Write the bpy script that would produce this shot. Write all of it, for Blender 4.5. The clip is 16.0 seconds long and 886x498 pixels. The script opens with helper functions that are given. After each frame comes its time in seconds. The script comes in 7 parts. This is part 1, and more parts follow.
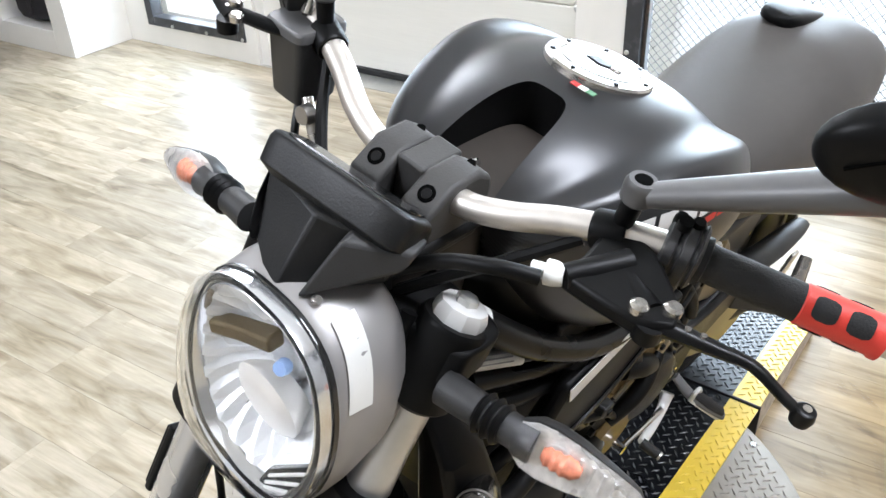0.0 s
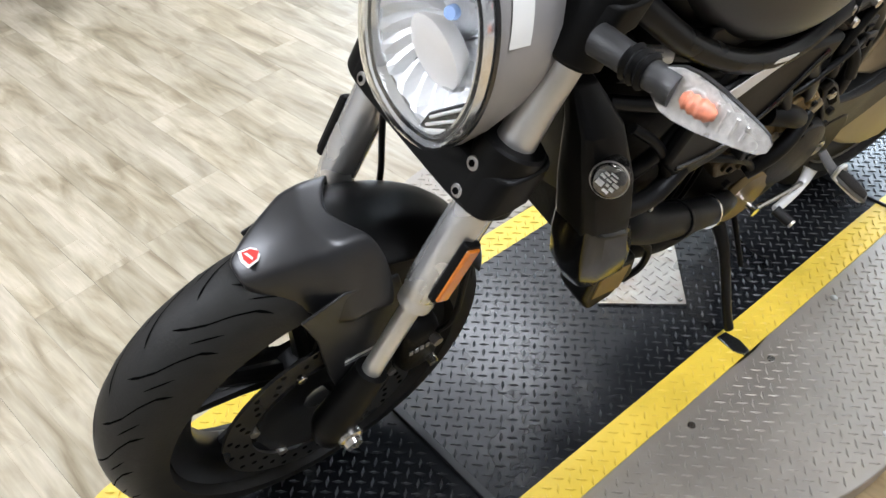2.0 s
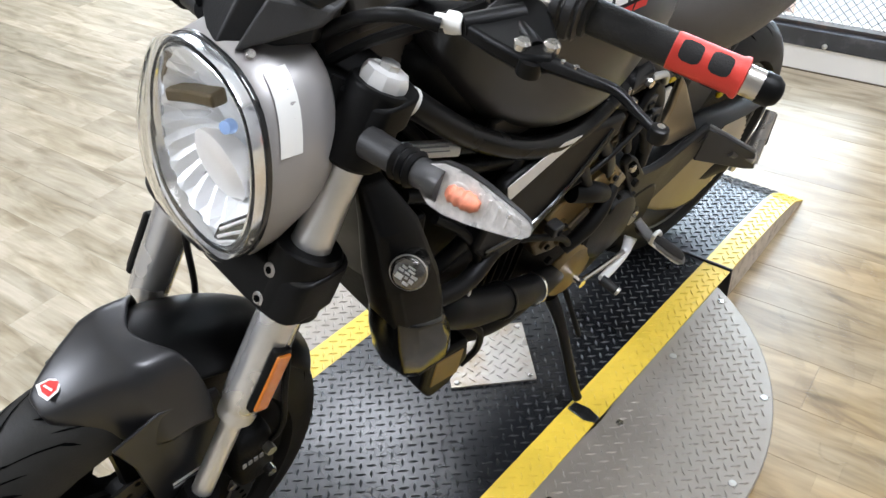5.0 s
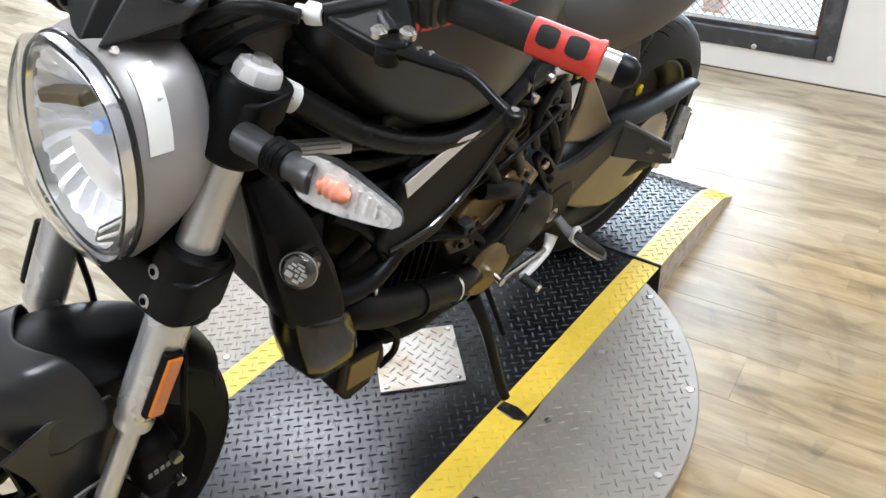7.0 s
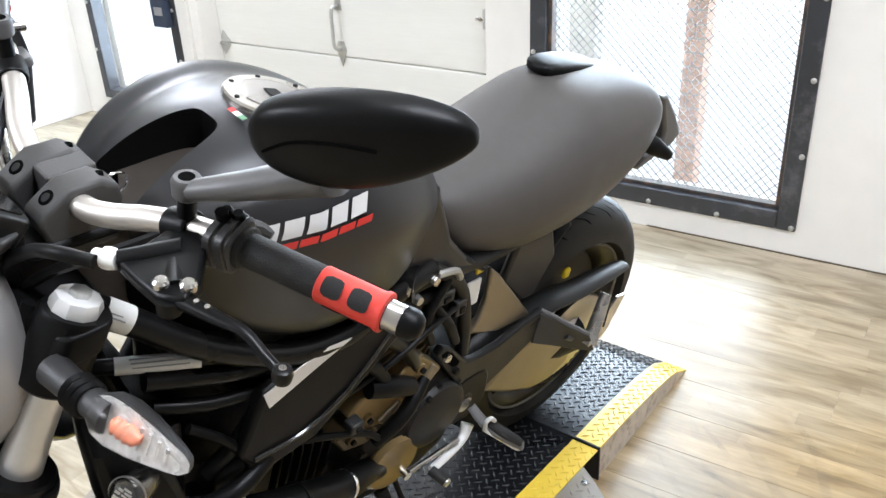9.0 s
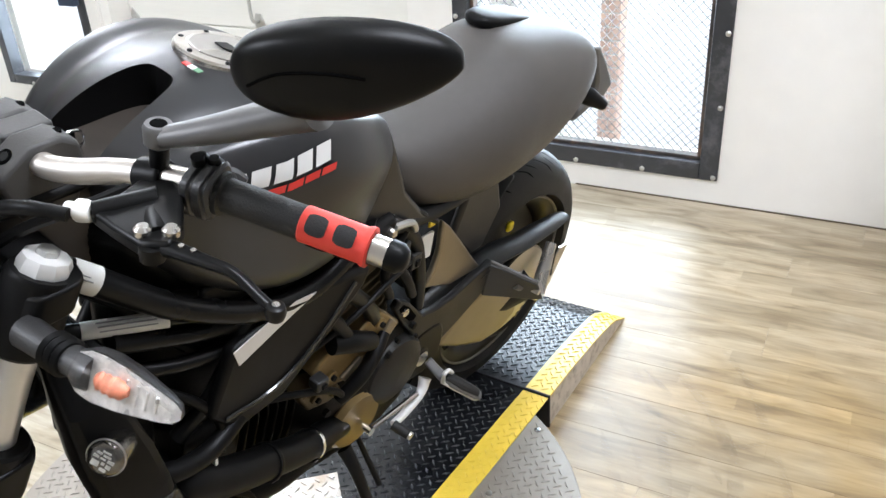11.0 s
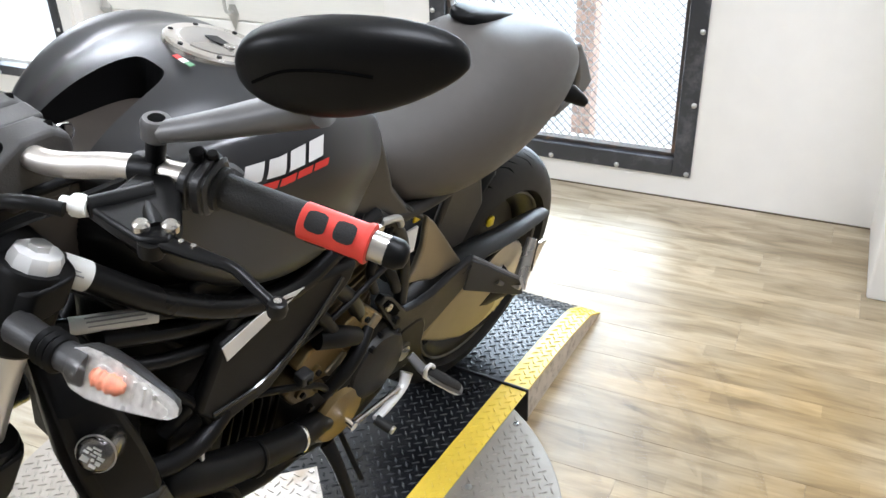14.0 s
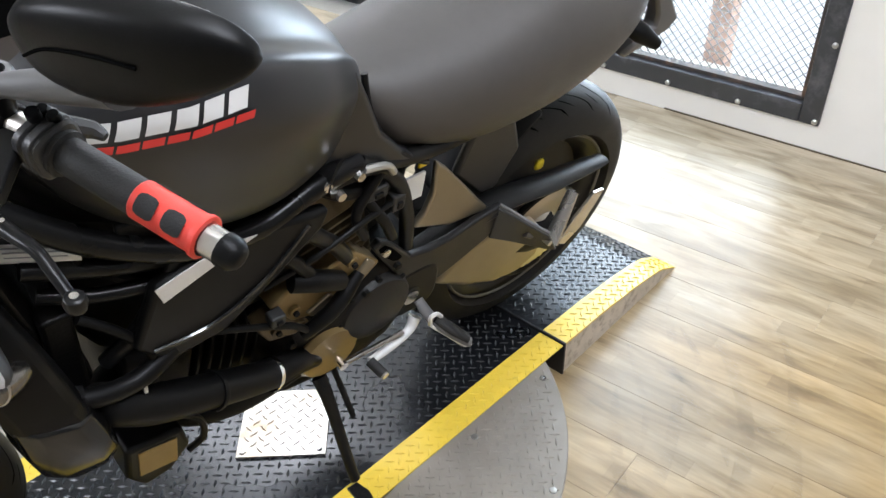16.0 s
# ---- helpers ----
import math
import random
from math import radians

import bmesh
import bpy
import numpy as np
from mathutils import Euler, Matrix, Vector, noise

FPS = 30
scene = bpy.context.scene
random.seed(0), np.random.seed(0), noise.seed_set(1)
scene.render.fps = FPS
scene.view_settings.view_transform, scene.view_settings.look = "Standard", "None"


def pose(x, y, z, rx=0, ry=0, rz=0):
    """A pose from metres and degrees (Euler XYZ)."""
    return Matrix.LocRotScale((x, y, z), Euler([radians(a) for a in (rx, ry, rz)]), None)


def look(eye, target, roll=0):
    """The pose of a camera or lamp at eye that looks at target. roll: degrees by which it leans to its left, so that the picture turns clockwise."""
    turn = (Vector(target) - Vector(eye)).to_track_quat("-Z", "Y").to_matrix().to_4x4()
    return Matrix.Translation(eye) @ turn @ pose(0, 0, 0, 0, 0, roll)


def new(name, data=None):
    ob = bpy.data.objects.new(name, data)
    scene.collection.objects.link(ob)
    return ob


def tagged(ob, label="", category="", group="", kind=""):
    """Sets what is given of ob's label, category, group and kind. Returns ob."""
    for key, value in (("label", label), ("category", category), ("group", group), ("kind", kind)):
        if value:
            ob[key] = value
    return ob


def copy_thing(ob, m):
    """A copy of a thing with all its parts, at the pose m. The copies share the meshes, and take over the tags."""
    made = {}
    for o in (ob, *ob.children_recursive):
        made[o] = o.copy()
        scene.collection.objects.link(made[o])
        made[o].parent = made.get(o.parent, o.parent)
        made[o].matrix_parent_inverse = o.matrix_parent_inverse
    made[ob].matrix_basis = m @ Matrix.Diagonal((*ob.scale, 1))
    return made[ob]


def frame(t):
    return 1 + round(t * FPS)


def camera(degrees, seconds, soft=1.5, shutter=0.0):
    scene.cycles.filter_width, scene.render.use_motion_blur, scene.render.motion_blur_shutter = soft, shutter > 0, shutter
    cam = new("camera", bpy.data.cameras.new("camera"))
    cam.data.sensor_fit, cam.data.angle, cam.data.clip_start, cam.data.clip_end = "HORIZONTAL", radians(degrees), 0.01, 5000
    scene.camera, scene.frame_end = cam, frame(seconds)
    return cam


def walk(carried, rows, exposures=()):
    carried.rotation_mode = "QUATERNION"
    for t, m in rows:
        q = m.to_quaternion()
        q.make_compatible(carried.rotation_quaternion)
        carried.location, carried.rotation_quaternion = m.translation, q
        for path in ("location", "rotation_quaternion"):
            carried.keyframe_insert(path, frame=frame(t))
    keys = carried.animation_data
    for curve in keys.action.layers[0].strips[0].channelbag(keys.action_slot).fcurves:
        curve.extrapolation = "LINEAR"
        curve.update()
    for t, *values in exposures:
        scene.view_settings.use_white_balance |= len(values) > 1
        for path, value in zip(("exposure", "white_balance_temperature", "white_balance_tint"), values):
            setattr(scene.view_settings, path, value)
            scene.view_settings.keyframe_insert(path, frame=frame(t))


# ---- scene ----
cam = camera(55.7, 16.0)
PATH = [
    (0, (1.447, 0.898, 1.418), (0.13, -0.182, 0.369), -2.3),
    (0.5, (1.472, 0.968, 1.426), (0.258, -0.191, 0.339), -1.3),
    (1, (1.544, 1.011, 1.406), (0.45, -0.198, 0.247), -3.5),
    (1.5, (1.555, 1.003, 1.349), (0.575, -0.161, 0.051), -5.2),
    (2, (1.581, 1.004, 1.323), (0.661, -0.165, -0.013), -3.3),
    (2.5, (1.609, 1.004, 1.302), (0.748, -0.166, -0.072), -0.5),
    (3, (1.632, 1.005, 1.289), (0.834, -0.178, -0.112), 1.8),
    (3.5, (1.627, 1.003, 1.289), (0.802, -0.177, -0.098), 2.1),
    (4, (1.599, 1.018, 1.287), (0.656, -0.13, -0.051), 2.5),
    (4.5, (1.548, 1.046, 1.307), (0.433, -0.066, 0.075), -0.1),
    (5, (1.512, 1.075, 1.335), (0.314, -0.003, 0.15), -3.0),
    (7.5, (1.461, 1.155, 1.311), (0.186, 0.132, 0.159), -3.1),
    (8, (1.445, 1.162, 1.343), (0.12, 0.111, 0.275), -4.2),
    (8.5, (1.394, 1.184, 1.374), (-0.035, 0.185, 0.394), -5.8),
    (9, (1.298, 1.267, 1.383), (-0.074, 0.115, 0.495), -2.7),
    (9.2, (1.275, 1.29, 1.378), (-0.08, 0.113, 0.496), -2.0),
    (11.5, (1.364, 1.236, 1.358), (-0.136, 0.321, 0.403), -2.5),
    (12, (1.363, 1.246, 1.361), (-0.164, 0.378, 0.405), -1.3),
    (12.5, (1.358, 1.247, 1.356), (-0.145, 0.37, 0.371), -2.3),
    (13, (1.359, 1.246, 1.362), (-0.145, 0.354, 0.39), -3.1),
    (13.5, (1.371, 1.232, 1.363), (-0.12, 0.314, 0.397), -1.9),
    (14, (1.369, 1.222, 1.364), (-0.123, 0.3, 0.401), -1.9),
    (14.5, (1.374, 1.213, 1.362), (-0.129, 0.336, 0.376), -2.5),
    (15, (1.301, 1.246, 1.35), (-0.073, 0.197, 0.343), -6.2),
    (15.2, (1.232, 1.284, 1.367), (-0.058, 0.128, 0.367), -3.5),
    (15.5, (1.16, 1.318, 1.389), (-0.106, 0.175, 0.344), -1.3),
    (15.6, (1.162, 1.348, 1.408), (-0.05, 0.173, 0.335), -2.7),
    (16, (1.115, 1.327, 1.387), (-0.051, 0.204, 0.213), -1.0),
]
EXPO = ((0.0, 0.0), (2.0, -0.02), (4.5, -0.06), (7.5, 0.04), (9.0, 0.07), (12.0, 0.06), (14.5, 0.03), (16.0, -0.04))
walk(cam, [(t, look(e, g, r)) for t, e, g, r in PATH], EXPO)

# ---- world and light ----
ROOM = Matrix.Translation((-1.436, 0, 0)) @ Matrix.Rotation(radians(5.5), 4, "Z")   # x out of the back wall, y along it

world = bpy.data.worlds.new("world")
scene.world = world
world.use_nodes = True
nt = world.node_tree
sky = nt.nodes.new("ShaderNodeTexSky")
sky.sky_type, sky.sun_disc = "NISHITA", False
sky.sun_elevation, sky.sun_rotation = radians(48), radians(215)
nt.links.new(sky.outputs[0], nt.nodes["Background"].inputs[0])
nt.nodes["Background"].inputs[1].default_value = 0.12


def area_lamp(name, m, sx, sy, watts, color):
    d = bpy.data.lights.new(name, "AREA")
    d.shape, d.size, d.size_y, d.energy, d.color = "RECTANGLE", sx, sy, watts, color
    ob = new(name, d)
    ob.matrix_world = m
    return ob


# daylight standing in the openings of the back wall
area_lamp("window_light", ROOM @ pose(-0.10, 0.0, 1.15, 90, 0, 90) @ pose(0, 0, 0, 0, 180, 0), 0.9, 1.9, 60, (0.64, 0.81, 1.0))
area_lamp("window_light", ROOM @ pose(-0.10, -2.87, 1.15, 90, 0, 90) @ pose(0, 0, 0, 0, 180, 0), 0.6, 1.9, 34, (0.64, 0.81, 1.0))
# unseen ceiling lamps, added to light the bike and floor
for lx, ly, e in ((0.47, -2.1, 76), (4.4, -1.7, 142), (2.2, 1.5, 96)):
    area_lamp("added_ceiling_light", ROOM @ pose(lx, ly, 2.94), 0.6, 1.5, e, (0.845, 0.893, 1.0))


# ---- materials ----
def mat(name, color, rough=0.5, metal=0.0, var=0.12, scale=30.0, bump=0.0, bscale=200.0, coat=0.0, rvar=0.1, spec=0.5, streak=None, spots=None, rnd=0.0):
    """A surface with two scales of variation, roughness breakup and fine relief."""
    m = bpy.data.materials.new(name)
    m.use_nodes = True
    t = m.node_tree
    N, K = t.nodes, t.links.new
    b = N["Principled BSDF"]
    tc = N.new("ShaderNodeTexCoord")
    src = tc.outputs["Object"]
    if streak:
        mp = N.new("ShaderNodeMapping")
        mp.inputs["Scale"].default_value = streak
        K(src, mp.inputs[0])
        src = mp.outputs[0]
    n1 = N.new("ShaderNodeTexNoise")
    n1.inputs["Scale"].default_value, n1.inputs["Detail"].default_value = scale, 5
    K(src, n1.inputs["Vector"])
    n2 = N.new("ShaderNodeTexNoise")
    n2.inputs["Scale"].default_value, n2.inputs["Detail"].default_value = scale * 0.13, 3
    K(src, n2.inputs["Vector"])
    add = N.new("ShaderNodeMath")
    add.operation = "ADD"
    K(n1.outputs[0], add.inputs[0]), K(n2.outputs[0], add.inputs[1])
    ramp = N.new("ShaderNodeMapRange")
    ramp.inputs[1].default_value, ramp.inputs[2].default_value = 0.6, 1.4
    ramp.inputs[3].default_value, ramp.inputs[4].default_value = 1 - var, 1 + var
    K(add.outputs[0], ramp.inputs[0])
    mul = N.new("ShaderNodeMix")
    mul.data_type, mul.blend_type = "RGBA", "MULTIPLY"
    mul.inputs[0].default_value = 1.0
    mul.inputs[6].default_value = (*color, 1)
    K(ramp.outputs[0], mul.inputs[7])
    out = mul.outputs[2]
    if rnd:
        oi = N.new("ShaderNodeObjectInfo")
        rr = N.new("ShaderNodeMapRange")
        rr.inputs[3].default_value, rr.inputs[4].default_value = 1 - rnd, 1 + rnd
        K(oi.outputs["Random"], rr.inputs[0])
        m2 = N.new("ShaderNodeMix")
        m2.data_type, m2.blend_type = "RGBA", "MULTIPLY"
        m2.inputs[0].default_value = 1.0
        K(out, m2.inputs[6]), K(rr.outputs[0], m2.inputs[7])
        out = m2.outputs[2]
    if spots:
        sc, lo, hi, col = spots
        n3 = N.new("ShaderNodeTexNoise")
        n3.inputs["Scale"].default_value, n3.inputs["Detail"].default_value, n3.inputs["Roughness"].default_value = sc, 6, 0.65
        K(tc.outputs["Object"], n3.inputs["Vector"])
        r3 = N.new("ShaderNodeMapRange")
        r3.inputs[1].default_value, r3.inputs[2].default_value = lo, hi
        K(n3.outputs[0], r3.inputs[0])
        m3 = N.new("ShaderNodeMix")
        m3.data_type = "RGBA"
        K(r3.outputs[0], m3.inputs[0]), K(out, m3.inputs[6])
        m3.inputs[7].default_value = (*col, 1)
        out = m3.outputs[2]
    K(out, b.inputs["Base Color"])
    rm = N.new("ShaderNodeMapRange")
    rm.inputs[1].default_value, rm.inputs[2].default_value = 0.3, 0.7
    rm.inputs[3].default_value, rm.inputs[4].default_value = max(0.02, rough - rvar), min(1, rough + rvar)
    K(n2.outputs[0], rm.inputs[0])
    K(rm.outputs[0], b.inputs["Roughness"])
    b.inputs["Metallic"].default_value = metal
    b.inputs["Specular IOR Level"].default_value = spec
    b.inputs["Coat Weight"].default_value = coat
    b.inputs["Coat Roughness"].default_value = 0.08
    if bump:
        nb = N.new("ShaderNodeTexNoise")
        nb.inputs["Scale"].default_value, nb.inputs["Detail"].default_value = bscale, 4
        K(src, nb.inputs["Vector"])
        bp = N.new("ShaderNodeBump")
        bp.inputs["Strength"].default_value, bp.inputs["Distance"].default_value = bump, 0.002
        K(nb.outputs[0], bp.inputs["Height"])
        K(bp.outputs[0], b.inputs["Normal"])
    return m


def clear(name, color=(1, 1, 1), rough=0.02, ior=1.45):
    m = bpy.data.materials.new(name)
    m.use_nodes = True
    b = m.node_tree.nodes["Principled BSDF"]
    b.inputs["Base Color"].default_value = (*color, 1)
    b.inputs["Transmission Weight"].default_value = 1
    b.inputs["Roughness"].default_value, b.inputs["IOR"].default_value = rough, ior
    return m


def glow(name, color, strength):
    m = bpy.data.materials.new(name)
    m.use_nodes = True
    b = m.node_tree.nodes["Principled BSDF"]
    b.inputs["Base Color"].default_value = (*color, 1)
    b.inputs["Emission Color"].default_value = (*color, 1)
    b.inputs["Emission Strength"].default_value = strength
    return m


WHITE_WALL = mat("white_wall", (0.83, 0.81, 0.77), 0.6, var=0.03, scale=12, bump=0.12, bscale=350)
WHITE_DOOR = mat("white_door", (0.80, 0.79, 0.74), 0.42, var=0.03, scale=9, bump=0.25, bscale=120, streak=(1, 1, 14))
# Unseen walls: sides darkened so they throw back less light than the front.
DIM_WALL = mat("unseen_dark_wall", (0.20, 0.195, 0.19), 0.7, var=0.06, scale=8)
GREY_WALL = mat("unseen_grey_wall", (0.42, 0.41, 0.40), 0.7, var=0.06, scale=8)
CEILING = mat("ceiling_paint", (0.80, 0.79, 0.77), 0.7, var=0.03, scale=10)
STEEL_BLACK = mat("black_steel", (0.035, 0.037, 0.042), 0.42, var=0.25, scale=18, bump=0.2, bscale=90, spots=(9, 0.55, 0.75, (0.12, 0.12, 0.13)))
RUSTY = mat("rusty_dark_steel", (0.045, 0.038, 0.034), 0.6, var=0.3, scale=22, bump=0.3, bscale=120, spots=(14, 0.5, 0.7, (0.16, 0.095, 0.06)))
MESH_STEEL = mat("mesh_steel", (0.022, 0.021, 0.021), 0.5, 0.0, var=0.1, spec=0.3)
BRICK = mat("orange_brick", (0.62, 0.42, 0.33), 0.8, var=0.25, scale=40, bump=0.3)
PALE_POST = mat("pale_post", (0.55, 0.53, 0.50), 0.7, var=0.1)
DAYLIGHT = glow("daylight_backdrop", (0.95, 0.98, 1.0), 5.2)
PAVING = mat("outdoor_paving", (0.55, 0.57, 0.60), 0.8, var=0.2, scale=6)
GALV = mat("galvanised", (0.55, 0.55, 0.53), 0.38, 0.85, var=0.12, scale=40)
DARK_CLOTH = mat("dark_cloth", (0.02, 0.018, 0.022), 0.85, var=0.3, bump=0.4)
FLOOR_BASE = mat("floor_base", (0.10, 0.075, 0.05), 0.7)
CHEEK = mat("brown_grey_tread", (0.56, 0.50, 0.42), 0.5, 0.0, var=0.2, scale=30, spots=(40, 0.5, 0.7, (0.30, 0.25, 0.19)))
CENTRE_PLATE = mat("bare_aluminium_plate", (0.41, 0.385, 0.35), 0.32, 0.7, var=0.2, scale=14, bump=0.15, bscale=300, spots=(8, 0.47, 0.66, (0.25, 0.20, 0.14)))
TREAD_SILVER = mat("aluminium_tread", (0.300, 0.266, 0.228), 0.48, 0.5, var=0.12, scale=26, bump=0.15, bscale=400, spots=(7, 0.52, 0.78, (0.34, 0.30, 0.25)))
TREAD_BLACK = mat("black_tread_paint", (0.0070, 0.0078, 0.0094), 0.26, 0.0, var=0.3, scale=24, bump=0.06, bscale=300, spec=0.32, rvar=0.12, spots=(8, 0.60, 0.76, (0.052, 0.051, 0.048)))
TREAD_YELLOW = mat("yellow_paint", (0.78, 0.55, 0.06), 0.38, var=0.10, scale=22, bump=0.15, bscale=300, spots=(16, 0.66, 0.80, (0.20, 0.14, 0.05)))
TREAD_WORN = mat("worn_black_tread_bar", (0.032, 0.033, 0.035), 0.30, 0.0, var=0.6, scale=30, spec=0.42)
RUBBER_STRIP = mat("rubber_strip", (0.012, 0.012, 0.013), 0.6)

GRAPHITE = mat("matte_graphite_paint", (0.029, 0.029, 0.0305), 0.33, 0.40, spec=0.75, var=0.05, scale=60, rvar=0.03, bump=0.04, bscale=900)
SEAT_VINYL = mat("charcoal_seat_vinyl", (0.074, 0.067, 0.062), 0.46, 0.0, spec=0.35, var=0.06, scale=60, rvar=0.04, bump=0.25, bscale=700)
BUCKET_GREY = mat("grey_bucket_paint", (0.34, 0.325, 0.315), 0.38, 0.3, var=0.05, rvar=0.04)
PLASTIC = mat("black_plastic", (0.0038, 0.0037, 0.0037), 0.42, var=0.2, scale=50, bump=0.05, bscale=500, spec=0.17)
PLASTIC_GREY = mat("dark_grey_plastic", (0.027, 0.0265, 0.0265), 0.45, var=0.12, scale=50, bump=0.2, bscale=500)
CAST_GREY = mat("grey_cast_alloy", (0.13, 0.127, 0.122), 0.40, 0.3, var=0.12, scale=50, bump=0.15, bscale=500)
RISER_GREY = mat("cast_grey_riser", (0.046, 0.044, 0.042), 0.5, var=0.12, scale=50, bump=0.2, bscale=500)
GLOSS_BLACK = mat("gloss_black", (0.012, 0.012, 0.012), 0.18, var=0.1, coat=0.5)
FRAME_BLACK = mat("satin_black_tube", (0.0048, 0.0047, 0.0047), 0.34, 0.0, var=0.15, spec=0.24)
RUBBER = mat("tyre_rubber", (0.0145, 0.0135, 0.0120), 0.6, var=0.2, scale=40, bump=0.2, bscale=300, spec=0.3, spots=(12, 0.6, 0.9, (0.025, 0.023, 0.021)))
RIM_BLACK = mat("satin_black_rim", (0.009, 0.009, 0.009), 0.36, var=0.1, spec=0.3)
# Near-black strips and discs paint the shade of grooves, holes and creases.
GROOVE_SHADE = mat("groove_shade", (0.0022, 0.0022, 0.0022), 0.9, spec=0.03)
GRIP_RUBBER = mat("grip_rubber", (0.012, 0.0115, 0.011), 0.7, var=0.2, bump=0.4, bscale=500)
RED = mat("red_grip", (0.68, 0.048, 0.032), 0.45, var=0.08, bump=0.15, bscale=500)
BAR_ALU = mat("satin_bar_aluminium", (0.66, 0.615, 0.56), 0.44, 0.85, var=0.06, scale=60)
ALU = mat("brushed_aluminium", (0.60, 0.57, 0.53), 0.27, 0.95, var=0.06, scale=60, bump=0.05, bscale=500)
FORK_ALU = mat("satin_fork_tube", (0.70, 0.69, 0.68), 0.27, 0.72, var=0.05, scale=60)
CHROME = mat("chrome", (0.90, 0.91, 0.93), 0.09, 1.0, var=0.02, rvar=0.02)
ROTOR = mat("dark_rotor_steel", (0.10, 0.097, 0.093), 0.30, 0.85, var=0.25, spec=0.4)
STEEL = mat("bare_steel", (0.50, 0.48, 0.46), 0.30, 1.0, var=0.1)
BRONZE = mat("bronze_magnesium_paint", (0.25, 0.175, 0.075), 0.36, 0.6, var=0.12, scale=40, bump=0.15, bscale=300)
HEAT_PANEL = mat("bronze_satin_metal", (0.28, 0.24, 0.175), 0.34, 0.75, var=0.10, scale=18, spots=(6, 0.6, 0.9, (0.22, 0.17, 0.11)))
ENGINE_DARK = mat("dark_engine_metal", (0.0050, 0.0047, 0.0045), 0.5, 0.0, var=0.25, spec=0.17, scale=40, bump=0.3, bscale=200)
ORANGE = mat("amber_reflector", (0.66, 0.19, 0.02), 0.22, var=0.12, scale=120, coat=0.6)
AMBER_BULB = mat("amber_bulb", (0.50, 0.17, 0.10), 0.4, var=0.6, scale=160)
CARRIER = mat("black_cast_alloy", (0.011, 0.0108, 0.0105), 0.42, var=0.15, scale=50, bump=0.15, bscale=500, spec=0.3)
SCOOP_BLACK = mat("satin_scoop_black", (0.0045, 0.0043, 0.0042), 0.20, var=0.2, rvar=0.05, spec=0.5)
HORN_SMOKE = mat("smoked_chrome", (0.20, 0.19, 0.18), 0.16, 0.9, var=0.5, scale=70, rvar=0.06)
WHITE_STICKER = mat("white_sticker", (0.78, 0.77, 0.73), 0.45, var=0.04)
GREY_PRINT = mat("grey_print", (0.30, 0.30, 0.30), 0.6)
DECAL_WHITE = mat("satin_white_decal", (0.60, 0.59, 0.57), 0.45, var=0.05)
RED_DECAL = mat("red_decal", (0.60, 0.035, 0.03), 0.45, var=0.05)
GREEN_DECAL = mat("green_decal", (0.10, 0.25, 0.13), 0.5)
BLUE_PRINT = mat("blue_print", (0.30, 0.44, 0.72), 0.4)
YELLOW_BIT = mat("yellow_plastic", (0.80, 0.60, 0.02), 0.4)
LENS = clear("clear_lens", (0.99, 0.995, 1.0), 0.0, 1.12)
LENS_FROST = clear("frosted_lens", (0.97, 0.96, 0.95), 0.24, 1.22)
INDICATOR_BOWL = mat("indicator_bowl", (0.66, 0.65, 0.64), 0.28, 0.5, var=0.4, scale=140, bump=0.6, bscale=200)
RING_SILVER = mat("satin_silver_ring", (0.90, 0.91, 0.93), 0.14, 0.88, var=0.03, rvar=0.03)
BOWL = mat("silvered_bowl", (0.93, 0.94, 0.95), 0.28, 0.3, var=0.05, scale=60)
SHIELD = mat("matte_bulb_shield", (0.78, 0.75, 0.71), 0.30, 0.25, var=0.05)
MIRROR_GREY = mat("grey_mirror_arm", (0.13, 0.128, 0.126), 0.42, 0.3, var=0.06, scale=60)
INTAKE_FLOOR = mat("dark_inner_cover", (0.026, 0.020, 0.015), 0.5, var=0.3, scale=30)
# A darker copy of BRONZE for cylinder, front case and lamp strip.
BRONZE_DARK = mat("dark_bronze", (0.10, 0.072, 0.035), 0.42, 0.4, var=0.25, scale=40, bump=0.2, bscale=300)
BARE = mat("satin_silver_strip", (0.74, 0.73, 0.71), 0.42, 0.25, var=0.05, scale=60)
GLASS = clear("window_glass", (0.97, 0.99, 0.99), 0.0, 1.02)


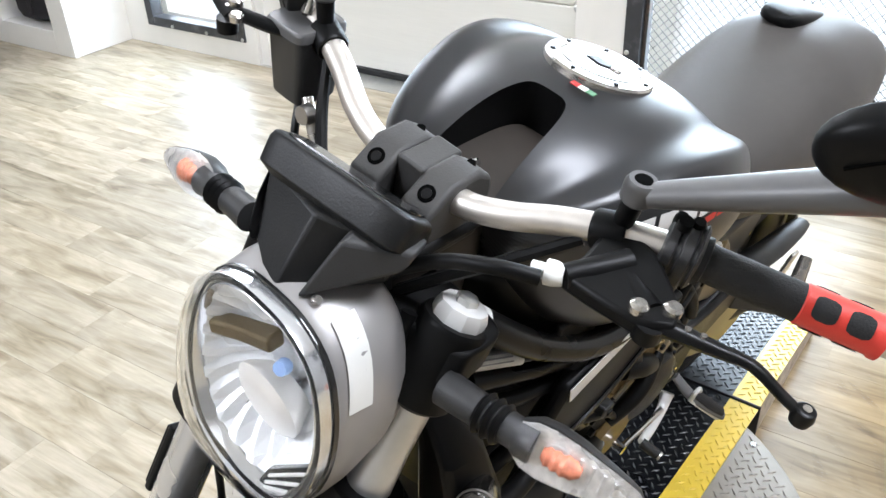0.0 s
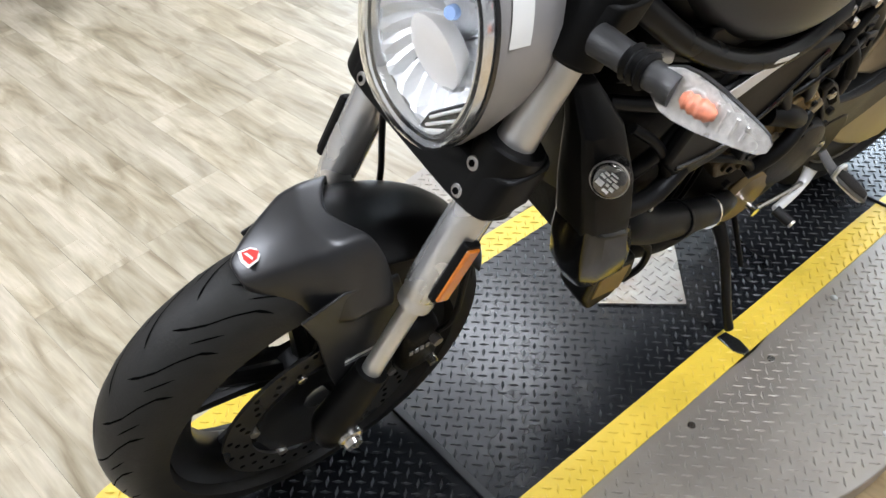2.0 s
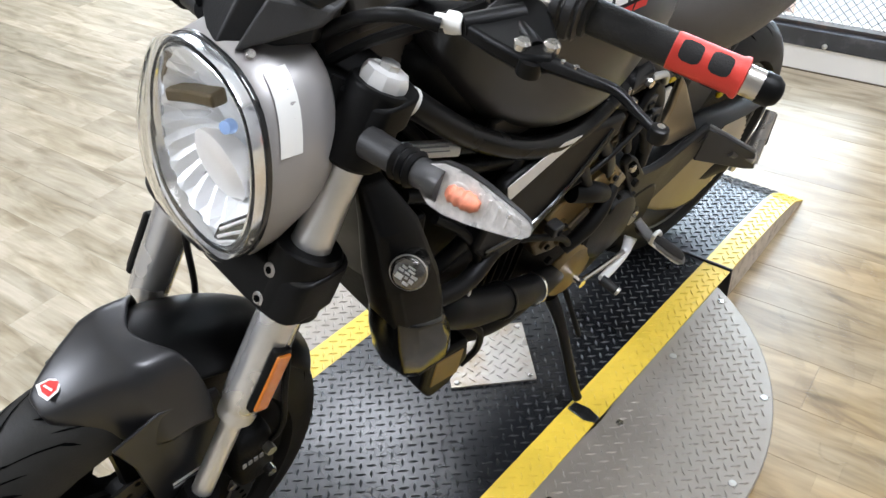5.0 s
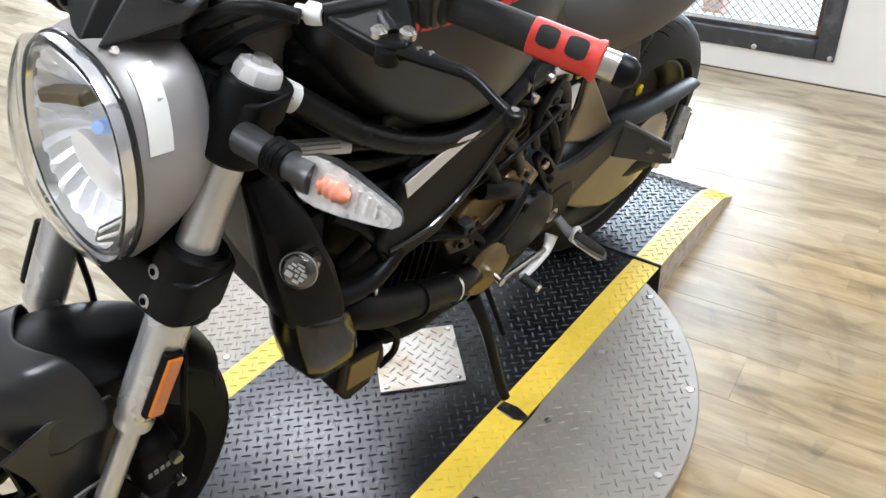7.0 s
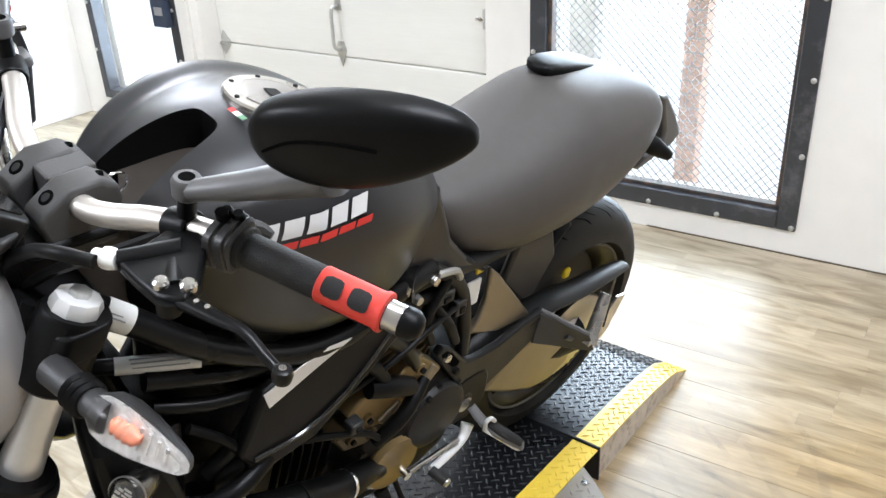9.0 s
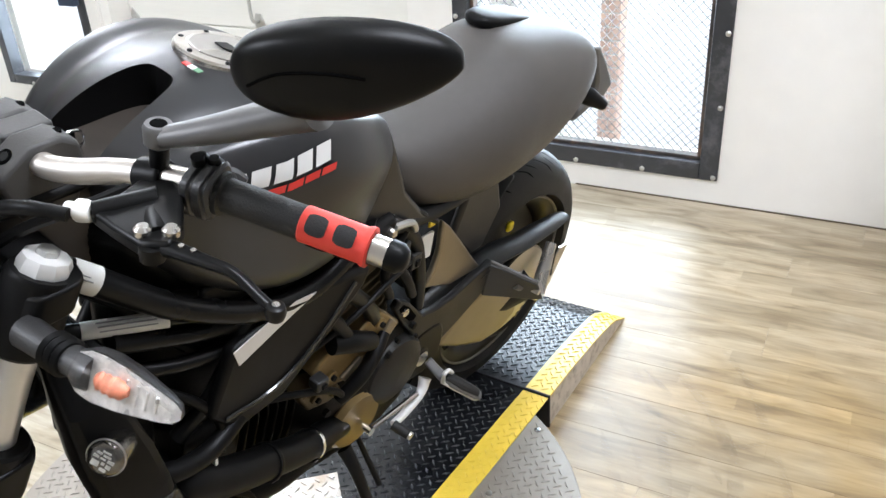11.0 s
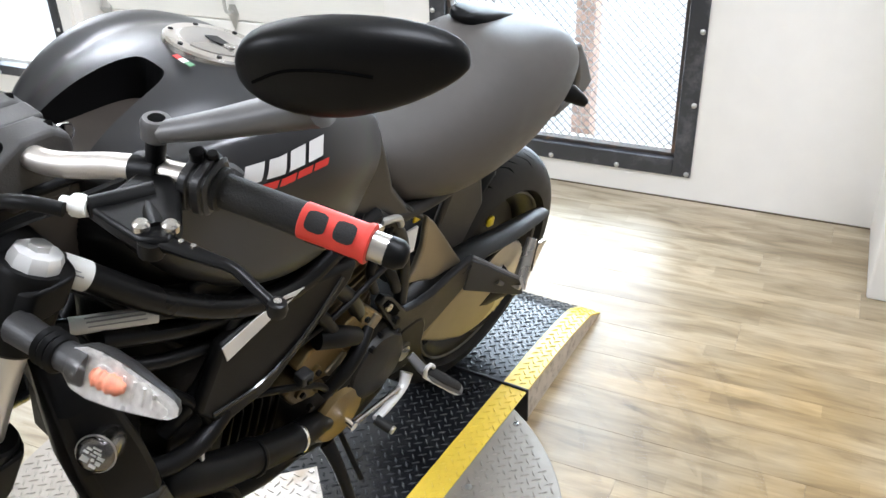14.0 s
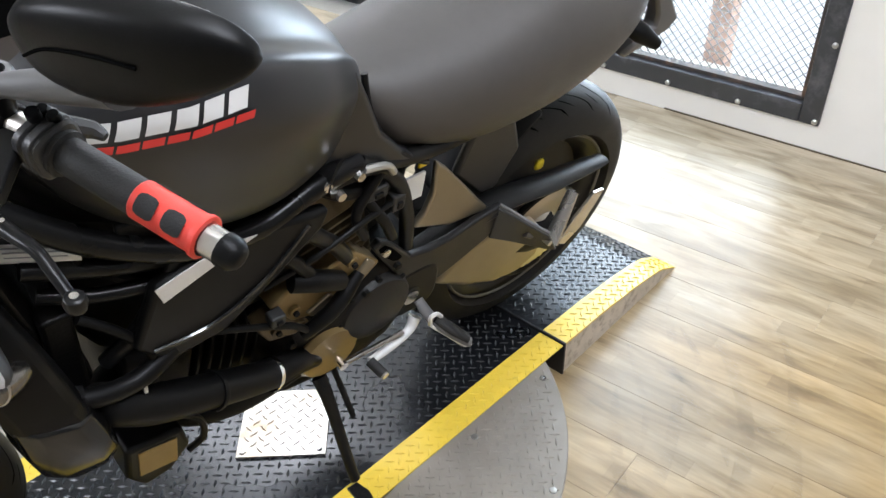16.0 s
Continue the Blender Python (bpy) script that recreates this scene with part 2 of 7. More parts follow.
def plank_material():
    m = bpy.data.materials.new("oak_laminate")
    m.use_nodes = True
    t = m.node_tree
    N, K = t.nodes, t.links.new
    b = N["Principled BSDF"]
    tc, oi = N.new("ShaderNodeTexCoord"), N.new("ShaderNodeObjectInfo")
    off = N.new("ShaderNodeVectorMath")
    off.operation = "MULTIPLY_ADD"
    comb = N.new("ShaderNodeCombineXYZ")
    K(oi.outputs["Random"], comb.inputs[0]), K(oi.outputs["Random"], comb.inputs[1])
    K(comb.outputs[0], off.inputs[0])
    off.inputs[1].default_value = (17, 31, 0)
    K(tc.outputs["Object"], off.inputs[2])
    mp = N.new("ShaderNodeMapping")
    mp.inputs["Scale"].default_value = (11, 2.3, 1)
    K(off.outputs[0], mp.inputs[0])
    n1 = N.new("ShaderNodeTexNoise")
    n1.inputs["Scale"].default_value, n1.inputs["Detail"].default_value, n1.inputs["Distortion"].default_value = 1.5, 7, 1.2
    K(mp.outputs[0], n1.inputs["Vector"])
    mp2 = N.new("ShaderNodeMapping")
    mp2.inputs["Scale"].default_value = (60, 5, 1)
    K(off.outputs[0], mp2.inputs[0])
    n2 = N.new("ShaderNodeTexNoise")
    n2.inputs["Scale"].default_value, n2.inputs["Detail"].default_value = 2.0, 5
    K(mp2.outputs[0], n2.inputs["Vector"])
    cr = N.new("ShaderNodeValToRGB")
    e = cr.color_ramp.elements
    e[0].position, e[0].color = 0.28, (0.215, 0.172, 0.112, 1)
    e[1].position, e[1].color = 0.70, (0.495, 0.437, 0.342, 1)
    for p_, c_ in ((0.41, (0.335, 0.282, 0.198, 1)), (0.53, (0.420, 0.364, 0.274, 1))):
        s_ = e.new(p_)
        s_.color = c_
    K(n1.outputs[0], cr.inputs[0])
    g = N.new("ShaderNodeMapRange")
    g.inputs[1].default_value, g.inputs[2].default_value, g.inputs[3].default_value, g.inputs[4].default_value = 0.3, 0.7, 0.87, 1.08
    K(n2.outputs[0], g.inputs[0])
    r = N.new("ShaderNodeMapRange")
    r.inputs[3].default_value, r.inputs[4].default_value = 0.86, 1.08
    K(oi.outputs["Random"], r.inputs[0])
    mm = N.new("ShaderNodeMath")
    mm.operation = "MULTIPLY"
    K(g.outputs[0], mm.inputs[0]), K(r.outputs[0], mm.inputs[1])
    # each board shows three strips of short staves of differing tone
    sep, swap, brick = N.new("ShaderNodeSeparateXYZ"), N.new("ShaderNodeCombineXYZ"), N.new("ShaderNodeTexBrick")
    K(off.outputs[0], sep.inputs[0])
    acr = N.new("ShaderNodeSeparateXYZ")
    K(sep.outputs[1], swap.inputs[0]), K(tc.outputs["Object"], acr.inputs[0])
    K(acr.outputs[0], swap.inputs[1])
    K(swap.outputs[0], brick.inputs["Vector"])
    brick.inputs["Scale"].default_value, brick.inputs["Mortar Size"].default_value = 1.0, 0.0003
    brick.inputs["Brick Width"].default_value, brick.inputs["Row Height"].default_value = 0.41, 0.05
    brick.offset, brick.offset_frequency = 0.37, 2
    brick.inputs["Color1"].default_value, brick.inputs["Color2"].default_value, brick.inputs["Mortar"].default_value = (0.87, 0.86, 0.83, 1), (1.13, 1.13, 1.13, 1), (0.78, 0.75, 0.70, 1)
    tone = N.new("ShaderNodeMix")
    tone.data_type, tone.blend_type = "RGBA", "MULTIPLY"
    tone.inputs[0].default_value = 1
    K(cr.outputs[0], tone.inputs[6]), K(brick.outputs["Color"], tone.inputs[7])
    mul = N.new("ShaderNodeMix")
    mul.data_type, mul.blend_type = "RGBA", "MULTIPLY"
    mul.inputs[0].default_value = 1
    K(tone.outputs[2], mul.inputs[6]), K(mm.outputs[0], mul.inputs[7])
    # browner towards a spot beside the turntable, broken up by noise
    geo, dist, brown_near, nz, wm = N.new("ShaderNodeNewGeometry"), N.new("ShaderNodeVectorMath"), N.new("ShaderNodeMapRange"), N.new("ShaderNodeTexNoise"), N.new("ShaderNodeMath")
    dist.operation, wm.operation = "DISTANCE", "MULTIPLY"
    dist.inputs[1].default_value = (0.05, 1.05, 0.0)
    K(geo.outputs["Position"], dist.inputs[0]), K(dist.outputs["Value"], brown_near.inputs[0])
    brown_near.inputs[1].default_value, brown_near.inputs[2].default_value, brown_near.inputs[3].default_value, brown_near.inputs[4].default_value = 0.45, 1.9, 1.7, 0.0
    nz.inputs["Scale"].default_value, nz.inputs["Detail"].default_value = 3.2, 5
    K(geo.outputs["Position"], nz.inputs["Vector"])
    K(brown_near.outputs[0], wm.inputs[0]), K(nz.outputs[0], wm.inputs[1])
    brown_mix = N.new("ShaderNodeMix")
    brown_mix.data_type, brown_mix.blend_type, brown_mix.clamp_factor = "RGBA", "MULTIPLY", True
    brown_mix.inputs[7].default_value = (0.86, 0.68, 0.43, 1)
    K(wm.outputs[0], brown_mix.inputs[0]), K(mul.outputs[2], brown_mix.inputs[6])
    K(brown_mix.outputs[2], b.inputs["Base Color"])
    rr = N.new("ShaderNodeMapRange")
    rr.inputs[3].default_value, rr.inputs[4].default_value = 0.30, 0.46
    K(n1.outputs[0], rr.inputs[0])
    K(rr.outputs[0], b.inputs["Roughness"])
    bp = N.new("ShaderNodeBump")
    bp.inputs["Strength"].default_value, bp.inputs["Distance"].default_value = 0.15, 0.001
    K(n2.outputs[0], bp.inputs["Height"])
    K(bp.outputs[0], b.inputs["Normal"])
    return m


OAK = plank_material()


def scuff_material():
    """A thin dark rubber mark that breaks up over the boards."""
    m = bpy.data.materials.new("rubber_scuff")
    m.use_nodes = True
    N, K = m.node_tree.nodes, m.node_tree.links.new
    b = N["Principled BSDF"]
    b.inputs["Base Color"].default_value, b.inputs["Roughness"].default_value = (0.10, 0.07, 0.045, 1), 0.5
    tc, n1, mr = N.new("ShaderNodeTexCoord"), N.new("ShaderNodeTexNoise"), N.new("ShaderNodeMapRange")
    n1.inputs["Scale"].default_value, n1.inputs["Detail"].default_value = 14, 6
    K(tc.outputs["Object"], n1.inputs["Vector"]), K(n1.outputs[0], mr.inputs[0])
    mr.inputs[1].default_value, mr.inputs[2].default_value, mr.inputs[3].default_value, mr.inputs[4].default_value = 0.42, 0.80, 0.0, 0.26
    K(mr.outputs[0], b.inputs["Alpha"])
    return m


SCUFF = scuff_material()


# ---- mesh helpers ----
def part(name, bm, material, parent=None, label="", smooth=True, angle=40, bevel=0.0, seg=2, sub=0, m=None):
    """One mesh object under a thing or part."""
    bmesh.ops.recalc_face_normals(bm, faces=bm.faces)
    me = bpy.data.meshes.new(name)
    bm.to_mesh(me)
    bm.free()
    me.materials.append(material)
    if smooth:
        for p_ in me.polygons:
            p_.use_smooth = True
    ob = new(name, me)
    if parent is not None:
        ob.parent = parent
    if m is not None:
        ob.matrix_basis = m
    if bevel:
        b = ob.modifiers.new("bevel", "BEVEL")
        b.width, b.segments, b.limit_method, b.angle_limit = bevel, seg, "ANGLE", radians(35)
    if sub:
        s = ob.modifiers.new("sub", "SUBSURF")
        s.levels = s.render_levels = sub
    if smooth and not sub:
        w = ob.modifiers.new("wn", "WEIGHTED_NORMAL")
        w.keep_sharp = True
        me.set_sharp_from_angle(angle=radians(angle))
    if label:
        ob["label"] = label
    return ob


def thing(name, label, category, group="", kind="", m=None):
    ob = new(name)
    if m is not None:
        ob.matrix_basis = m
    return tagged(ob, label, category, group, kind)


def box(x0, x1, y0, y1, z0, z1, bm=None):
    bm = bm or bmesh.new()
    vs = [bm.verts.new((x, y, z)) for x in (x0, x1) for y in (y0, y1) for z in (z0, z1)]
    for q in ((0, 1, 3, 2), (4, 6, 7, 5), (0, 4, 5, 1), (2, 3, 7, 6), (0, 2, 6, 4), (1, 5, 7, 3)):
        bm.faces.new([vs[i] for i in q])
    return bm


def skin(rings, bm=None, cap=True, loop=False):
    """Joins rings of equally many points."""
    bm = bm or bmesh.new()
    vr = [[bm.verts.new(p_) for p_ in r] for r in rings]
    k = len(vr[0])
    pairs = list(zip(vr, vr[1:])) + ([(vr[-1], vr[0])] if loop else [])
    for a_, b_ in pairs:
        for i in range(k):
            bm.faces.new((a_[i], a_[(i + 1) % k], b_[(i + 1) % k], b_[i]))
    if cap and not loop:
        bm.faces.new(vr[0][::-1]), bm.faces.new(vr[-1])
    return bm


def spline(pts, steps=6):
    """A smooth line through points."""
    P = [Vector(p_) for p_ in pts]
    if len(P) < 3:
        return P
    out = []
    for i in range(len(P) - 1):
        a_, b_, c_, d_ = P[max(i - 1, 0)], P[i], P[i + 1], P[min(i + 2, len(P) - 1)]
        for s in range(steps):
            t = s / steps
            out.append(0.5 * ((2 * b_) + (c_ - a_) * t + (2 * a_ - 5 * b_ + 4 * c_ - d_) * t * t + (3 * b_ - a_ - 3 * c_ + d_) * t ** 3))
    return out + [P[-1]]


def tube(pts, r, n=12, steps=6, bm=None, flat=1.0):
    """A round bar along a smooth line; r a number or one per given point; flat squeezes it."""
    line = spline(pts, steps)
    rs = [r] * len(line) if not hasattr(r, "__len__") else [float(np.interp(i / (len(line) - 1) * (len(r) - 1), range(len(r)), r)) for i in range(len(line))]
    rings, side = [], None
    for i, p_ in enumerate(line):
        d = (line[min(i + 1, len(line) - 1)] - line[max(i - 1, 0)]).normalized()
        if side is None:
            side = d.orthogonal().normalized() if abs(d.z) > 0.9 else d.cross(Vector((0, 0, 1))).normalized()
        side = (side - d * side.dot(d)).normalized()
        up = d.cross(side)
        rings.append([p_ + rs[i] * (math.cos(a_) * side + flat * math.sin(a_) * up) for a_ in [2 * math.pi * j / n for j in range(n)]])
    return skin(rings, bm)


def rod(a_, b_, r, r2=None, n=16, bm=None):
    return tube([a_, b_], [r, r if r2 is None else r2], n=n, steps=1, bm=bm)


def lathe(profile, axis_at=(0, 0, 0), axis="Y", n=48, bm=None, closed=False):
    """Turns (along, radius) pairs round an axis."""
    o = Vector(axis_at)
    rings = []
    for al, r in profile:
        ring = []
        for j in range(n):
            c, s = math.cos(2 * math.pi * j / n) * r, math.sin(2 * math.pi * j / n) * r
            ring.append(o + Vector({"Y": (c, al, s), "X": (al, c, s), "Z": (c, s, al)}[axis]))
        rings.append(ring)
    return skin(rings, bm, cap=False, loop=closed) if closed else skin(rings, bm)


def lathe_dir(profile, a_, b_, n=24, bm=None):
    """Turns (along 0..1, radius) pairs round the line from a_ to b_."""
    a_, b_ = Vector(a_), Vector(b_)
    d = (b_ - a_).normalized()
    side = d.orthogonal().normalized()
    up = d.cross(side)
    return skin([[a_.lerp(b_, al) + r * (math.cos(t) * side + math.sin(t) * up) for t in [2 * math.pi * j / n for j in range(n)]] for al, r in profile], bm)


def slab(outline, axis, lo, hi, bm=None):
    """An outline in the plane across an axis, with thickness lo..hi along it."""
    ix = "XYZ".index(axis)

    def at(p_, h):
        q = list(p_)
        q.insert(ix, h)
        return q
    return skin([[at(p_, lo) for p_ in outline], [at(p_, hi) for p_ in outline]], bm)


def superring(cx, cy, a_, b_top, b_bot, e_top, e_bot, n=32):
    """A rounded section: half width a_, heights above and below, exponents of squareness."""
    out = []
    for j in range(n):
        t = 2 * math.pi * j / n
        c, s = math.cos(t), math.sin(t)
        e, b = (e_top, b_top) if s >= 0 else (e_bot, b_bot)
        out.append((cx + a_ * math.copysign(abs(c) ** (2 / e), c), cy + b * math.copysign(abs(s) ** (2 / e), s)))
    return out


# ---- the room ----
def wall_piece(name, n0, n1, a0, a1, z0, z1, material=None, label="", bevel=0.003):
    ob = part(name, box(n0, n1, a0, a1, z0, z1), material or WHITE_WALL, bevel=bevel, smooth=False, m=ROOM)
    return tagged(ob, label or "white painted plaster wall", "wall", kind="structure")


H = 3.0
for a0, a1, z0, z1 in ((-3.42, -3.24, 0, H), (-3.24, -2.515, 0, 0.11), (-3.24, -2.515, 2.3, H), (-2.515, -2.44, 0, H), (-2.44, -0.64, 2.2, H),
                       (-0.64, -0.506, 0, H), (-0.506, 0.530, 0, 0.094), (-0.506, 0.530, 2.3, H), (0.530, 1.145, 0, H)):
    wall_piece("wall_back", -0.22, 0, a0, a1, z0, z1, bevel=0)
wall_piece("wall_pier", -0.22, 0.48, 1.145, 3.2, 0, H, bevel=0.006)
# Unseen walls close the room; their tones hold down reflected light.
wall_piece("wall_right", 0.48, 6.5, 3.0, 3.2, 0, H, DIM_WALL, "unseen grey wall closing the room")
wall_piece("wall_front", 6.5, 6.7, -6.2, 3.2, 0, H, GREY_WALL, "unseen grey wall closing the room")
wall_piece("wall_left", 0.38, 6.5, -6.2, -6.0, 0, H, DIM_WALL, "unseen grey wall closing the room")
# the boxed-out white unit with a niche beside the small window
for a0, a1, z0, z1 in ((-3.56, -3.42, 0, H), (-4.02, -3.56, 0, 0.13), (-4.02, -3.56, 0.62, H), (-6.2, -4.02, 0, H)):
    wall_piece("wall_niche", 0.0, 0.38, a0, a1, z0, z1, bevel=0.004)
wall_piece("wall_niche", -0.22, 0.0, -6.2, -3.42, 0, H)
wall_piece("ceiling", -0.22, 6.7, -6.2, 3.2, H, H + 0.1, CEILING, "white painted ceiling")
tagged(part("ground", box(-12, 14, -16, 14, -0.30, -0.16), PAVING, m=ROOM, smooth=False), "pale outdoor paving around the building", "ground", kind="structure")
floor = tagged(part("floor", box(-0.22, 6.7, -6.2, 3.2, -0.12, -0.004), FLOOR_BASE, m=ROOM, smooth=False), "light oak laminate plank floor", "floor", kind="structure")
skirt = part("baseboard", box(0.0, 0.004, 0.0, 1.145, 0.0, 0.005), FLOOR_BASE, m=ROOM, smooth=False)
tagged(skirt, "thin dark joint along the wall foot", "baseboard", kind="structure")

bag = thing("backpack", "dark backpack lying in the white wall niche", "backpack", m=ROOM @ pose(0.2, -3.80, 0.13))
bm = skin([[(0.16 * k * c, 0.17 * k * s, z) for c, s in superring(0, 0, 1, 1, 1, 3, 3, 16)] for k, z in ((0.8, 0.0), (1, 0.05), (0.95, 0.2), (0.7, 0.3), (0.3, 0.34))])
part("bag_body", bm, DARK_CLOTH, bag, sub=1)
part("strap", tube([(0.1, 0.05, 0.3), (0.17, 0.08, 0.2), (0.16, 0.06, 0.06)], 0.012), DARK_CLOTH, bag)


def barred_window(name, a0, a1, z0, z1, fw, mesh, label):
    """A steel-framed opening with an expanded-metal screen behind the frame and a pane."""
    w = thing(name, label, "window", kind="structure", m=ROOM)
    for n_, q in (("frame_post", (a0, a0 + fw, z0, z1)), ("frame_post", (a1 - fw, a1, z0, z1)), ("frame_rail", (a0 + fw, a1 - fw, z0, z0 + fw)), ("frame_rail", (a0 + fw, a1 - fw, z1 - fw, z1))):
        part(n_, box(-0.06, 0.012, *q), STEEL_BLACK, w, bevel=0.004, smooth=False)
    knob = [(0.012, 0.0095), (0.017, 0.0095), (0.020, 0.006), (0.0205, 0.001)]
    at = [(a1 - 0.014 - i * 0.257, z0 + 0.014) for i in range(int((a1 - a0) / 0.257) + 1)]
    at += [(q, z0 + 0.275 + i * 0.257) for i in range(7) for q in (a0 + 0.016, a1 - 0.014)]
    for q, z_ in at:
        part("bolt", lathe(knob, (0, q, z_), "X", n=10), GALV, w)
    for n_, q in (("mesh_post", (a0 + fw, a0 + fw + 0.016, z0 + fw, z1 - fw)), ("mesh_post", (a1 - fw - 0.016, a1 - fw, z0 + fw, z1 - fw)), ("mesh_rail", (a0 + fw, a1 - fw, z0 + fw, z0 + fw + 0.014))):
        if mesh:
            part(n_, box(-0.052, -0.012, *q), RUSTY, w, "rusty inner frame of the screen", bevel=0.002, smooth=False)
    part("pane", box(-0.135, -0.129, a0 + 0.01, a1 - 0.01, z0 + 0.01, z1 - 0.01), GLASS, w, smooth=False).visible_shadow = False
    for n_, q in (("sash", (a0 + 0.005, a0 + 0.045, z0, z1)), ("sash", (a1 - 0.045, a1 - 0.005, z0, z1)), ("sash", (a0 + 0.045, a1 - 0.045, z0, z0 + 0.05))):
        part(n_, box(-0.16, -0.10, *q), WHITE_DOOR, w, bevel=0.003, smooth=False)
    if mesh:
        bm = bmesh.new()
        dy, dz, r = 0.033, 0.0165, 0.0018
        rows, cols = int((min(z1, 1.35) - z0 - 2 * fw) / dz), int((a1 - a0 - 2 * fw) / dy)
        verts, faces = [], []
        for i in range(rows):
            zc = z0 + fw + i * dz
            for j in range(cols):
                y = a0 + fw + j * dy
                sgn = 1 if i % 2 else -1
                for (ya, za), (yb, zb) in (((y, zc + sgn * dz / 2), (y + dy / 2, zc - sgn * dz / 2)), ((y + dy / 2, zc - sgn * dz / 2), (y + dy, zc + sgn * dz / 2))):
                    k = len(verts)
                    for yy, zz in ((ya, za), (yb, zb)):
                        verts += [(-0.040, yy, zz - r), (-0.036, yy, zz), (-0.040, yy, zz + r), (-0.044, yy, zz)]
                    faces += [(k + q, k + (q + 1) % 4, k + 4 + (q + 1) % 4, k + 4 + q) for q in range(4)]
        bm.free()
        me = bpy.data.meshes.new("screen")
        me.from_pydata(verts, [], faces)
        me.materials.append(MESH_STEEL)
        ob = new("screen", me)
        ob.parent = w
        tagged(ob, "expanded diamond metal screen", kind="stuff")
    return w


window_big = barred_window("window_1", -0.506, 0.530, 0.094, 2.3, 0.065, True, "tall window behind a bolted black steel frame with metal screen")
window_small = barred_window("window_2", -3.24, -2.515, 0.11, 2.3, 0.05, False, "narrow bright window in a black steel frame")
box_ob = thing("alarm_box", "small dark blue box mounted on the window frame", "box", m=ROOM)
part("housing", box(0.014, 0.05, -2.645, -2.535, 0.56, 0.78), mat("navy_box", (0.03, 0.045, 0.08), 0.5), box_ob, bevel=0.005)
part("label_plate", box(0.05, 0.0515, -2.62, -2.56, 0.62, 0.66), GREY_PRINT, box_ob, smooth=False)

# the sectional garage door, set back in its opening
door = thing("door_1", "closed white sectional garage door with embossed panels", "garage door", kind="structure", m=ROOM)
z = 0.035
for i in range(5):
    part("door_panel", box(-0.20, -0.15, -2.44, -0.64, z, z + 0.428), WHITE_DOOR, door, bevel=0.006, smooth=False)
    z += 0.432
part("weather_strip", box(-0.19, -0.145, -2.43, -0.65, 0.0, 0.034), RUBBER_STRIP, door, bevel=0.006)
for a0, a1 in ((-2.44, -2.38), (-0.72, -0.64)):
    part("door_jamb", box(-0.148, -0.02, a0, a1, 0, 2.2), WHITE_WALL, door, bevel=0.004, smooth=False)
for a_, s in ((-2.36, 1), (-0.74, -1)):
    for zz in (0.465, 0.897):
        bm = slab([(a_, zz - 0.06), (a_ + s * 0.045, zz - 0.01), (a_ + s * 0.045, zz + 0.015), (a_, zz + 0.065), (a_ - s * 0.015, zz + 0.03), (a_ - s * 0.015, zz - 0.03)], "X", -0.149, -0.142)
        part("hinge", bm, GALV, door, bevel=0.002)
        part("hinge_pin", lathe([(0, 0.009), (0.05, 0.009)], (-0.138, a_ + s * 0.012 - 0.025, zz), "Y", n=10), GALV, door)
part("lock_case", box(-0.149, -0.115, -0.79, -0.735, 0.66, 0.74), GALV, door, bevel=0.004)
part("lock_bolt", box(-0.138, -0.126, -0.83, -0.79, 0.69, 0.705), STEEL, door, bevel=0.003)
part("grab_handle", tube([(-0.145, -1.575, 0.70), (-0.10, -1.575, 0.69), (-0.095, -1.575, 0.60), (-0.10, -1.575, 0.52), (-0.145, -1.575, 0.505)], 0.008, n=8), GALV, door)
part("handle_plate", slab([(-1.605, 0.50), (-1.575, 0.42), (-1.545, 0.50), (-1.56, 0.54), (-1.59, 0.54)], "X", -0.149, -0.143), GALV, door, bevel=0.002)
part("handle_plate", slab([(-1.595, 0.68), (-1.555, 0.68), (-1.56, 0.73), (-1.59, 0.73)], "X", -0.149, -0.143), GALV, door, bevel=0.002)
part("sill", box(-0.22, 0.0, -2.44, -0.64, -0.01, 0.0005), GALV, door, smooth=False)

# outside: brick post, pale post, bright distance
post = thing("brick_post", "orange brick pier standing outside the window", "post", m=ROOM @ pose(-0.62, -0.10, -0.16))
bm = bmesh.new()
for i in range(42):
    for s in (0, 1):
        w0 = 0.0 if s == 0 else (0.05 if i % 2 else 0.03)
        w1 = (0.05 if i % 2 else 0.03) - 0.005 if s == 0 else 0.085
        box(-0.05, 0.05, w0, w1, i * 0.058, i * 0.058 + 0.05, bm)
part("brick_courses", bm, BRICK, post, smooth=False)["kind"] = "stuff"
part("mortar", box(-0.045, 0.045, 0.003, 0.082, 0, 2.43), PALE_POST, post, smooth=False)
pale = thing("pale_post", "pale grey post standing outside the window", "post", m=ROOM @ pose(-0.62, -0.62, -0.16))
part("shaft", box(-0.05, 0.05, 0, 0.12, 0, 2.6), PALE_POST, pale, bevel=0.006)
bd = part("backdrop", box(-7.1, -7.0, -13, 11, -0.15, 9), DAYLIGHT, m=ROOM, smooth=False)
tagged(bd, "bright overcast daylight outside", "backdrop", kind="structure")


# ---- tread plate ----
def bar_mesh(material, size, rise):
    """One raised bar of a diamond tread plate, lying along x."""
    L, B = size, size * 0.30
    me_ = bpy.data.meshes.new("tread_bar")
    me_.from_pydata([(-L, 0, -0.0004), (0, -B, -0.0004), (L, 0, -0.0004), (0, B, -0.0004), (-L * 0.45, 0, rise), (L * 0.45, 0, rise)], [],
                    [(0, 1, 5, 4), (1, 2, 5), (2, 3, 4, 5), (3, 0, 4)])
    me_.materials.append(material)
    return me_


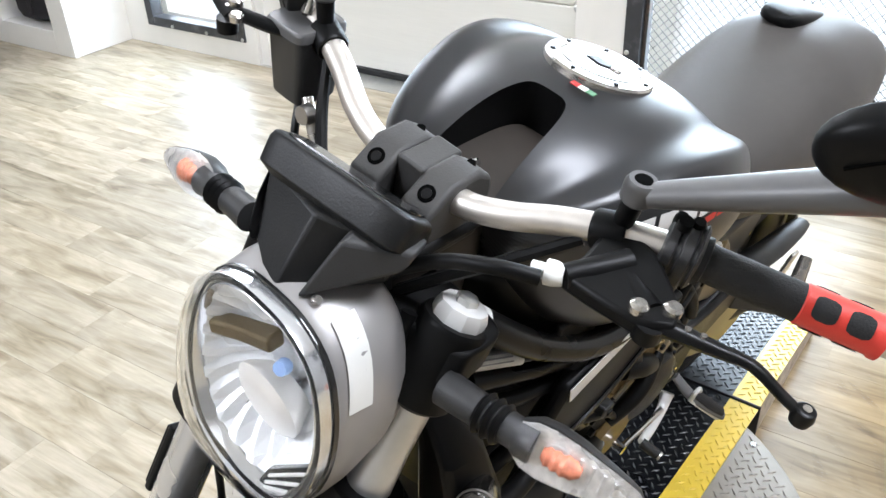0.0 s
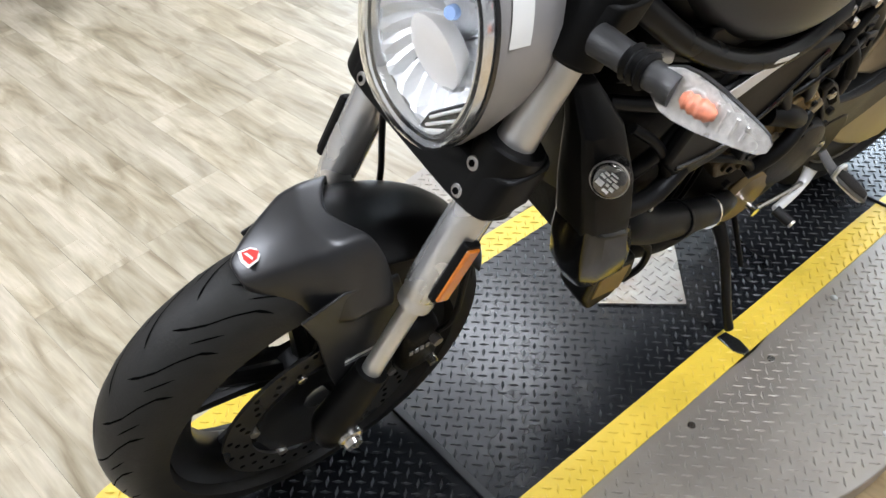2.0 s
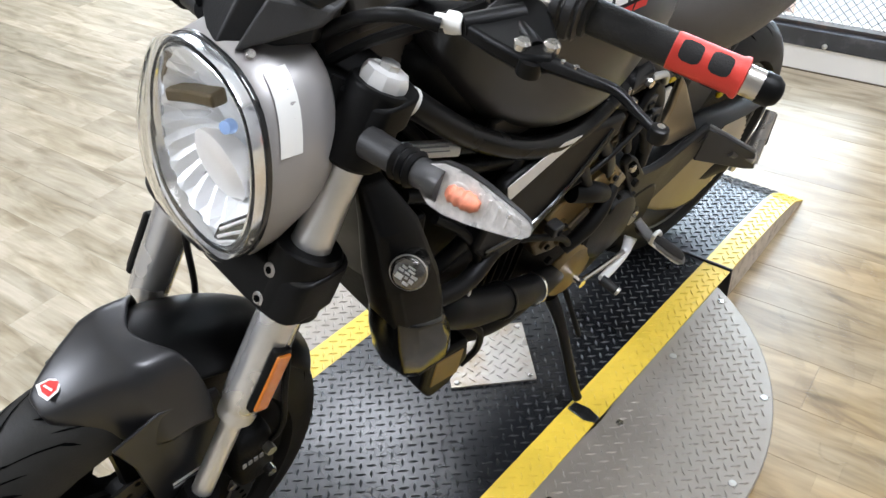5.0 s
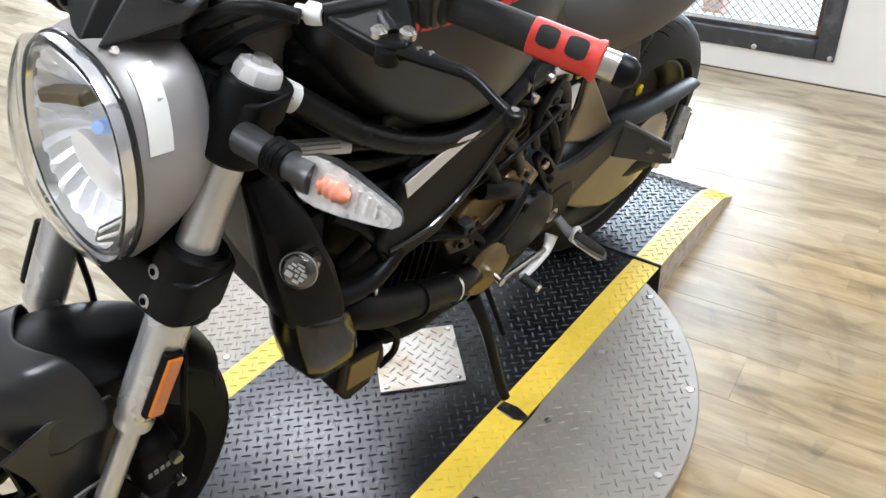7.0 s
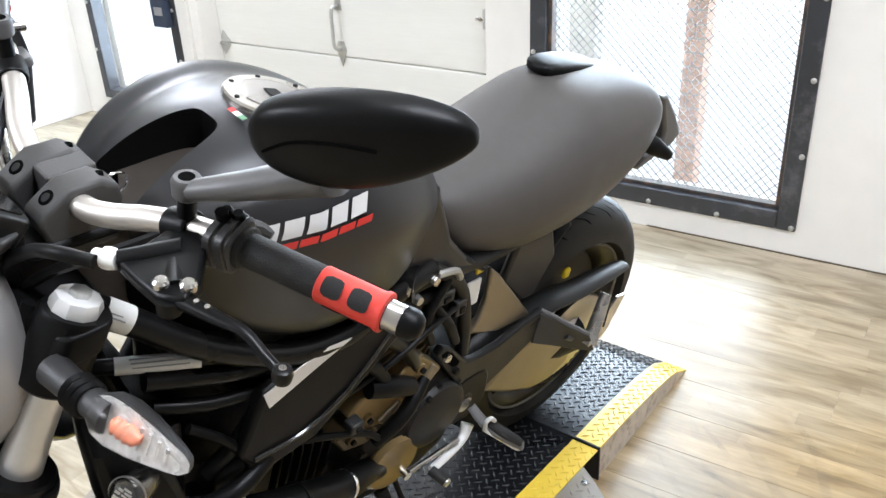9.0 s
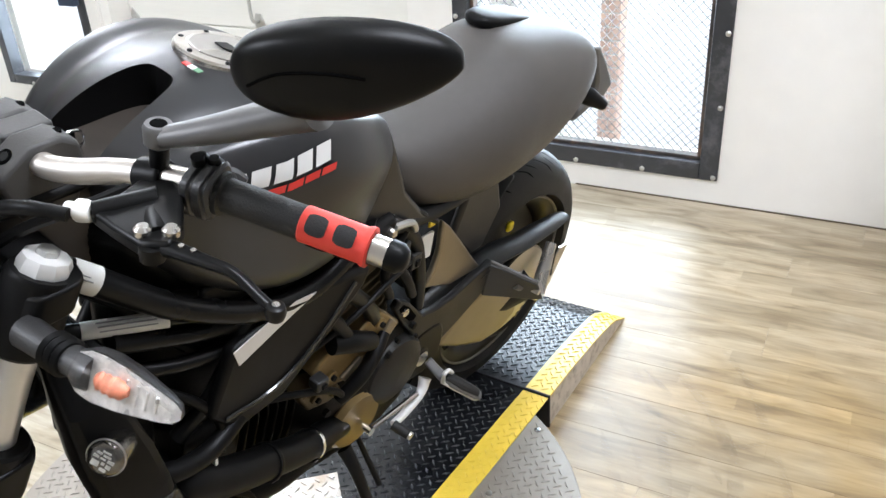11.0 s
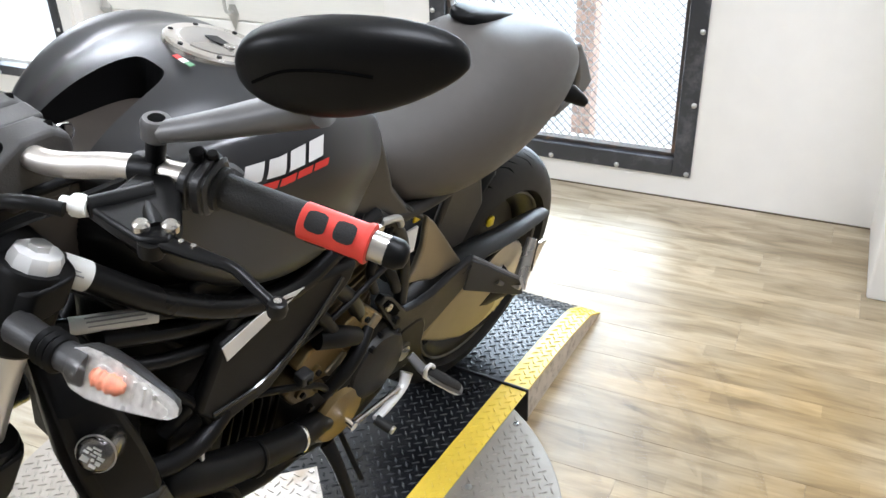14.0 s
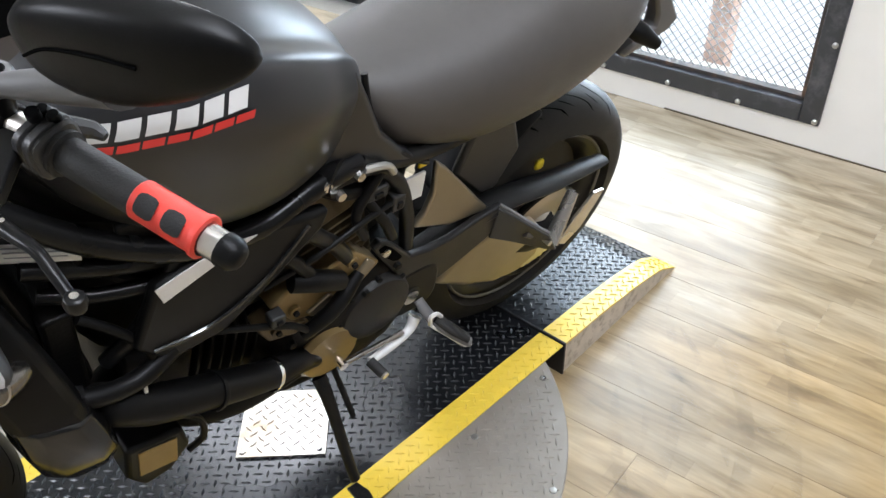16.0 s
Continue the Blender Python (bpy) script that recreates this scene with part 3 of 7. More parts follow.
def tread(host, region, height, material, inside=None, rise=0.0024, pitch=0.0195, size=0.0120, single=None, skew=(0.0, 0.0)):
    """Covers a region (x0, x1, y0, y1) with bars in two crossed directions; those in the stretch single are objects of their own."""
    x0, x1, y0, y1 = region
    me_ = bar_mesh(material, size, rise)
    base = [v_.co.copy() for v_ in me_.vertices]
    verts, faces = [], []
    d_ = pitch * 0.7071
    edge = size * 0.45
    for i in range(int((x0 + y0) / pitch * 0.7071) - 2, int((x1 + y1) / pitch * 0.7071) + 3):
        for j in range(int((y0 - x1) / pitch * 0.7071) - 2, int((y1 - x0) / pitch * 0.7071) + 3):
            x, y = (i - j) * d_, (i + j) * d_
            if not (x0 + edge < x < x1 - edge and y0 + edge < y < y1 - edge) or inside and not inside(x, y):
                continue
            slope = math.atan2(height(x + 0.01) - height(x - 0.01), 0.02)
            q = Matrix.Translation((x, y + skew[0] * (x - skew[1]), height(x))) @ Matrix.Rotation(-slope, 4, "Y") @ Matrix.Rotation(radians(45 if (i + j) % 2 else -45), 4, "Z")
            if single and single[0] < x < single[1]:
                ob_ = new("tread_bar", me_)
                ob_.parent = host
                ob_.matrix_basis = q
            else:
                k = len(verts)
                verts += [tuple(q @ c_) for c_ in base]
                faces += [tuple(k + i_ for i_ in f_) for f_ in ((0, 1, 5, 4), (1, 2, 5), (2, 3, 4, 5), (3, 0, 4))]
    if verts:
        mj = bpy.data.meshes.new("tread_pattern")
        mj.from_pydata(verts, [], faces)
        mj.materials.append(material)
        ob_ = new("tread_pattern", mj)
        ob_.parent = host
        tagged(ob_, kind="stuff")


DECK_Z, Y0, Y1, XR, XF, CX, CY, RAD = 0.092, -0.045, 0.545, -0.087, 1.080, 0.4965, 0.25, 0.594
STRIPE = 0.066
table = thing("turntable", "motorcycle turntable of aluminium tread plate with painted black and yellow deck", "turntable")
# round silver top, on a low drum
part("round_plate", lathe([(0.078, RAD - 0.002), (0.080, RAD), (0.087, RAD), (0.089, RAD - 0.002), (0.089, 0.30), (0.078, 0.30)], (CX, CY, 0), "Z", n=128, closed=True), TREAD_SILVER, table, "round silver tread plate", angle=30)
part("drum", lathe([(0.0, RAD - 0.05), (0.078, RAD - 0.05)], (CX, CY, 0), "Z", n=64), STEEL_BLACK, table)
part("rim_band", lathe([(0.03, RAD - 0.006), (0.078, RAD - 0.006)], (CX, CY, 0), "Z", n=96), TREAD_SILVER, table, "silver rim")
part("deck", box(XR + 0.004, XF - 0.004, Y0 + STRIPE, Y1 - STRIPE, 0.0885, DECK_Z), TREAD_BLACK, table, "black painted tread deck", smooth=False)
for y0 in (Y0, Y1 - STRIPE):
    part("deck_stripe", box(XR + 0.004, XF - 0.004, y0, y0 + STRIPE, 0.0885, DECK_Z), TREAD_YELLOW, table, "worn yellow painted stripe", smooth=False)
flat = lambda x: DECK_Z
tread(table, (XR + 0.004, XF - 0.004, Y0 + STRIPE, Y1 - STRIPE), flat, TREAD_WORN, single=(0.83, 1.08))
for y0 in (Y0, Y1 - STRIPE):
    tread(table, (XR + 0.004, XF - 0.004, y0, y0 + STRIPE), flat, TREAD_YELLOW)
for y0, y1 in ((CY - RAD, Y0 - 0.002), (Y1 + 0.002, CY + RAD)):
    tread(table, (CX - RAD, CX + RAD, y0, y1), lambda x: 0.089, TREAD_SILVER, lambda x, y: math.hypot(x - CX, y - CY) < RAD - 0.014, 0.0023)
# bare centre plate, turned by 45 degrees, with its screws
ctr = part("centre_plate", box(-0.088, 0.088, -0.088, 0.088, 0.0, 0.004), CENTRE_PLATE, table, "bare aluminium plate over the bearing", m=pose(0.490, 0.268, DECK_Z + 0.002, 0, 0, 46), smooth=False)
tread(ctr, (-0.088, 0.088, -0.088, 0.088), lambda x: 0.004, CENTRE_PLATE, None, 0.0018, 0.0205, 0.0120)
for sx in (-1, 1):
    for sy in (-1, 1):
        part("screw", lathe([(0.004, 0.006), (0.0065, 0.005), (0.007, 0.001)], (sx * 0.076, sy * 0.076, 0), "Z", n=12), STEEL, ctr)
for bx, by in ((0.480, 0.582), (0.252, 0.575), (0.250, 0.771), (0.481, 0.812), (0.713, 0.577), (0.028, 0.574), (0.72, 0.775), (0.94, 0.585), (0.48, -0.08), (0.25, -0.08), (0.72, -0.08)):
    part("screw", lathe([(0.089, 0.008), (0.0915, 0.007), (0.092, 0.002)], (bx, by, 0), "Z", n=12), STEEL, table)


def ramp(name, x_top, x_end, label, skew=0.0, lip=0.004):
    """A loading ramp: humped tread deck, yellow edges, tread-plate cheeks."""
    r = thing(name, label, "ramp")
    sgn = 1 if x_end > x_top else -1
    n, ln = 14, abs(x_end - x_top)

    def hz(x):
        s = min(1.0, max(0.0, (x - x_top) / (x_end - x_top)))
        return float(np.interp(s, (0, 0.3, 0.6, 0.84, 1), (0.092, 0.083, 0.067, 0.046, 0.004)))
    xs = [x_top + sgn * ln * i / n for i in range(n + 1)]

    def sheet(y0, y1, lift=0.0):
        bm_ = bmesh.new()
        top = [[bm_.verts.new((x, y + skew * (x - x_top), hz(x) + lift)) for y in (y0, y1)] for x in xs]
        bot = [[bm_.verts.new((x, y + skew * (x - x_top), max(0.0, hz(x) + lift - 0.005))) for y in (y0, y1)] for x in xs]
        for i in range(n):
            for a_, b_, fl in ((top, bot, 0),):
                bm_.faces.new((top[i][0], top[i][1], top[i + 1][1], top[i + 1][0]))
                bm_.faces.new((bot[i][0], bot[i + 1][0], bot[i + 1][1], bot[i][1]))
                bm_.faces.new((top[i][0], top[i + 1][0], bot[i + 1][0], bot[i][0]))
                bm_.faces.new((top[i][1], bot[i][1], bot[i + 1][1], top[i + 1][1]))
        bm_.faces.new((top[0][0], bot[0][0], bot[0][1], top[0][1]))
        bm_.faces.new((top[n][0], top[n][1], bot[n][1], bot[n][0]))
        return bm_
    part("ramp_deck", sheet(Y0 + STRIPE, Y1 - STRIPE), TREAD_BLACK, r, "black painted tread deck", angle=30)
    for y0 in (Y0, Y1 - STRIPE):
        part("ramp_stripe", sheet(y0, y0 + STRIPE), TREAD_YELLOW, r, "worn yellow painted stripe", angle=30)
    for y0, y1 in ((Y0 + 0.001, Y0 + 0.005), (Y1 - 0.005, Y1 - 0.001)):
        bm_ = slab([(x, 0.0) for x in xs] + [(x, max(0.001, hz(x) - 0.004)) for x in xs[::-1]], "Y", y0, y1)
        for v_ in bm_.verts:
            v_.co.y += skew * (v_.co.x - x_top)
        part("cheek", bm_, CHEEK, r, "bare tread-plate cheek", smooth=False)
    xa, xb = min(x_top, x_end) + 0.004, max(x_top, x_end) - 0.004
    tread(r, (xa, xb, Y0 + STRIPE, Y1 - STRIPE), hz, TREAD_WORN, single=(1.083, 1.33), skew=(skew, x_top))
    for y0 in (Y0, Y1 - STRIPE):
        tread(r, (xa, xb, y0, y0 + STRIPE), hz, TREAD_YELLOW, skew=(skew, x_top))
    part("edge_angle", box(min(x_top - sgn * lip, x_top + sgn * 0.002), max(x_top - sgn * lip, x_top + sgn * 0.002), Y0 - 0.002, Y1 + 0.003, 0.0, 0.096 + (lip - 0.004) * 0.5), RUBBER_STRIP, r, "black edge strip", bevel=0.0015, smooth=False)
    return r


ramp("loading_ramp", XR - 0.003, -0.622, "rear loading ramp of black tread plate with yellow edges", 0.036)
ramp("loading_ramp", XF + 0.003, 1.632, "front loading ramp of black tread plate with yellow edges", 0.0, 0.013)


# rubber marks on the boards
def scuff(pts, w0, w1):
    line = spline([(x, y, 0.0006) for x, y in pts], 10)
    bm_ = bmesh.new()
    rows_ = []
    for i, p_ in enumerate(line):
        d_ = (line[min(i + 1, len(line) - 1)] - line[max(i - 1, 0)]).normalized()
        side_ = Vector((-d_.y, d_.x, 0))
        w_ = (w0 + (w1 - w0) * i / (len(line) - 1)) * min(1, 0.15 + 6 * min(i, len(line) - 1 - i) / len(line))
        rows_.append([bm_.verts.new(p_ + side_ * k * w_) for k in (-1, 1)])
    for a_, b_ in zip(rows_, rows_[1:]):
        bm_.faces.new((a_[0], a_[1], b_[1], b_[0]))
    ob_ = part("floor_scuff", bm_, SCUFF, None, smooth=False)
    tagged(ob_, "faint dark tyre mark rubbed on the floor boards", "mark", kind="structure")


scuff([(-0.46, 0.60), (-0.34, 0.69), (-0.19, 0.79), (-0.02, 0.86), (0.16, 0.90)], 0.010, 0.016)
scuff([(-0.42, 0.66), (-0.36, 0.74), (-0.24, 0.86), (-0.10, 0.96)], 0.006, 0.012)
scuff([(-0.28, 0.60), (-0.19, 0.69), (-0.09, 0.77), (0.05, 0.83)], 0.009, 0.006)
scuff([(0.17, 0.915), (0.20, 0.945), (0.235, 0.94), (0.24, 0.90), (0.205, 0.885)], 0.004, 0.003)
scuff([(-0.52, 0.63), (-0.40, 0.80), (-0.22, 0.94), (0.02, 1.02), (0.22, 1.01)], 0.014, 0.020)
scuff([(-0.14, 0.66), (-0.02, 0.74), (0.12, 0.86), (0.20, 1.02), (0.18, 1.20)], 0.010, 0.018)
scuff([(-0.62, 0.80), (-0.48, 0.92), (-0.30, 1.01), (-0.08, 1.12)], 0.008, 0.014)
scuff([(-0.22, 0.77), (-0.20, 0.86), (-0.23, 0.95), (-0.30, 1.03)], 0.012, 0.007)


# ---- the motorcycle ----
# Local axes: x forward from the front axle, y to its own left, z up along its leaning plane.
BIKE = Matrix.Translation((1.236, 0.155, 0.0945)) @ Matrix.Rotation(radians(-6.2), 4, "Z") @ Matrix.Rotation(radians(-15), 4, "X")
bike = thing("motorcycle", "matte graphite naked motorcycle leaning on its side stand on the turntable", "motorcycle", m=BIKE)
AX = Vector((-0.410, 0, 0.912))                       # steering axis
STEER = Matrix.Translation((-0.212, 0, 0.75)) @ Matrix.Rotation(radians(1.0), 4, AX) @ Matrix.Translation((0.212, 0, -0.75))
UNSTEER = STEER.inverted()


def st(u, v, w):
    """A place on the turned front end, back in its straight-ahead axes."""
    return UNSTEER @ Vector((u, v, w))


def flip(p_):
    return Vector((p_[0], -p_[1], p_[2]))


def bp(name, bm, material, label="", parent=None, **k):
    return part(name, bm, material, parent or bike, label, **k)


def fp(name, bm, material, label="", parent=None, **k):
    """A part of the steered front end."""
    if parent is None:
        k["m"] = STEER
    return part(name, bm, material, parent or bike, label, **k)


def leg(w, v=0.0, fwd=0.0):
    """A place on the fork's axis at height w."""
    return Vector((0.002 - 0.45 * (w - 0.30) + fwd, v, w))


# wheels
def wheel(name, c, R, width, rim_r, steer, hub_r, spokes, label):
    host = bike
    c = Vector(c)
    h = R - rim_r
    hw = width / 2

    def on(th, al, lift=0.0):
        r = rim_r - 0.004 + (h + 0.004 + lift) * max(0.0, math.cos(al)) ** 0.62
        v = (hw + lift) * math.sin(al) * (1.0 if abs(al) < 1.2 else 1.0)
        return c + Vector((r * math.cos(th), v, r * math.sin(th)))
    n, k = 96, 18
    rings = [[on(2 * math.pi * i / n, -1.50 + 3.0 * j / k) for j in range(k + 1)] + [c + Vector(((rim_r - 0.006) * math.cos(2 * math.pi * i / n), 0, (rim_r - 0.006) * math.sin(2 * math.pi * i / n)))] for i in range(n)]
    kw = {"m": STEER} if steer else {}
    whl = part(name, lathe([(-hw * 0.2, hub_r), (hw * 0.2, hub_r)], c, "Y", n=24), PLASTIC, host, label, **kw)
    part("tyre", skin(rings, cap=False, loop=True), RUBBER, whl, "black road tyre with angled tread grooves")
    # grooves, as near-black strips just above the rubber that paint their shade
    bm_ = bmesh.new()
    m_ = 22
    for i in range(m_):
        for sgn in (-1, 1):
            th0 = 2 * math.pi * (i + (0.5 if sgn > 0 else 0)) / m_
            for line, wd in (([(0.0, 0.08), (0.05, 0.26), (0.12, 0.44), (0.22, 0.60), (0.31, 0.78), (0.36, 1.0)], 0.0095), ([(0.02, 0.50), (0.08, 0.64), (0.15, 0.80)], 0.008)):
                L = []
                for q in range(len(line) - 1):
                    for s in range(4):
                        L.append([line[q][z_] + (line[q + 1][z_] - line[q][z_]) * s / 4 for z_ in (0, 1)])
                L.append(line[-1])
                pts = []
                for q, (dt, al) in enumerate(L):
                    taper = min(1, q / 2.0, (len(L) - 1 - q) / 2.0) if 0 < q < len(L) - 1 else 0.15
                    pts.append((on(th0 + dt - wd * taper, sgn * al, 0.0005), on(th0 + dt + wd * taper, sgn * al, 0.0005)))
                vs = [(bm_.verts.new(a_), bm_.verts.new(b_)) for a_, b_ in pts]
                for a_, b_ in zip(vs, vs[1:]):
                    bm_.faces.new((a_[0], a_[1], b_[1], b_[0]))
    part("tread_pattern", bm_, GROOVE_SHADE, whl, smooth=False)["kind"] = "stuff"
    rw = hw * 0.62
    part("rim", lathe([(-rw - 0.008, rim_r + 0.006), (-rw, rim_r - 0.012), (-rw * 0.5, rim_r - 0.035), (rw * 0.5, rim_r - 0.035), (rw, rim_r - 0.012), (rw + 0.008, rim_r + 0.006), (rw * 0.9, rim_r - 0.002), (-rw * 0.9, rim_r - 0.002)], c, "Y", n=96, closed=True), RIM_BLACK, whl, "satin black cast rim", angle=60)
    for i in range(spokes):
        a0 = 2 * math.pi * i / spokes + 0.4
        for da in (-0.17, 0.17):
            p0 = c + Vector((hub_r * 0.7 * math.cos(a0), 0, hub_r * 0.7 * math.sin(a0)))
            p1 = c + Vector(((rim_r - 0.03) * math.cos(a0 + da), 0, (rim_r - 0.03) * math.sin(a0 + da)))
            part("spoke", tube([p0, p0.lerp(p1, 0.45), p1], [0.017, 0.012, 0.011], n=8), RIM_BLACK, whl)
    return whl


FC, RC = (0.004, 0, 0.300), (-1.337, -0.012, 0.310)
fw = wheel("front_wheel", FC, 0.300, 0.120, 0.216, True, 0.045, 5, "black front wheel with five split spokes")
rw_ = wheel("rear_wheel", RC, 0.310, 0.150, 0.216, False, 0.055, 5, "black rear wheel with wide road tyre")
part("rim_tape", lathe([(0.059, 0.214), (0.062, 0.2165), (0.062, 0.2195), (0.059, 0.2195)], RC, "Y", n=96, closed=True), MIRROR_GREY, rw_, "grey rim edge")
# An added dark disc hides the bright floor that showed between the spokes.
part("wheel_centre", lathe([(0.020, 0.05), (0.018, 0.10), (0.016, 0.188), (0.010, 0.188), (0.012, 0.10), (0.012, 0.05)], RC, "Y", n=48, closed=True), PLASTIC, rw_, "added dark disc filling the wheel")
part("yellow_tag", box(RC[0] - 0.01, RC[0] + 0.012, 0.03, 0.042, RC[2] + 0.14, RC[2] + 0.165), YELLOW_BIT, rw_, "yellow paint mark", bevel=0.006)

# brake rotors, calipers and axle
for s in (1, -1):
    rot = part("brake_rotor", lathe([(s * 0.066, 0.118), (s * 0.066, 0.160), (s * 0.071, 0.160), (s * 0.071, 0.118)], FC, "Y", n=72, closed=True), ROTOR, fw, "drilled steel brake disc", angle=30)
    bm = bmesh.new()
    for i in range(60):
        th = 2 * math.pi * i / 60
        r = (0.127, 0.139, 0.151)[i % 3]
        lathe([(s * 0.0655, 0.0042), (s * 0.0715, 0.0042)], (FC[0] + r * math.cos(th), 0, FC[2] + r * math.sin(th)), "Y", n=8, bm=bm)
    part("drill_pattern", bm, GROOVE_SHADE, rot, smooth=False)["kind"] = "stuff"
    part("rotor_carrier", lathe([(s * 0.058, 0.03), (s * 0.066, 0.10), (s * 0.07, 0.112), (s * 0.066, 0.114), (s * 0.05, 0.05)], FC, "Y", n=10, closed=True), PLASTIC, fw)
    for i in range(6):
        th = 2 * math.pi * i / 6 + 0.2
        part("rotor_pin", lathe([(s * 0.064, 0.007), (s * 0.074, 0.007), (s * 0.075, 0.004)], (FC[0] + 0.114 * math.cos(th), 0, FC[2] + 0.114 * math.sin(th)), "Y", n=10), STEEL, fw)
    bm = skin([[(FC[0] - 0.135 + q[0] * k, s * y, FC[2] + 0.075 + q[1] * k) for q in superring(0, 0, 0.034, 0.062, 0.062, 4, 4, 20)] for y, k in ((0.045, 0.8), (0.052, 1), (0.095, 1), (0.108, 0.78))])
    fp("brake_caliper", bm, ENGINE_DARK, "black radial brake caliper", sub=1)
    for k_ in range(6):
        if s > 0:
            fp("caliper_print", box(FC[0] - 0.160 + 0.009 * k_, FC[0] - 0.154 + 0.009 * k_, 0.1075, 0.1092, FC[2] + 0.090, FC[2] + 0.099), GREY_PRINT, "pale printed bar on the caliper", smooth=False)
    for dz in (-0.03, 0.03):
        fp("caliper_bolt", rod((FC[0] - 0.15, s * 0.10, FC[2] + 0.075 + dz), (FC[0] - 0.15, s * 0.118, FC[2] + 0.075 + dz), 0.008, n=10), STEEL)
    # fork leg
    a = s * 0.105
    fp("axle_carrier", tube([leg(0.265, a, 0.002), leg(0.30, a, 0.012), leg(0.36, a, 0.004), leg(0.405, a)], [0.020, 0.031, 0.027, 0.0235], n=18), PLASTIC, "black cast axle carrier")
    fp("axle_nut", lathe_dir([(0, 0.019), (0.5, 0.019), (0.6, 0.014), (1, 0.013)], (FC[0], s * 0.130, FC[2]), (FC[0], s * 0.150, FC[2]), n=12), ALU, "bright axle nut")
    fp("lower_tube", rod(leg(0.395, a), leg(0.565, a), 0.0138, n=24), FORK_ALU, "silver lower fork tube")
    fp("outer_tube", lathe_dir([(0, 0.0190), (0.006, 0.0232), (0.05, 0.0240), (0.07, 0.0228), (0.10, 0.0232), (0.14, 0.0258), (0.2, 0.0266), (1, 0.0268)], leg(0.530, a), leg(0.725, a), n=32), FORK_ALU, "satin silver fork tube")
    fp("upper_tube", lathe_dir([(0, 0.0240), (0.10, 0.0236), (0.42, 0.0208), (1, 0.0200)], leg(0.748, a), leg(0.905, a), n=32), FORK_ALU, "satin silver fork tube")
    fp("tube_ring", lathe_dir([(0, 0.0250), (0.3, 0.0255), (1, 0.0250)], leg(0.745, a), leg(0.758, a), n=24), GLOSS_BLACK)
    cap_ = fp("fork_cap", lathe_dir([(0, 0.0235), (0.15, 0.0255), (0.7, 0.0255), (0.95, 0.0225), (1, 0.018)], leg(0.938, a), leg(0.964, a), n=10), BARE, "bright notched fork cap", angle=25)
    part("adjuster", lathe_dir([(0, 0.011), (0.8, 0.011), (1, 0.008)], leg(0.962, a), leg(0.971, a), n=6), GALV, cap_)
    # reflector on the leg
    d = AX
    side = Vector((0, s, 0))
    fwd = side.cross(d) * s
    c0, c1 = leg(0.566, a) + side * 0.0275 + fwd * 0.006, leg(0.653, a) + side * 0.0275 + fwd * 0.006
    bm = skin([[p_ + side * y + fwd * x for x, y in superring(0, 0, 0.0125, 0.006, 0.006, 5, 5, 12)] for p_ in (c0, c1)])
    base = fp("reflector_base", bm, PLASTIC, bevel=0.002)
    bm = skin([[p_ + side * (y + 0.006) + fwd * x for x, y in superring(0, 0, 0.010, 0.004, 0.004, 5, 5, 12)] for p_ in (c0.lerp(c1, 0.05), c0.lerp(c1, 0.95))])
    part("reflector", bm, ORANGE if s > 0 else PLASTIC, base, "amber side reflector" if s > 0 else "", bevel=0.0015)

# triple clamps
low = skin([[leg(w, y, x) for x, y in superring(0, 0, 0.044 if abs(w - 0.73) < 0.025 else 0.041, 0.147, 0.147, 5, 5, 28)] for w in (0.706, 0.714, 0.748, 0.756)])
lc = fp("lower_clamp", low, PLASTIC, "black lower fork clamp", bevel=0.003)
for s in (1, -1):
    fp("clamp_barrel", lathe_dir([(0, 0.036), (0.04, 0.039), (0.96, 0.039), (1, 0.036)], leg(0.692, s * 0.105), leg(0.770, s * 0.105), n=28), PLASTIC)
    for w in (0.716, 0.752):
        q = leg(w, s * 0.098, 0.0385)
        fp("clamp_bolt", lathe_dir([(0, 0.0085), (0.8, 0.0085), (1, 0.006)], q, q + Vector((0.0045, 0, 0.002)), n=14), STEEL, "steel clamp bolt")
        fp("bolt_socket", lathe_dir([(0, 0.0045), (1, 0.0045)], q, q + Vector((0.0052, 0, 0.0023)), n=6), GROOVE_SHADE)
top = skin([[leg(w, y, x) for x, y in superring(0, 0, 0.034, 0.142, 0.142, 5, 5, 28)] for w in (0.913, 0.919, 0.940, 0.946)])
fp("top_clamp", top, PLASTIC, "black top fork clamp", bevel=0.003)
for s in (1, -1):
    fp("clamp_barrel", lathe_dir([(0, 0.029), (0.06, 0.034), (0.94, 0.034), (1, 0.031)], leg(0.868, s * 0.105), leg(0.949, s * 0.105), n=28), PLASTIC)
fp("steering_stem", rod(leg(0.73, 0, -0.03), leg(0.975, 0, -0.03), 0.03), PLASTIC)

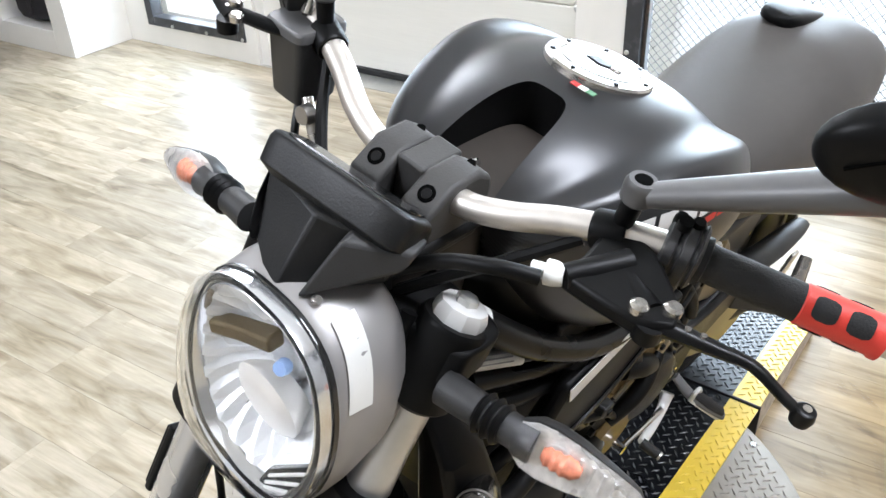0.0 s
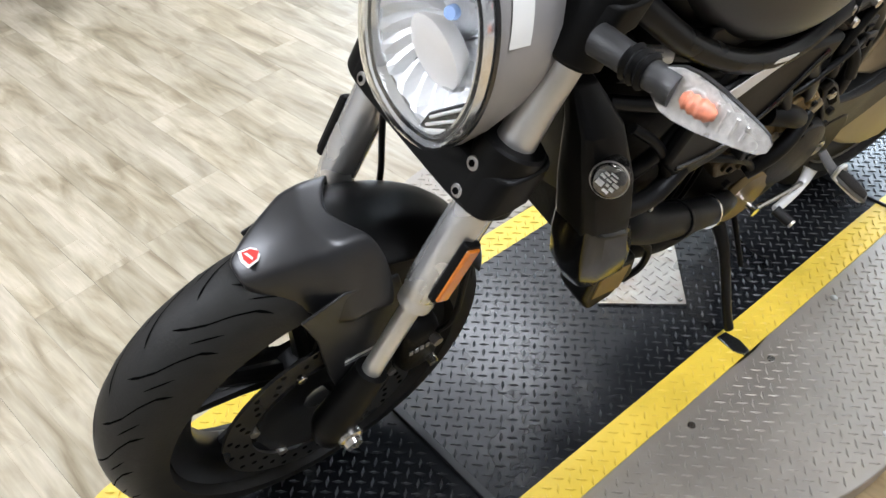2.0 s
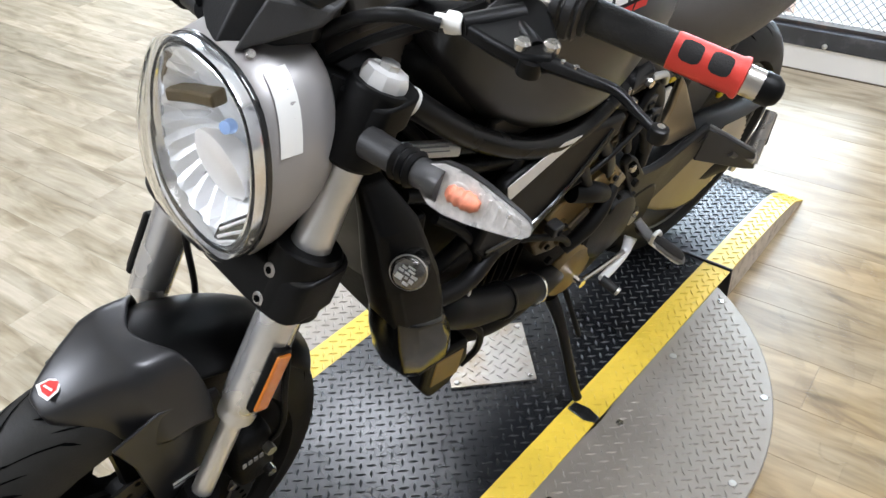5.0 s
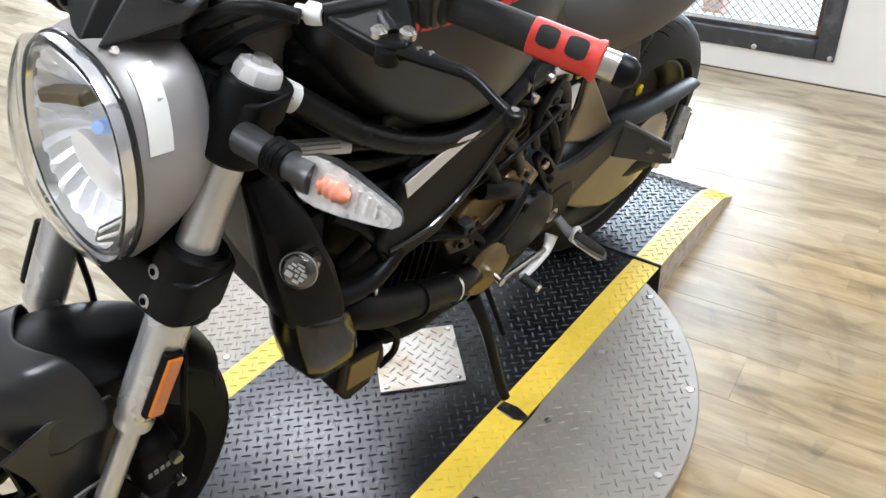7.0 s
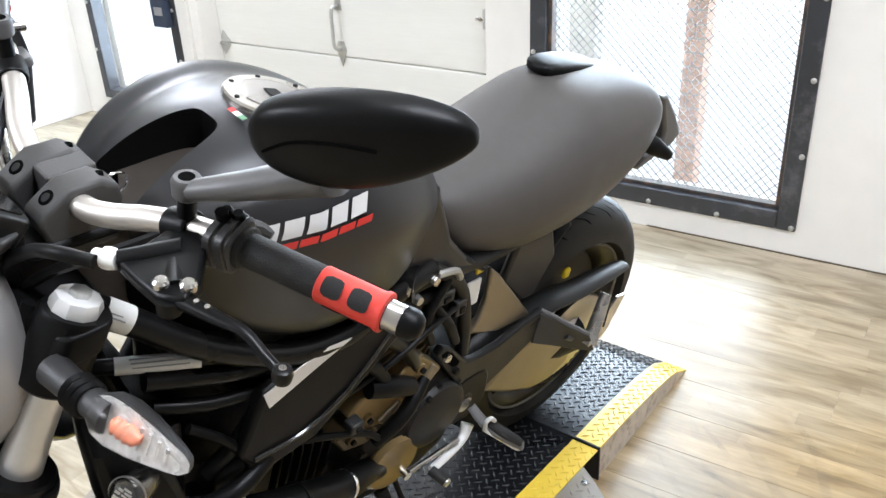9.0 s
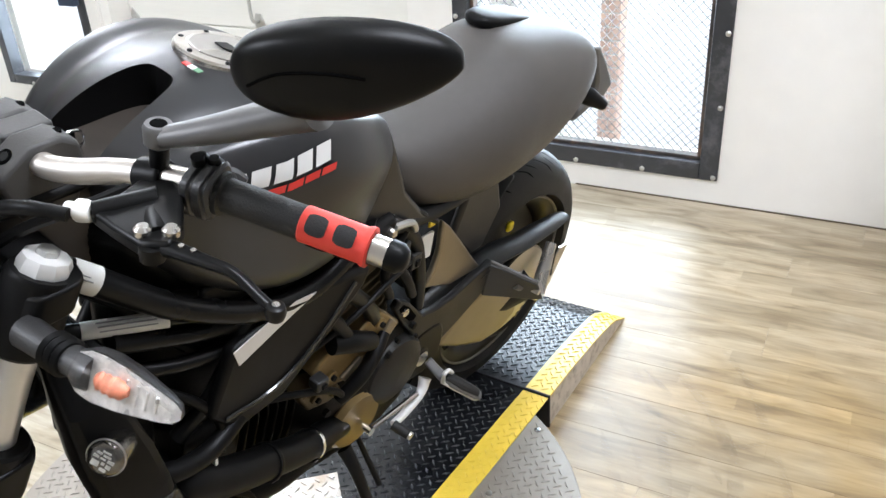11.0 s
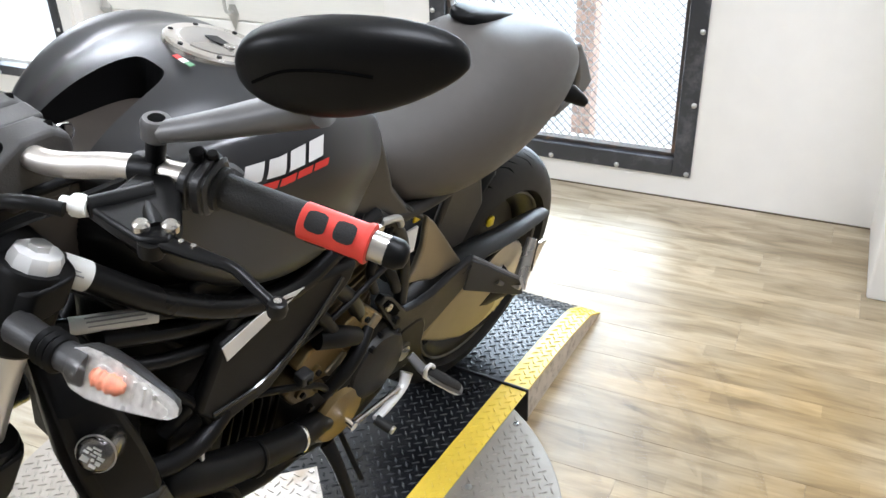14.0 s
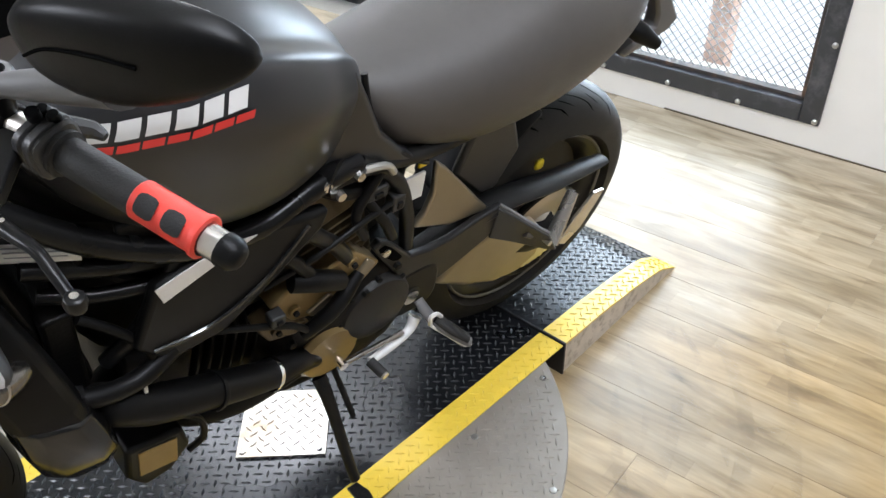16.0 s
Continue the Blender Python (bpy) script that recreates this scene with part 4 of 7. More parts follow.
# mudguard: a shell over the tyre with side skirts
def shell(a0, a1, rr, hw, th, na=26, nb=22, edge=None, sweep=0.0):
    """A shell round the front axle from angle a0 to a1: crown radius, half width, thickness."""
    outer, inner = [], []
    for i in range(na + 1):
        t = i / na
        W = hw(t)
        Rr = rr(t)
        ro, ri = [], []
        for j in range(nb + 1):
            s = -1 + 2 * j / nb
            drop, out_ = edge(t, abs(s)) if edge else (0, abs(s))
            for lst, k in ((ro, 0.0), (ri, th)):
                r = Rr - drop - k
                al = radians(a0 + (a1 + sweep * abs(s) ** 1.5 - a0) * i / na)
                lst.append(Vector((FC[0] + r * math.cos(al), math.copysign(max(0, W * out_ - k * 0.5), s), FC[2] + r * math.sin(al))))
        outer.append(ro), inner.append(ri)
    bm_ = bmesh.new()
    vo = [[bm_.verts.new(p_) for p_ in r] for r in outer]
    vi = [[bm_.verts.new(p_) for p_ in r] for r in inner]
    for i in range(na):
        for j in range(nb):
            bm_.faces.new((vo[i][j], vo[i][j + 1], vo[i + 1][j + 1], vo[i + 1][j]))
            bm_.faces.new((vi[i][j], vi[i + 1][j], vi[i + 1][j + 1], vi[i][j + 1]))
    for i in range(na):
        for j in (0, nb):
            bm_.faces.new((vo[i][j], vo[i + 1][j], vi[i + 1][j], vi[i][j]))
    for j in range(nb):
        for i in (0, na):
            bm_.faces.new((vo[i][j], vi[i][j], vi[i][j + 1], vo[i][j + 1]))
    return bm_


def guard_edge(t, s):
    k = min(1.0, max(0.0, (t - 0.06) / 0.4))
    return (0.008 * s ** 2 + (0.030 + 0.075 * k) * max(0.0, s - 0.45) ** 1.35 * 2.2, min(1, s * 1.25) if s < 0.6 else 0.75 + (s - 0.6) * 0.625)


guard = fp("mudguard", shell(75.5, 97, lambda t: 0.312 + 0.032 * min(1, t * 1.35), lambda t: 0.024 + 0.064 * min(1, t * 1.7) ** 0.8, 0.004, edge=guard_edge, sweep=16), GRAPHITE, "matte graphite front mudguard", sub=1)
fp("mudguard_rear", shell(96, 150, lambda t: 0.330 - 0.012 * t, lambda t: 0.072, 0.004, edge=lambda t, s: (0.03 * s ** 3, s)), PLASTIC, "black rear half of the mudguard", sub=1)
for s in (1, -1):
    bm = slab([(0.040, 0.560), (-0.02, 0.580), (-0.095, 0.562), (-0.110, 0.50), (-0.075, 0.40), (-0.045, 0.335), (-0.01, 0.33), (0.005, 0.40), (0.02, 0.50)], "Y", s * 0.074, s * 0.078)
    fp("mudguard_skirt", bm, GRAPHITE, "matte graphite fork skirt", bevel=0.003)
bm = slab([(-0.016, 0.012), (0.0, 0.016), (0.016, 0.012), (0.013, -0.006), (0.0, -0.019), (-0.013, -0.006)], "Z", 0, 0.0012)
bq = STEER @ (Matrix.Translation((FC[0] + 0.3235 * math.cos(radians(80.0)), 0, FC[2] + 0.3235 * math.sin(radians(80.0)))) @ Matrix.Rotation(radians(9), 4, "Y") @ Matrix.Rotation(radians(-90), 4, "Z") @ Matrix.Scale(0.8, 4))
badge = part("badge", bm, WHITE_STICKER, bike, "small red and white shield badge", m=bq, smooth=False)
part("badge_field", slab([(-0.012, 0.008), (0.0, 0.011), (0.012, 0.008), (0.010, -0.005), (0.0, -0.014), (-0.010, -0.005)], "Z", 0.0013, 0.0018), RED_DECAL, badge, "red field", smooth=False)
part("badge_stroke", slab([(-0.008, 0.001), (0.008, 0.006), (0.007, 0.002), (-0.006, -0.002)], "Z", 0.0019, 0.0022), WHITE_STICKER, badge, smooth=False)
for dz, h_, mt in ((0.0, 0.006, WHITE_STICKER), (-0.008, 0.004, GREY_PRINT)):
    fp("skirt_mark", box(-0.075, -0.020, 0.0785, 0.079, 0.405 + dz, 0.405 + dz + h_), mt, "small pale lettering bar", smooth=False)

# headlight
LT = (Matrix.Translation(st(-0.136, 0.011, 0.881)) @ Matrix.Rotation(radians(-7), 4, "Y"))   # local x out of the lamp


def lamp_outline(k=1.0):
    """The lamp's shield-like outline as (y, z), 48 places."""
    half = [(0.000, 0.112), (0.042, 0.107), (0.080, 0.082), (0.102, 0.030), (0.107, -0.030), (0.094, -0.088), (0.062, -0.133), (0.0, -0.150)]
    loop_ = half + [(-y, z_) for y, z_ in half[-2:0:-1]]
    P = [Vector((y * 0.955, z_ * 0.945, 0)) for y, z_ in loop_]
    m_ = len(P)
    out = []
    for j in range(48):
        f_ = j * m_ / 48
        i, t = int(f_), f_ - int(f_)
        a_, b_, c_, d_ = P[i - 1], P[i], P[(i + 1) % m_], P[(i + 2) % m_]
        q = 0.5 * ((2 * b_) + (c_ - a_) * t + (2 * a_ - 5 * b_ + 4 * c_ - d_) * t * t + (3 * b_ - a_ - 3 * c_ + d_) * t ** 3)
        out.append((q.x * k, q.y * k))
    return out


def lamp_rings(seq):
    return skin([[LT @ Vector((x, y, (z_ if z_ > 0 else z_ * low) + dz)) for y, z_ in lamp_outline(k)] for x, k, dz, low in seq], cap=False)


lampt = fp("headlight", lamp_rings([(-0.022, 0.935, 0, 1.0), (-0.030, 0.975, 0, 1.0), (-0.050, 1.000, 0.003, 0.93), (-0.080, 0.995, 0.008, 0.78), (-0.096, 0.955, 0.012, 0.68), (-0.104, 0.88, 0.014, 0.64), (-0.112, 0.62, 0.016, 0.60), (-0.114, 0.02, 0.018, 0.60)]), BUCKET_GREY, "grey headlight bucket with a clear shield-shaped lens", angle=50)
part("bezel", skin([[LT @ Vector((x, y, z_)) for y, z_ in lamp_outline(k)] for x, k in ((-0.022, 0.962), (-0.0185, 0.962), (-0.017, 0.957), (-0.018, 0.943), (-0.022, 0.943))], cap=False, loop=True), GLOSS_BLACK, lampt, "black bezel")
part("chrome_ring", skin([[LT @ Vector((x, y, z_)) for y, z_ in lamp_outline(k)] for x, k in ((-0.015, 0.940), (-0.004, 0.927), (-0.009, 0.865), (-0.006, 0.83), (-0.016, 0.79), (-0.024, 0.79), (-0.03, 0.93))], cap=False, loop=True), RING_SILVER, lampt, "bright inner ring")
part("ring_groove", skin([[LT @ Vector((x, y, z_)) for y, z_ in lamp_outline(k)] for x, k in ((-0.0075, 0.880), (-0.0045, 0.878), (-0.0045, 0.868), (-0.0075, 0.866))], cap=False, loop=True), GLOSS_BLACK, lampt, "thin dark line in the ring")
bm = bmesh.new()
rings = []
for i in range(7):
    k = 0.82 * (1 - i / 6.5)
    rings.append([LT @ Vector((-0.012 - 0.055 * math.sin(math.pi / 2 * i / 6) + 0.0035 * (1 if (j + i) % 2 else -1) * (i > 0), y, z_ - 0.006 * i)) for j, (y, z_) in enumerate(lamp_outline(k))])
part("reflector_bowl", skin(rings + [[LT @ Vector((-0.068, 0, -0.036))] * 48], bm, cap=False), BOWL, lampt, "faceted chrome reflector", smooth=False)
part("bulb_shield", lathe_dir([(0, 0.030), (0.55, 0.042), (0.75, 0.043), (0.90, 0.036), (1, 0.022)], LT @ Vector((-0.058, -0.006, -0.042)), LT @ Vector((-0.028, -0.006, -0.050)), n=28), SHIELD, lampt, "round matte bulb shield")
part("position_panel", slab([(0.034, -0.088), (0.082, -0.034), (0.087, -0.052), (0.066, -0.094), (0.022, -0.122)], "X", -0.022, -0.010), GLOSS_BLACK, lampt, "dark position light window", m=LT, bevel=0.003)
for ya, za, yb, zb in ((0.040, -0.089, 0.082, -0.042), (0.037, -0.102, 0.079, -0.060), (0.032, -0.114, 0.070, -0.082)):
    part("position_bar", rod((-0.0095, ya, za), (-0.0095, yb, zb), 0.0019, n=8), BARE, lampt, m=LT)
part("upper_shade", skin([[(-0.030, y, z_), (-0.012, y + 0.004, z_ - 0.002), (-0.012, y + 0.010, z_ - 0.014), (-0.030, y + 0.008, z_ - 0.014)] for y, z_ in ((-0.078, 0.014), (-0.040, 0.036), (0.002, 0.056))]), BRONZE_DARK, lampt, "dark strip across the reflector", m=LT, bevel=0.003)
part("blue_mark", lathe_dir([(0, 0.008), (1, 0.007)], LT @ Vector((-0.034, 0.010, 0.014)), LT @ Vector((-0.026, 0.012, 0.016)), n=12), BLUE_PRINT, lampt, "blue print on the bulb")
lens = skin([[LT @ Vector((0.034 * (1 - k ** 2.6) + 0.001 - t_, y, z_)) for y, z_ in lamp_outline(0.955 * k * (1 - 0.004 * q))] for q, t_ in ((0, 0.0), (1, 0.004)) for k in ([1, 0.9, 0.75, 0.55, 0.3, 0.003] if q == 0 else [0.003, 0.3, 0.55, 0.75, 0.9, 1])], cap=False, loop=True)
lo = part("lens", lens, LENS, lampt, "clear lens", angle=70)
lo.visible_shadow = False
# sticker on the bucket's cheek
def cheek(s, t_):
    """A place on the bucket's upper left side, s along the depth, t_ the angle up the side."""
    side_ = sorted((math.atan2(z_, y), y, z_) for y, z_ in lamp_outline() if y > -0.001)
    y, z_ = (float(np.interp(t_, [q[0] for q in side_], [q[i] for q in side_])) for i in (1, 2))
    k = float(np.interp(s, (-0.096, -0.080, -0.050, -0.030), (0.955, 0.995, 1.000, 0.975))) + 0.008
    return LT @ Vector((s, y * k, z_ * k + float(np.interp(s, (-0.096, -0.080, -0.050), (0.012, 0.008, 0.003)))))


bm = bmesh.new()
grid = [[bm.verts.new(cheek(-0.030 - 0.024 * i - 0.006 * j / 6, 0.30 + 0.80 * j / 6)) for i in range(2)] for j in range(7)]
for j in range(6):
    bm.faces.new((grid[j][0], grid[j][1], grid[j + 1][1], grid[j + 1][0]))
part("sticker", bm, WHITE_STICKER, lampt, "plain white warning sticker")
for j in (1.3,):
    q = cheek(-0.036, j)
    part("screw", lathe_dir([(0, 0.005), (1, 0.004)], q, q + Vector((0.0, 0.003, 0.003)), n=10), ALU, lampt)

# dash and its cowl
DT = STEER @ Matrix.Translation(st(-0.246, -0.003, 1.040)) @ Matrix.Rotation(radians(5), 4, "Z") @ Matrix.Rotation(radians(-38), 4, "Y")
ring = superring(0, 0, 0.027, 0.079, 0.079, 5, 5, 24)
dash = part("dashboard", skin([[(x * k, y * (0.5 + 0.5 * k), z_) for x, y in ring] for z_, k in ((-0.022, 0.7), (-0.016, 1), (0.006, 1.05), (0.012, 1.0), (0.014, 0.9))]), CARRIER, bike, "black instrument cluster", m=DT, bevel=0.002)
part("display", skin([[(x * 0.75 - 0.002, y * 0.88, z_) for x, y in ring] for z_ in (0.0135, 0.016)]), GLOSS_BLACK, dash, "dark display glass")
front = [(-0.222, -0.072, 1.034), (-0.210, 0.004, 1.036), (-0.238, 0.074, 1.034), (-0.240, 0.062, 0.986), (-0.166, 0.002, 0.968), (-0.190, -0.050, 0.984)]
bm = bmesh.new()
vf = [bm.verts.new(st(*p_)) for p_ in front]
vb = [bm.verts.new(st(u - 0.035, v * 0.9, w + 0.004)) for u, v, w in front]
for q in ((0, 1, 4, 5), (1, 2, 3, 4)):
    bm.faces.new([vf[i] for i in q]), bm.faces.new([vb[i] for i in q[::-1]])
for i in range(6):
    bm.faces.new((vf[i], vb[i], vb[(i + 1) % 6], vf[(i + 1) % 6]))
fp("dash_cowl", bm, CARRIER, "small black cowl over the headlight", bevel=0.003, smooth=True, angle=25)
fin = [st(-0.204, 0.040, 1.036), st(-0.172, 0.026, 0.978), st(-0.232, 0.084, 1.018), st(-0.246, 0.086, 1.034)]
bm = bmesh.new()
vf = [bm.verts.new(p_) for p_ in fin]
vb = [bm.verts.new(p_ + Vector((-0.022, -0.006, 0.002))) for p_ in fin]
bm.faces.new(vf), bm.faces.new(vb[::-1])
for i in range(4):
    bm.faces.new((vf[i], vb[i], vb[(i + 1) % 4], vf[(i + 1) % 4]))
fp("cowl_fin", bm, PLASTIC_GREY, "black pointed fin of the cowl", bevel=0.004, seg=2, angle=30)
bm = skin([[Vector((u + x, 0.008 - (v + y * 0.3), w + y)) for x, y in superring(0, 0, 0.006, r, r, 3, 3, 12)] for u, v, w, r in ((-0.185, 0.056, 0.985, 0.004), (-0.205, 0.068, 1.000, 0.020), (-0.235, 0.078, 1.015, 0.024), (-0.265, 0.078, 1.03, 0.010))])
fp("cowl_wing", bm, PLASTIC, "black cowl side fin", sub=1)
fp("lamp_bracket", tube([leg(0.77, -0.06, 0.0), leg(0.86, -0.085, 0.04), leg(0.95, -0.075, 0.03)], 0.008), PLASTIC)
fp("lamp_bracket", tube([leg(0.77, 0.06, 0.0), leg(0.86, 0.085, 0.04), leg(0.95, 0.075, 0.03)], 0.008), PLASTIC)

# handlebar, clamp
bar_l = [st(-0.333, 0.0, 1.020), st(-0.334, 0.055, 1.023), st(-0.342, 0.095, 1.034), st(-0.360, 0.138, 1.049), st(-0.378, 0.19, 1.062), st(-0.399, 0.26, 1.070), st(-0.442, 0.376, 1.064)]
bar = [flip(p_) for p_ in bar_l[:0:-1]] + bar_l
fp("handlebar", tube(bar, 0.0125, n=18, steps=8), BAR_ALU, "bare aluminium handlebar")
q = bar_l[0]
for s in (1, -1):
    bm = slab([(q.x - 0.036, q.z - 0.055), (q.x + 0.028, q.z - 0.055), (q.x + 0.044, q.z - 0.010), (q.x + 0.041, q.z + 0.000), (q.x + 0.010, q.z + 0.0225), (q.x - 0.024, q.z + 0.0235), (q.x - 0.042, q.z + 0.012), (q.x - 0.045, q.z - 0.005)], "Y", s * 0.014, s * 0.050)
    rs = fp("riser", bm, RISER_GREY, "dark cast handlebar riser", bevel=0.006, seg=3)
    hn_, hc_ = Vector((0.588, 0, 0.809)), Vector((q.x + 0.0255, s * 0.032, q.z + 0.0112))
    part("bolt_hole", lathe_dir([(0, 0.0085), (1, 0.0085)], hc_ - hn_ * 0.02, hc_ + hn_ * 0.0008, n=18), GROOVE_SHADE, rs)
    part("clamp_screw", lathe_dir([(0, 0.0055), (1, 0.0050)], hc_ - hn_ * 0.001, hc_ + hn_ * 0.0013, n=14), ENGINE_DARK, rs)
    for dx, r in ((-0.030, 0.0045),):
        top_z = q.z + 0.0235 - (dx + 0.024) * 0.06
        part("bolt_hole", lathe_dir([(0, r), (1, r)], (q.x + dx, s * 0.032, q.z), (q.x + dx + 0.001, s * 0.032, top_z + (0.0008 if dx > 0 else -0.002)), n=16), GROOVE_SHADE, rs)
bm = slab([(-0.016, q.z + 0.0215), (0.016, q.z + 0.0215), (0.016, q.z - 0.03), (-0.016, q.z - 0.03)], "X", q.x - 0.036, q.x + 0.0165)
fp("bar_clamp", bm, RISER_GREY, "dark cast bar clamp", bevel=0.003)
fp("yoke_plate", box(-0.385, -0.27, -0.055, 0.055, 0.976, 0.99), PLASTIC, bevel=0.006)


def along(a_, b_, t_):
    return a_.lerp(b_, t_)


for s in (1, -1):
    L = lambda p_: p_ if s > 0 else flip(p_)
    g0, g1 = L(st(-0.392, 0.242, 1.069)), L(st(-0.443, 0.378, 1.064))
    ge = L(st(-0.455, 0.409, 1.062))
    gr = fp("grip", lathe_dir([(0, 0.020), (0.04, 0.020), (0.05, 0.0158), (0.55, 0.0158), (1, 0.015)], g0, g1, n=28), GRIP_RUBBER, "black rubber grip with red end")
    r0 = along(g0, g1, 0.55)
    part("red_sleeve", lathe_dir([(0, 0.0150), (0.03, 0.0168), (0.88, 0.0168), (0.92, 0.0184), (0.98, 0.0184), (1, 0.0155)], r0, g1, n=28), RED, gr, "red rubber end section")
    d = (g1 - g0).normalized()
    upw = (Vector((0.25, 0, 1)) - d * d.dot(Vector((0.25, 0, 1)))).normalized()
    sd = d.cross(upw)
    facing = (Vector((0.55, s * 0.45, 0.75)) - d * d.dot(Vector((0.55, s * 0.45, 0.75)))).normalized()
    across = d.cross(facing)
    for t_ in (0.26, 0.66):
        for ang in (4, 124, 244):
            nrm = math.cos(radians(ang)) * facing + math.sin(radians(ang)) * across
            tan = d.cross(nrm)
            cc = along(r0, g1, t_)
            bm = bmesh.new()
            rows_ = []
            for i in range(11):
                y = -1 + 2 * i / 10
                half_ = 0.0095 * max(0.45, (1 - abs(y) ** 4) ** 0.25)
                th = 0.0098 * y / 0.0176
                base_ = cc + 0.0178 * (math.cos(th) * nrm + math.sin(th) * tan)
                rows_.append([bm.verts.new(base_ + d * x) for x in (-half_, half_)])
            for a_, b_ in zip(rows_, rows_[1:]):
                bm.faces.new((a_[0], a_[1], b_[1], b_[0]))
            part("grip_pad", bm, GRIP_RUBBER, gr, "black pad")
    part("bar_end_sleeve", rod(g1, along(g1, ge, 0.45), 0.0135), ALU, gr, "bright bar end")
    part("bar_end", lathe_dir([(0, 0.0130), (0.1, 0.0142), (0.6, 0.0138), (0.9, 0.0095), (1, 0.004)], along(g1, ge, 0.4), ge, n=20), PLASTIC, gr, "black bar end weight")
    # switch cluster
    sw = along(L(bar_l[4]), g0, 0.62)
    body = [(0.0, 0.86), (0.06, 1.0), (0.30, 1.0), (0.34, 0.90), (0.44, 0.90), (0.48, 1.0), (0.74, 1.0), (0.78, 0.90), (0.86, 0.90), (0.90, 0.98), (1.0, 0.84)]
    s0, s1 = along(sw, g0, -0.42), along(sw, g0, 1.05)
    sb = fp("switchgear", skin([[s0.lerp(s1, t_) + upw * (y * k) + sd * (x * k) for x, y in superring(0, 0, 0.0235, 0.0255, 0.0225, 4, 4, 24)] for t_, k in body]), PLASTIC_GREY, "ribbed black switch cluster", bevel=0.0012)
    for t_ in (0.18, 0.62):
        q = s0.lerp(s1, t_) + upw * 0.019 + sd * -0.012
        part("case_screw", lathe_dir([(0, 0.0062), (0.7, 0.0062), (1, 0.0045)], q, q + upw * 0.010, n=12), PLASTIC, sb)
    part("switch_button", rod(sw + upw * 0.028 - sd * 0.002, sw + upw * 0.036 - sd * 0.002, 0.006, n=10), PLASTIC, sb)
    part("switch_paddle", tube([sw + sd * -0.020, sw + sd * -0.034 + d * 0.012 - upw * 0.012, sw + sd * -0.036 + d * 0.024 - upw * 0.016], [0.009, 0.008, 0.004], n=8), PLASTIC_GREY, sb)
    # lever perch: pivot plate, adjuster, lever
    pv = L(st(-0.322, 0.250, 1.063))
    bc = L(st(-0.374, 0.180, 1.058))
    pe = fp("lever_perch", tube([bc + Vector((-0.004, 0, 0)), bc.lerp(pv, 0.45) + Vector((0.006, 0, -0.002)), pv], [0.012, 0.010, 0.009], n=12, flat=0.7), PLASTIC, "black lever perch")
    part("perch_collar", lathe_dir([(0, 0.0155), (0.1, 0.0175), (0.9, 0.0175), (1, 0.0155)], along(L(bar_l[4]), L(bar_l[3]), 0.55), along(L(bar_l[4]), L(bar_l[3]), 0.04), n=20), PLASTIC, pe)
    ad = L(st(-0.307, 0.181, 1.051))
    ad2 = L(st(-0.297, 0.157, 1.047))
    plate = [L(st(*q)) for q in ((-0.304, 0.178, 1.047), (-0.303, 0.215, 1.050), (-0.304, 0.250, 1.053), (-0.318, 0.272, 1.058), (-0.338, 0.262, 1.062), (-0.368, 0.222, 1.064), (-0.378, 0.196, 1.061), (-0.372, 0.172, 1.056), (-0.335, 0.178, 1.050))]
    rise = Vector((0.001, 0, 0.0085))
    if s > 0:
        part("perch_plate", skin([[p_ - rise for p_ in plate], [p_ + rise for p_ in plate]]), PLASTIC, pe, "flat black lever bracket", bevel=0.004, seg=2, angle=30)
    if s > 0:
        part("cable_barrel", tube([bc.lerp(pv, 0.4), ad], [0.012, 0.010], n=12, steps=1), PLASTIC, pe)
        part("cable_adjuster", lathe_dir([(0, 0.0085), (0.3, 0.0105), (0.55, 0.0105), (0.6, 0.0065), (1, 0.0065)], ad, ad2, n=12), WHITE_STICKER, pe, "pale cable adjuster")
    for q in (L(st(-0.327, 0.261, 1.068)), L(st(-0.313, 0.242, 1.064))):
        part("pivot_bolt", lathe_dir([(0, 0.0075), (0.7, 0.0075), (1, 0.005)], q - Vector((0, 0, 0.002)), q + Vector((0, 0, 0.006)), n=12), ALU, pe, "bright pivot bolt")
    l0, l1, l2, l3 = L(st(-0.318, 0.255, 1.057)), L(st(-0.330, 0.300, 1.060)), L(st(-0.337, 0.325, 1.061)), L(st(-0.343, 0.369, 1.045))
    lv = fp("lever", tube([l0, l1, l2, l2.lerp(l3, 0.55), l3], [0.0095, 0.0066, 0.0054, 0.0050, 0.0048], n=10, flat=0.8), FRAME_BLACK, "black adjustable lever")
    part("lever_ball", lathe_dir([(0, 0.0050), (0.12, 0.0076), (0.5, 0.0090), (0.88, 0.0076), (1, 0.0050)], l3 + Vector((0, 0, 0.008)), l3 - Vector((0, 0, 0.008)), n=16), FRAME_BLACK, lv)
    part("ball_hole", lathe_dir([(0, 0.0034), (1, 0.0034)], l3 + Vector((0, 0, 0.0060)), l3 + Vector((0, 0, 0.0084)), n=12), ALU, lv)
    for t_ in (0.25, 0.5, 0.75):
        q = l0.lerp(l1, t_)
        part("lever_hole", rod(q + Vector((0, 0, 0.004)), q + Vector((0, 0, 0.0079)), 0.0026, n=8), ALU, lv)
    part("adjuster_wheel", lathe_dir([(0, 0.011), (1, 0.011)], l0 + Vector((0.006, 0, -0.012)), l0 + Vector((0.006, 0, 0.002)), n=12), PLASTIC, lv)
    # mirror
    mp0 = L(st(-0.373, 0.185, 1.108))
    mir = fp("mirror", rod(bc + Vector((0, 0, 0.005)), mp0, 0.0085, 0.0095), PLASTIC, "black mirror on a flat grey arm")
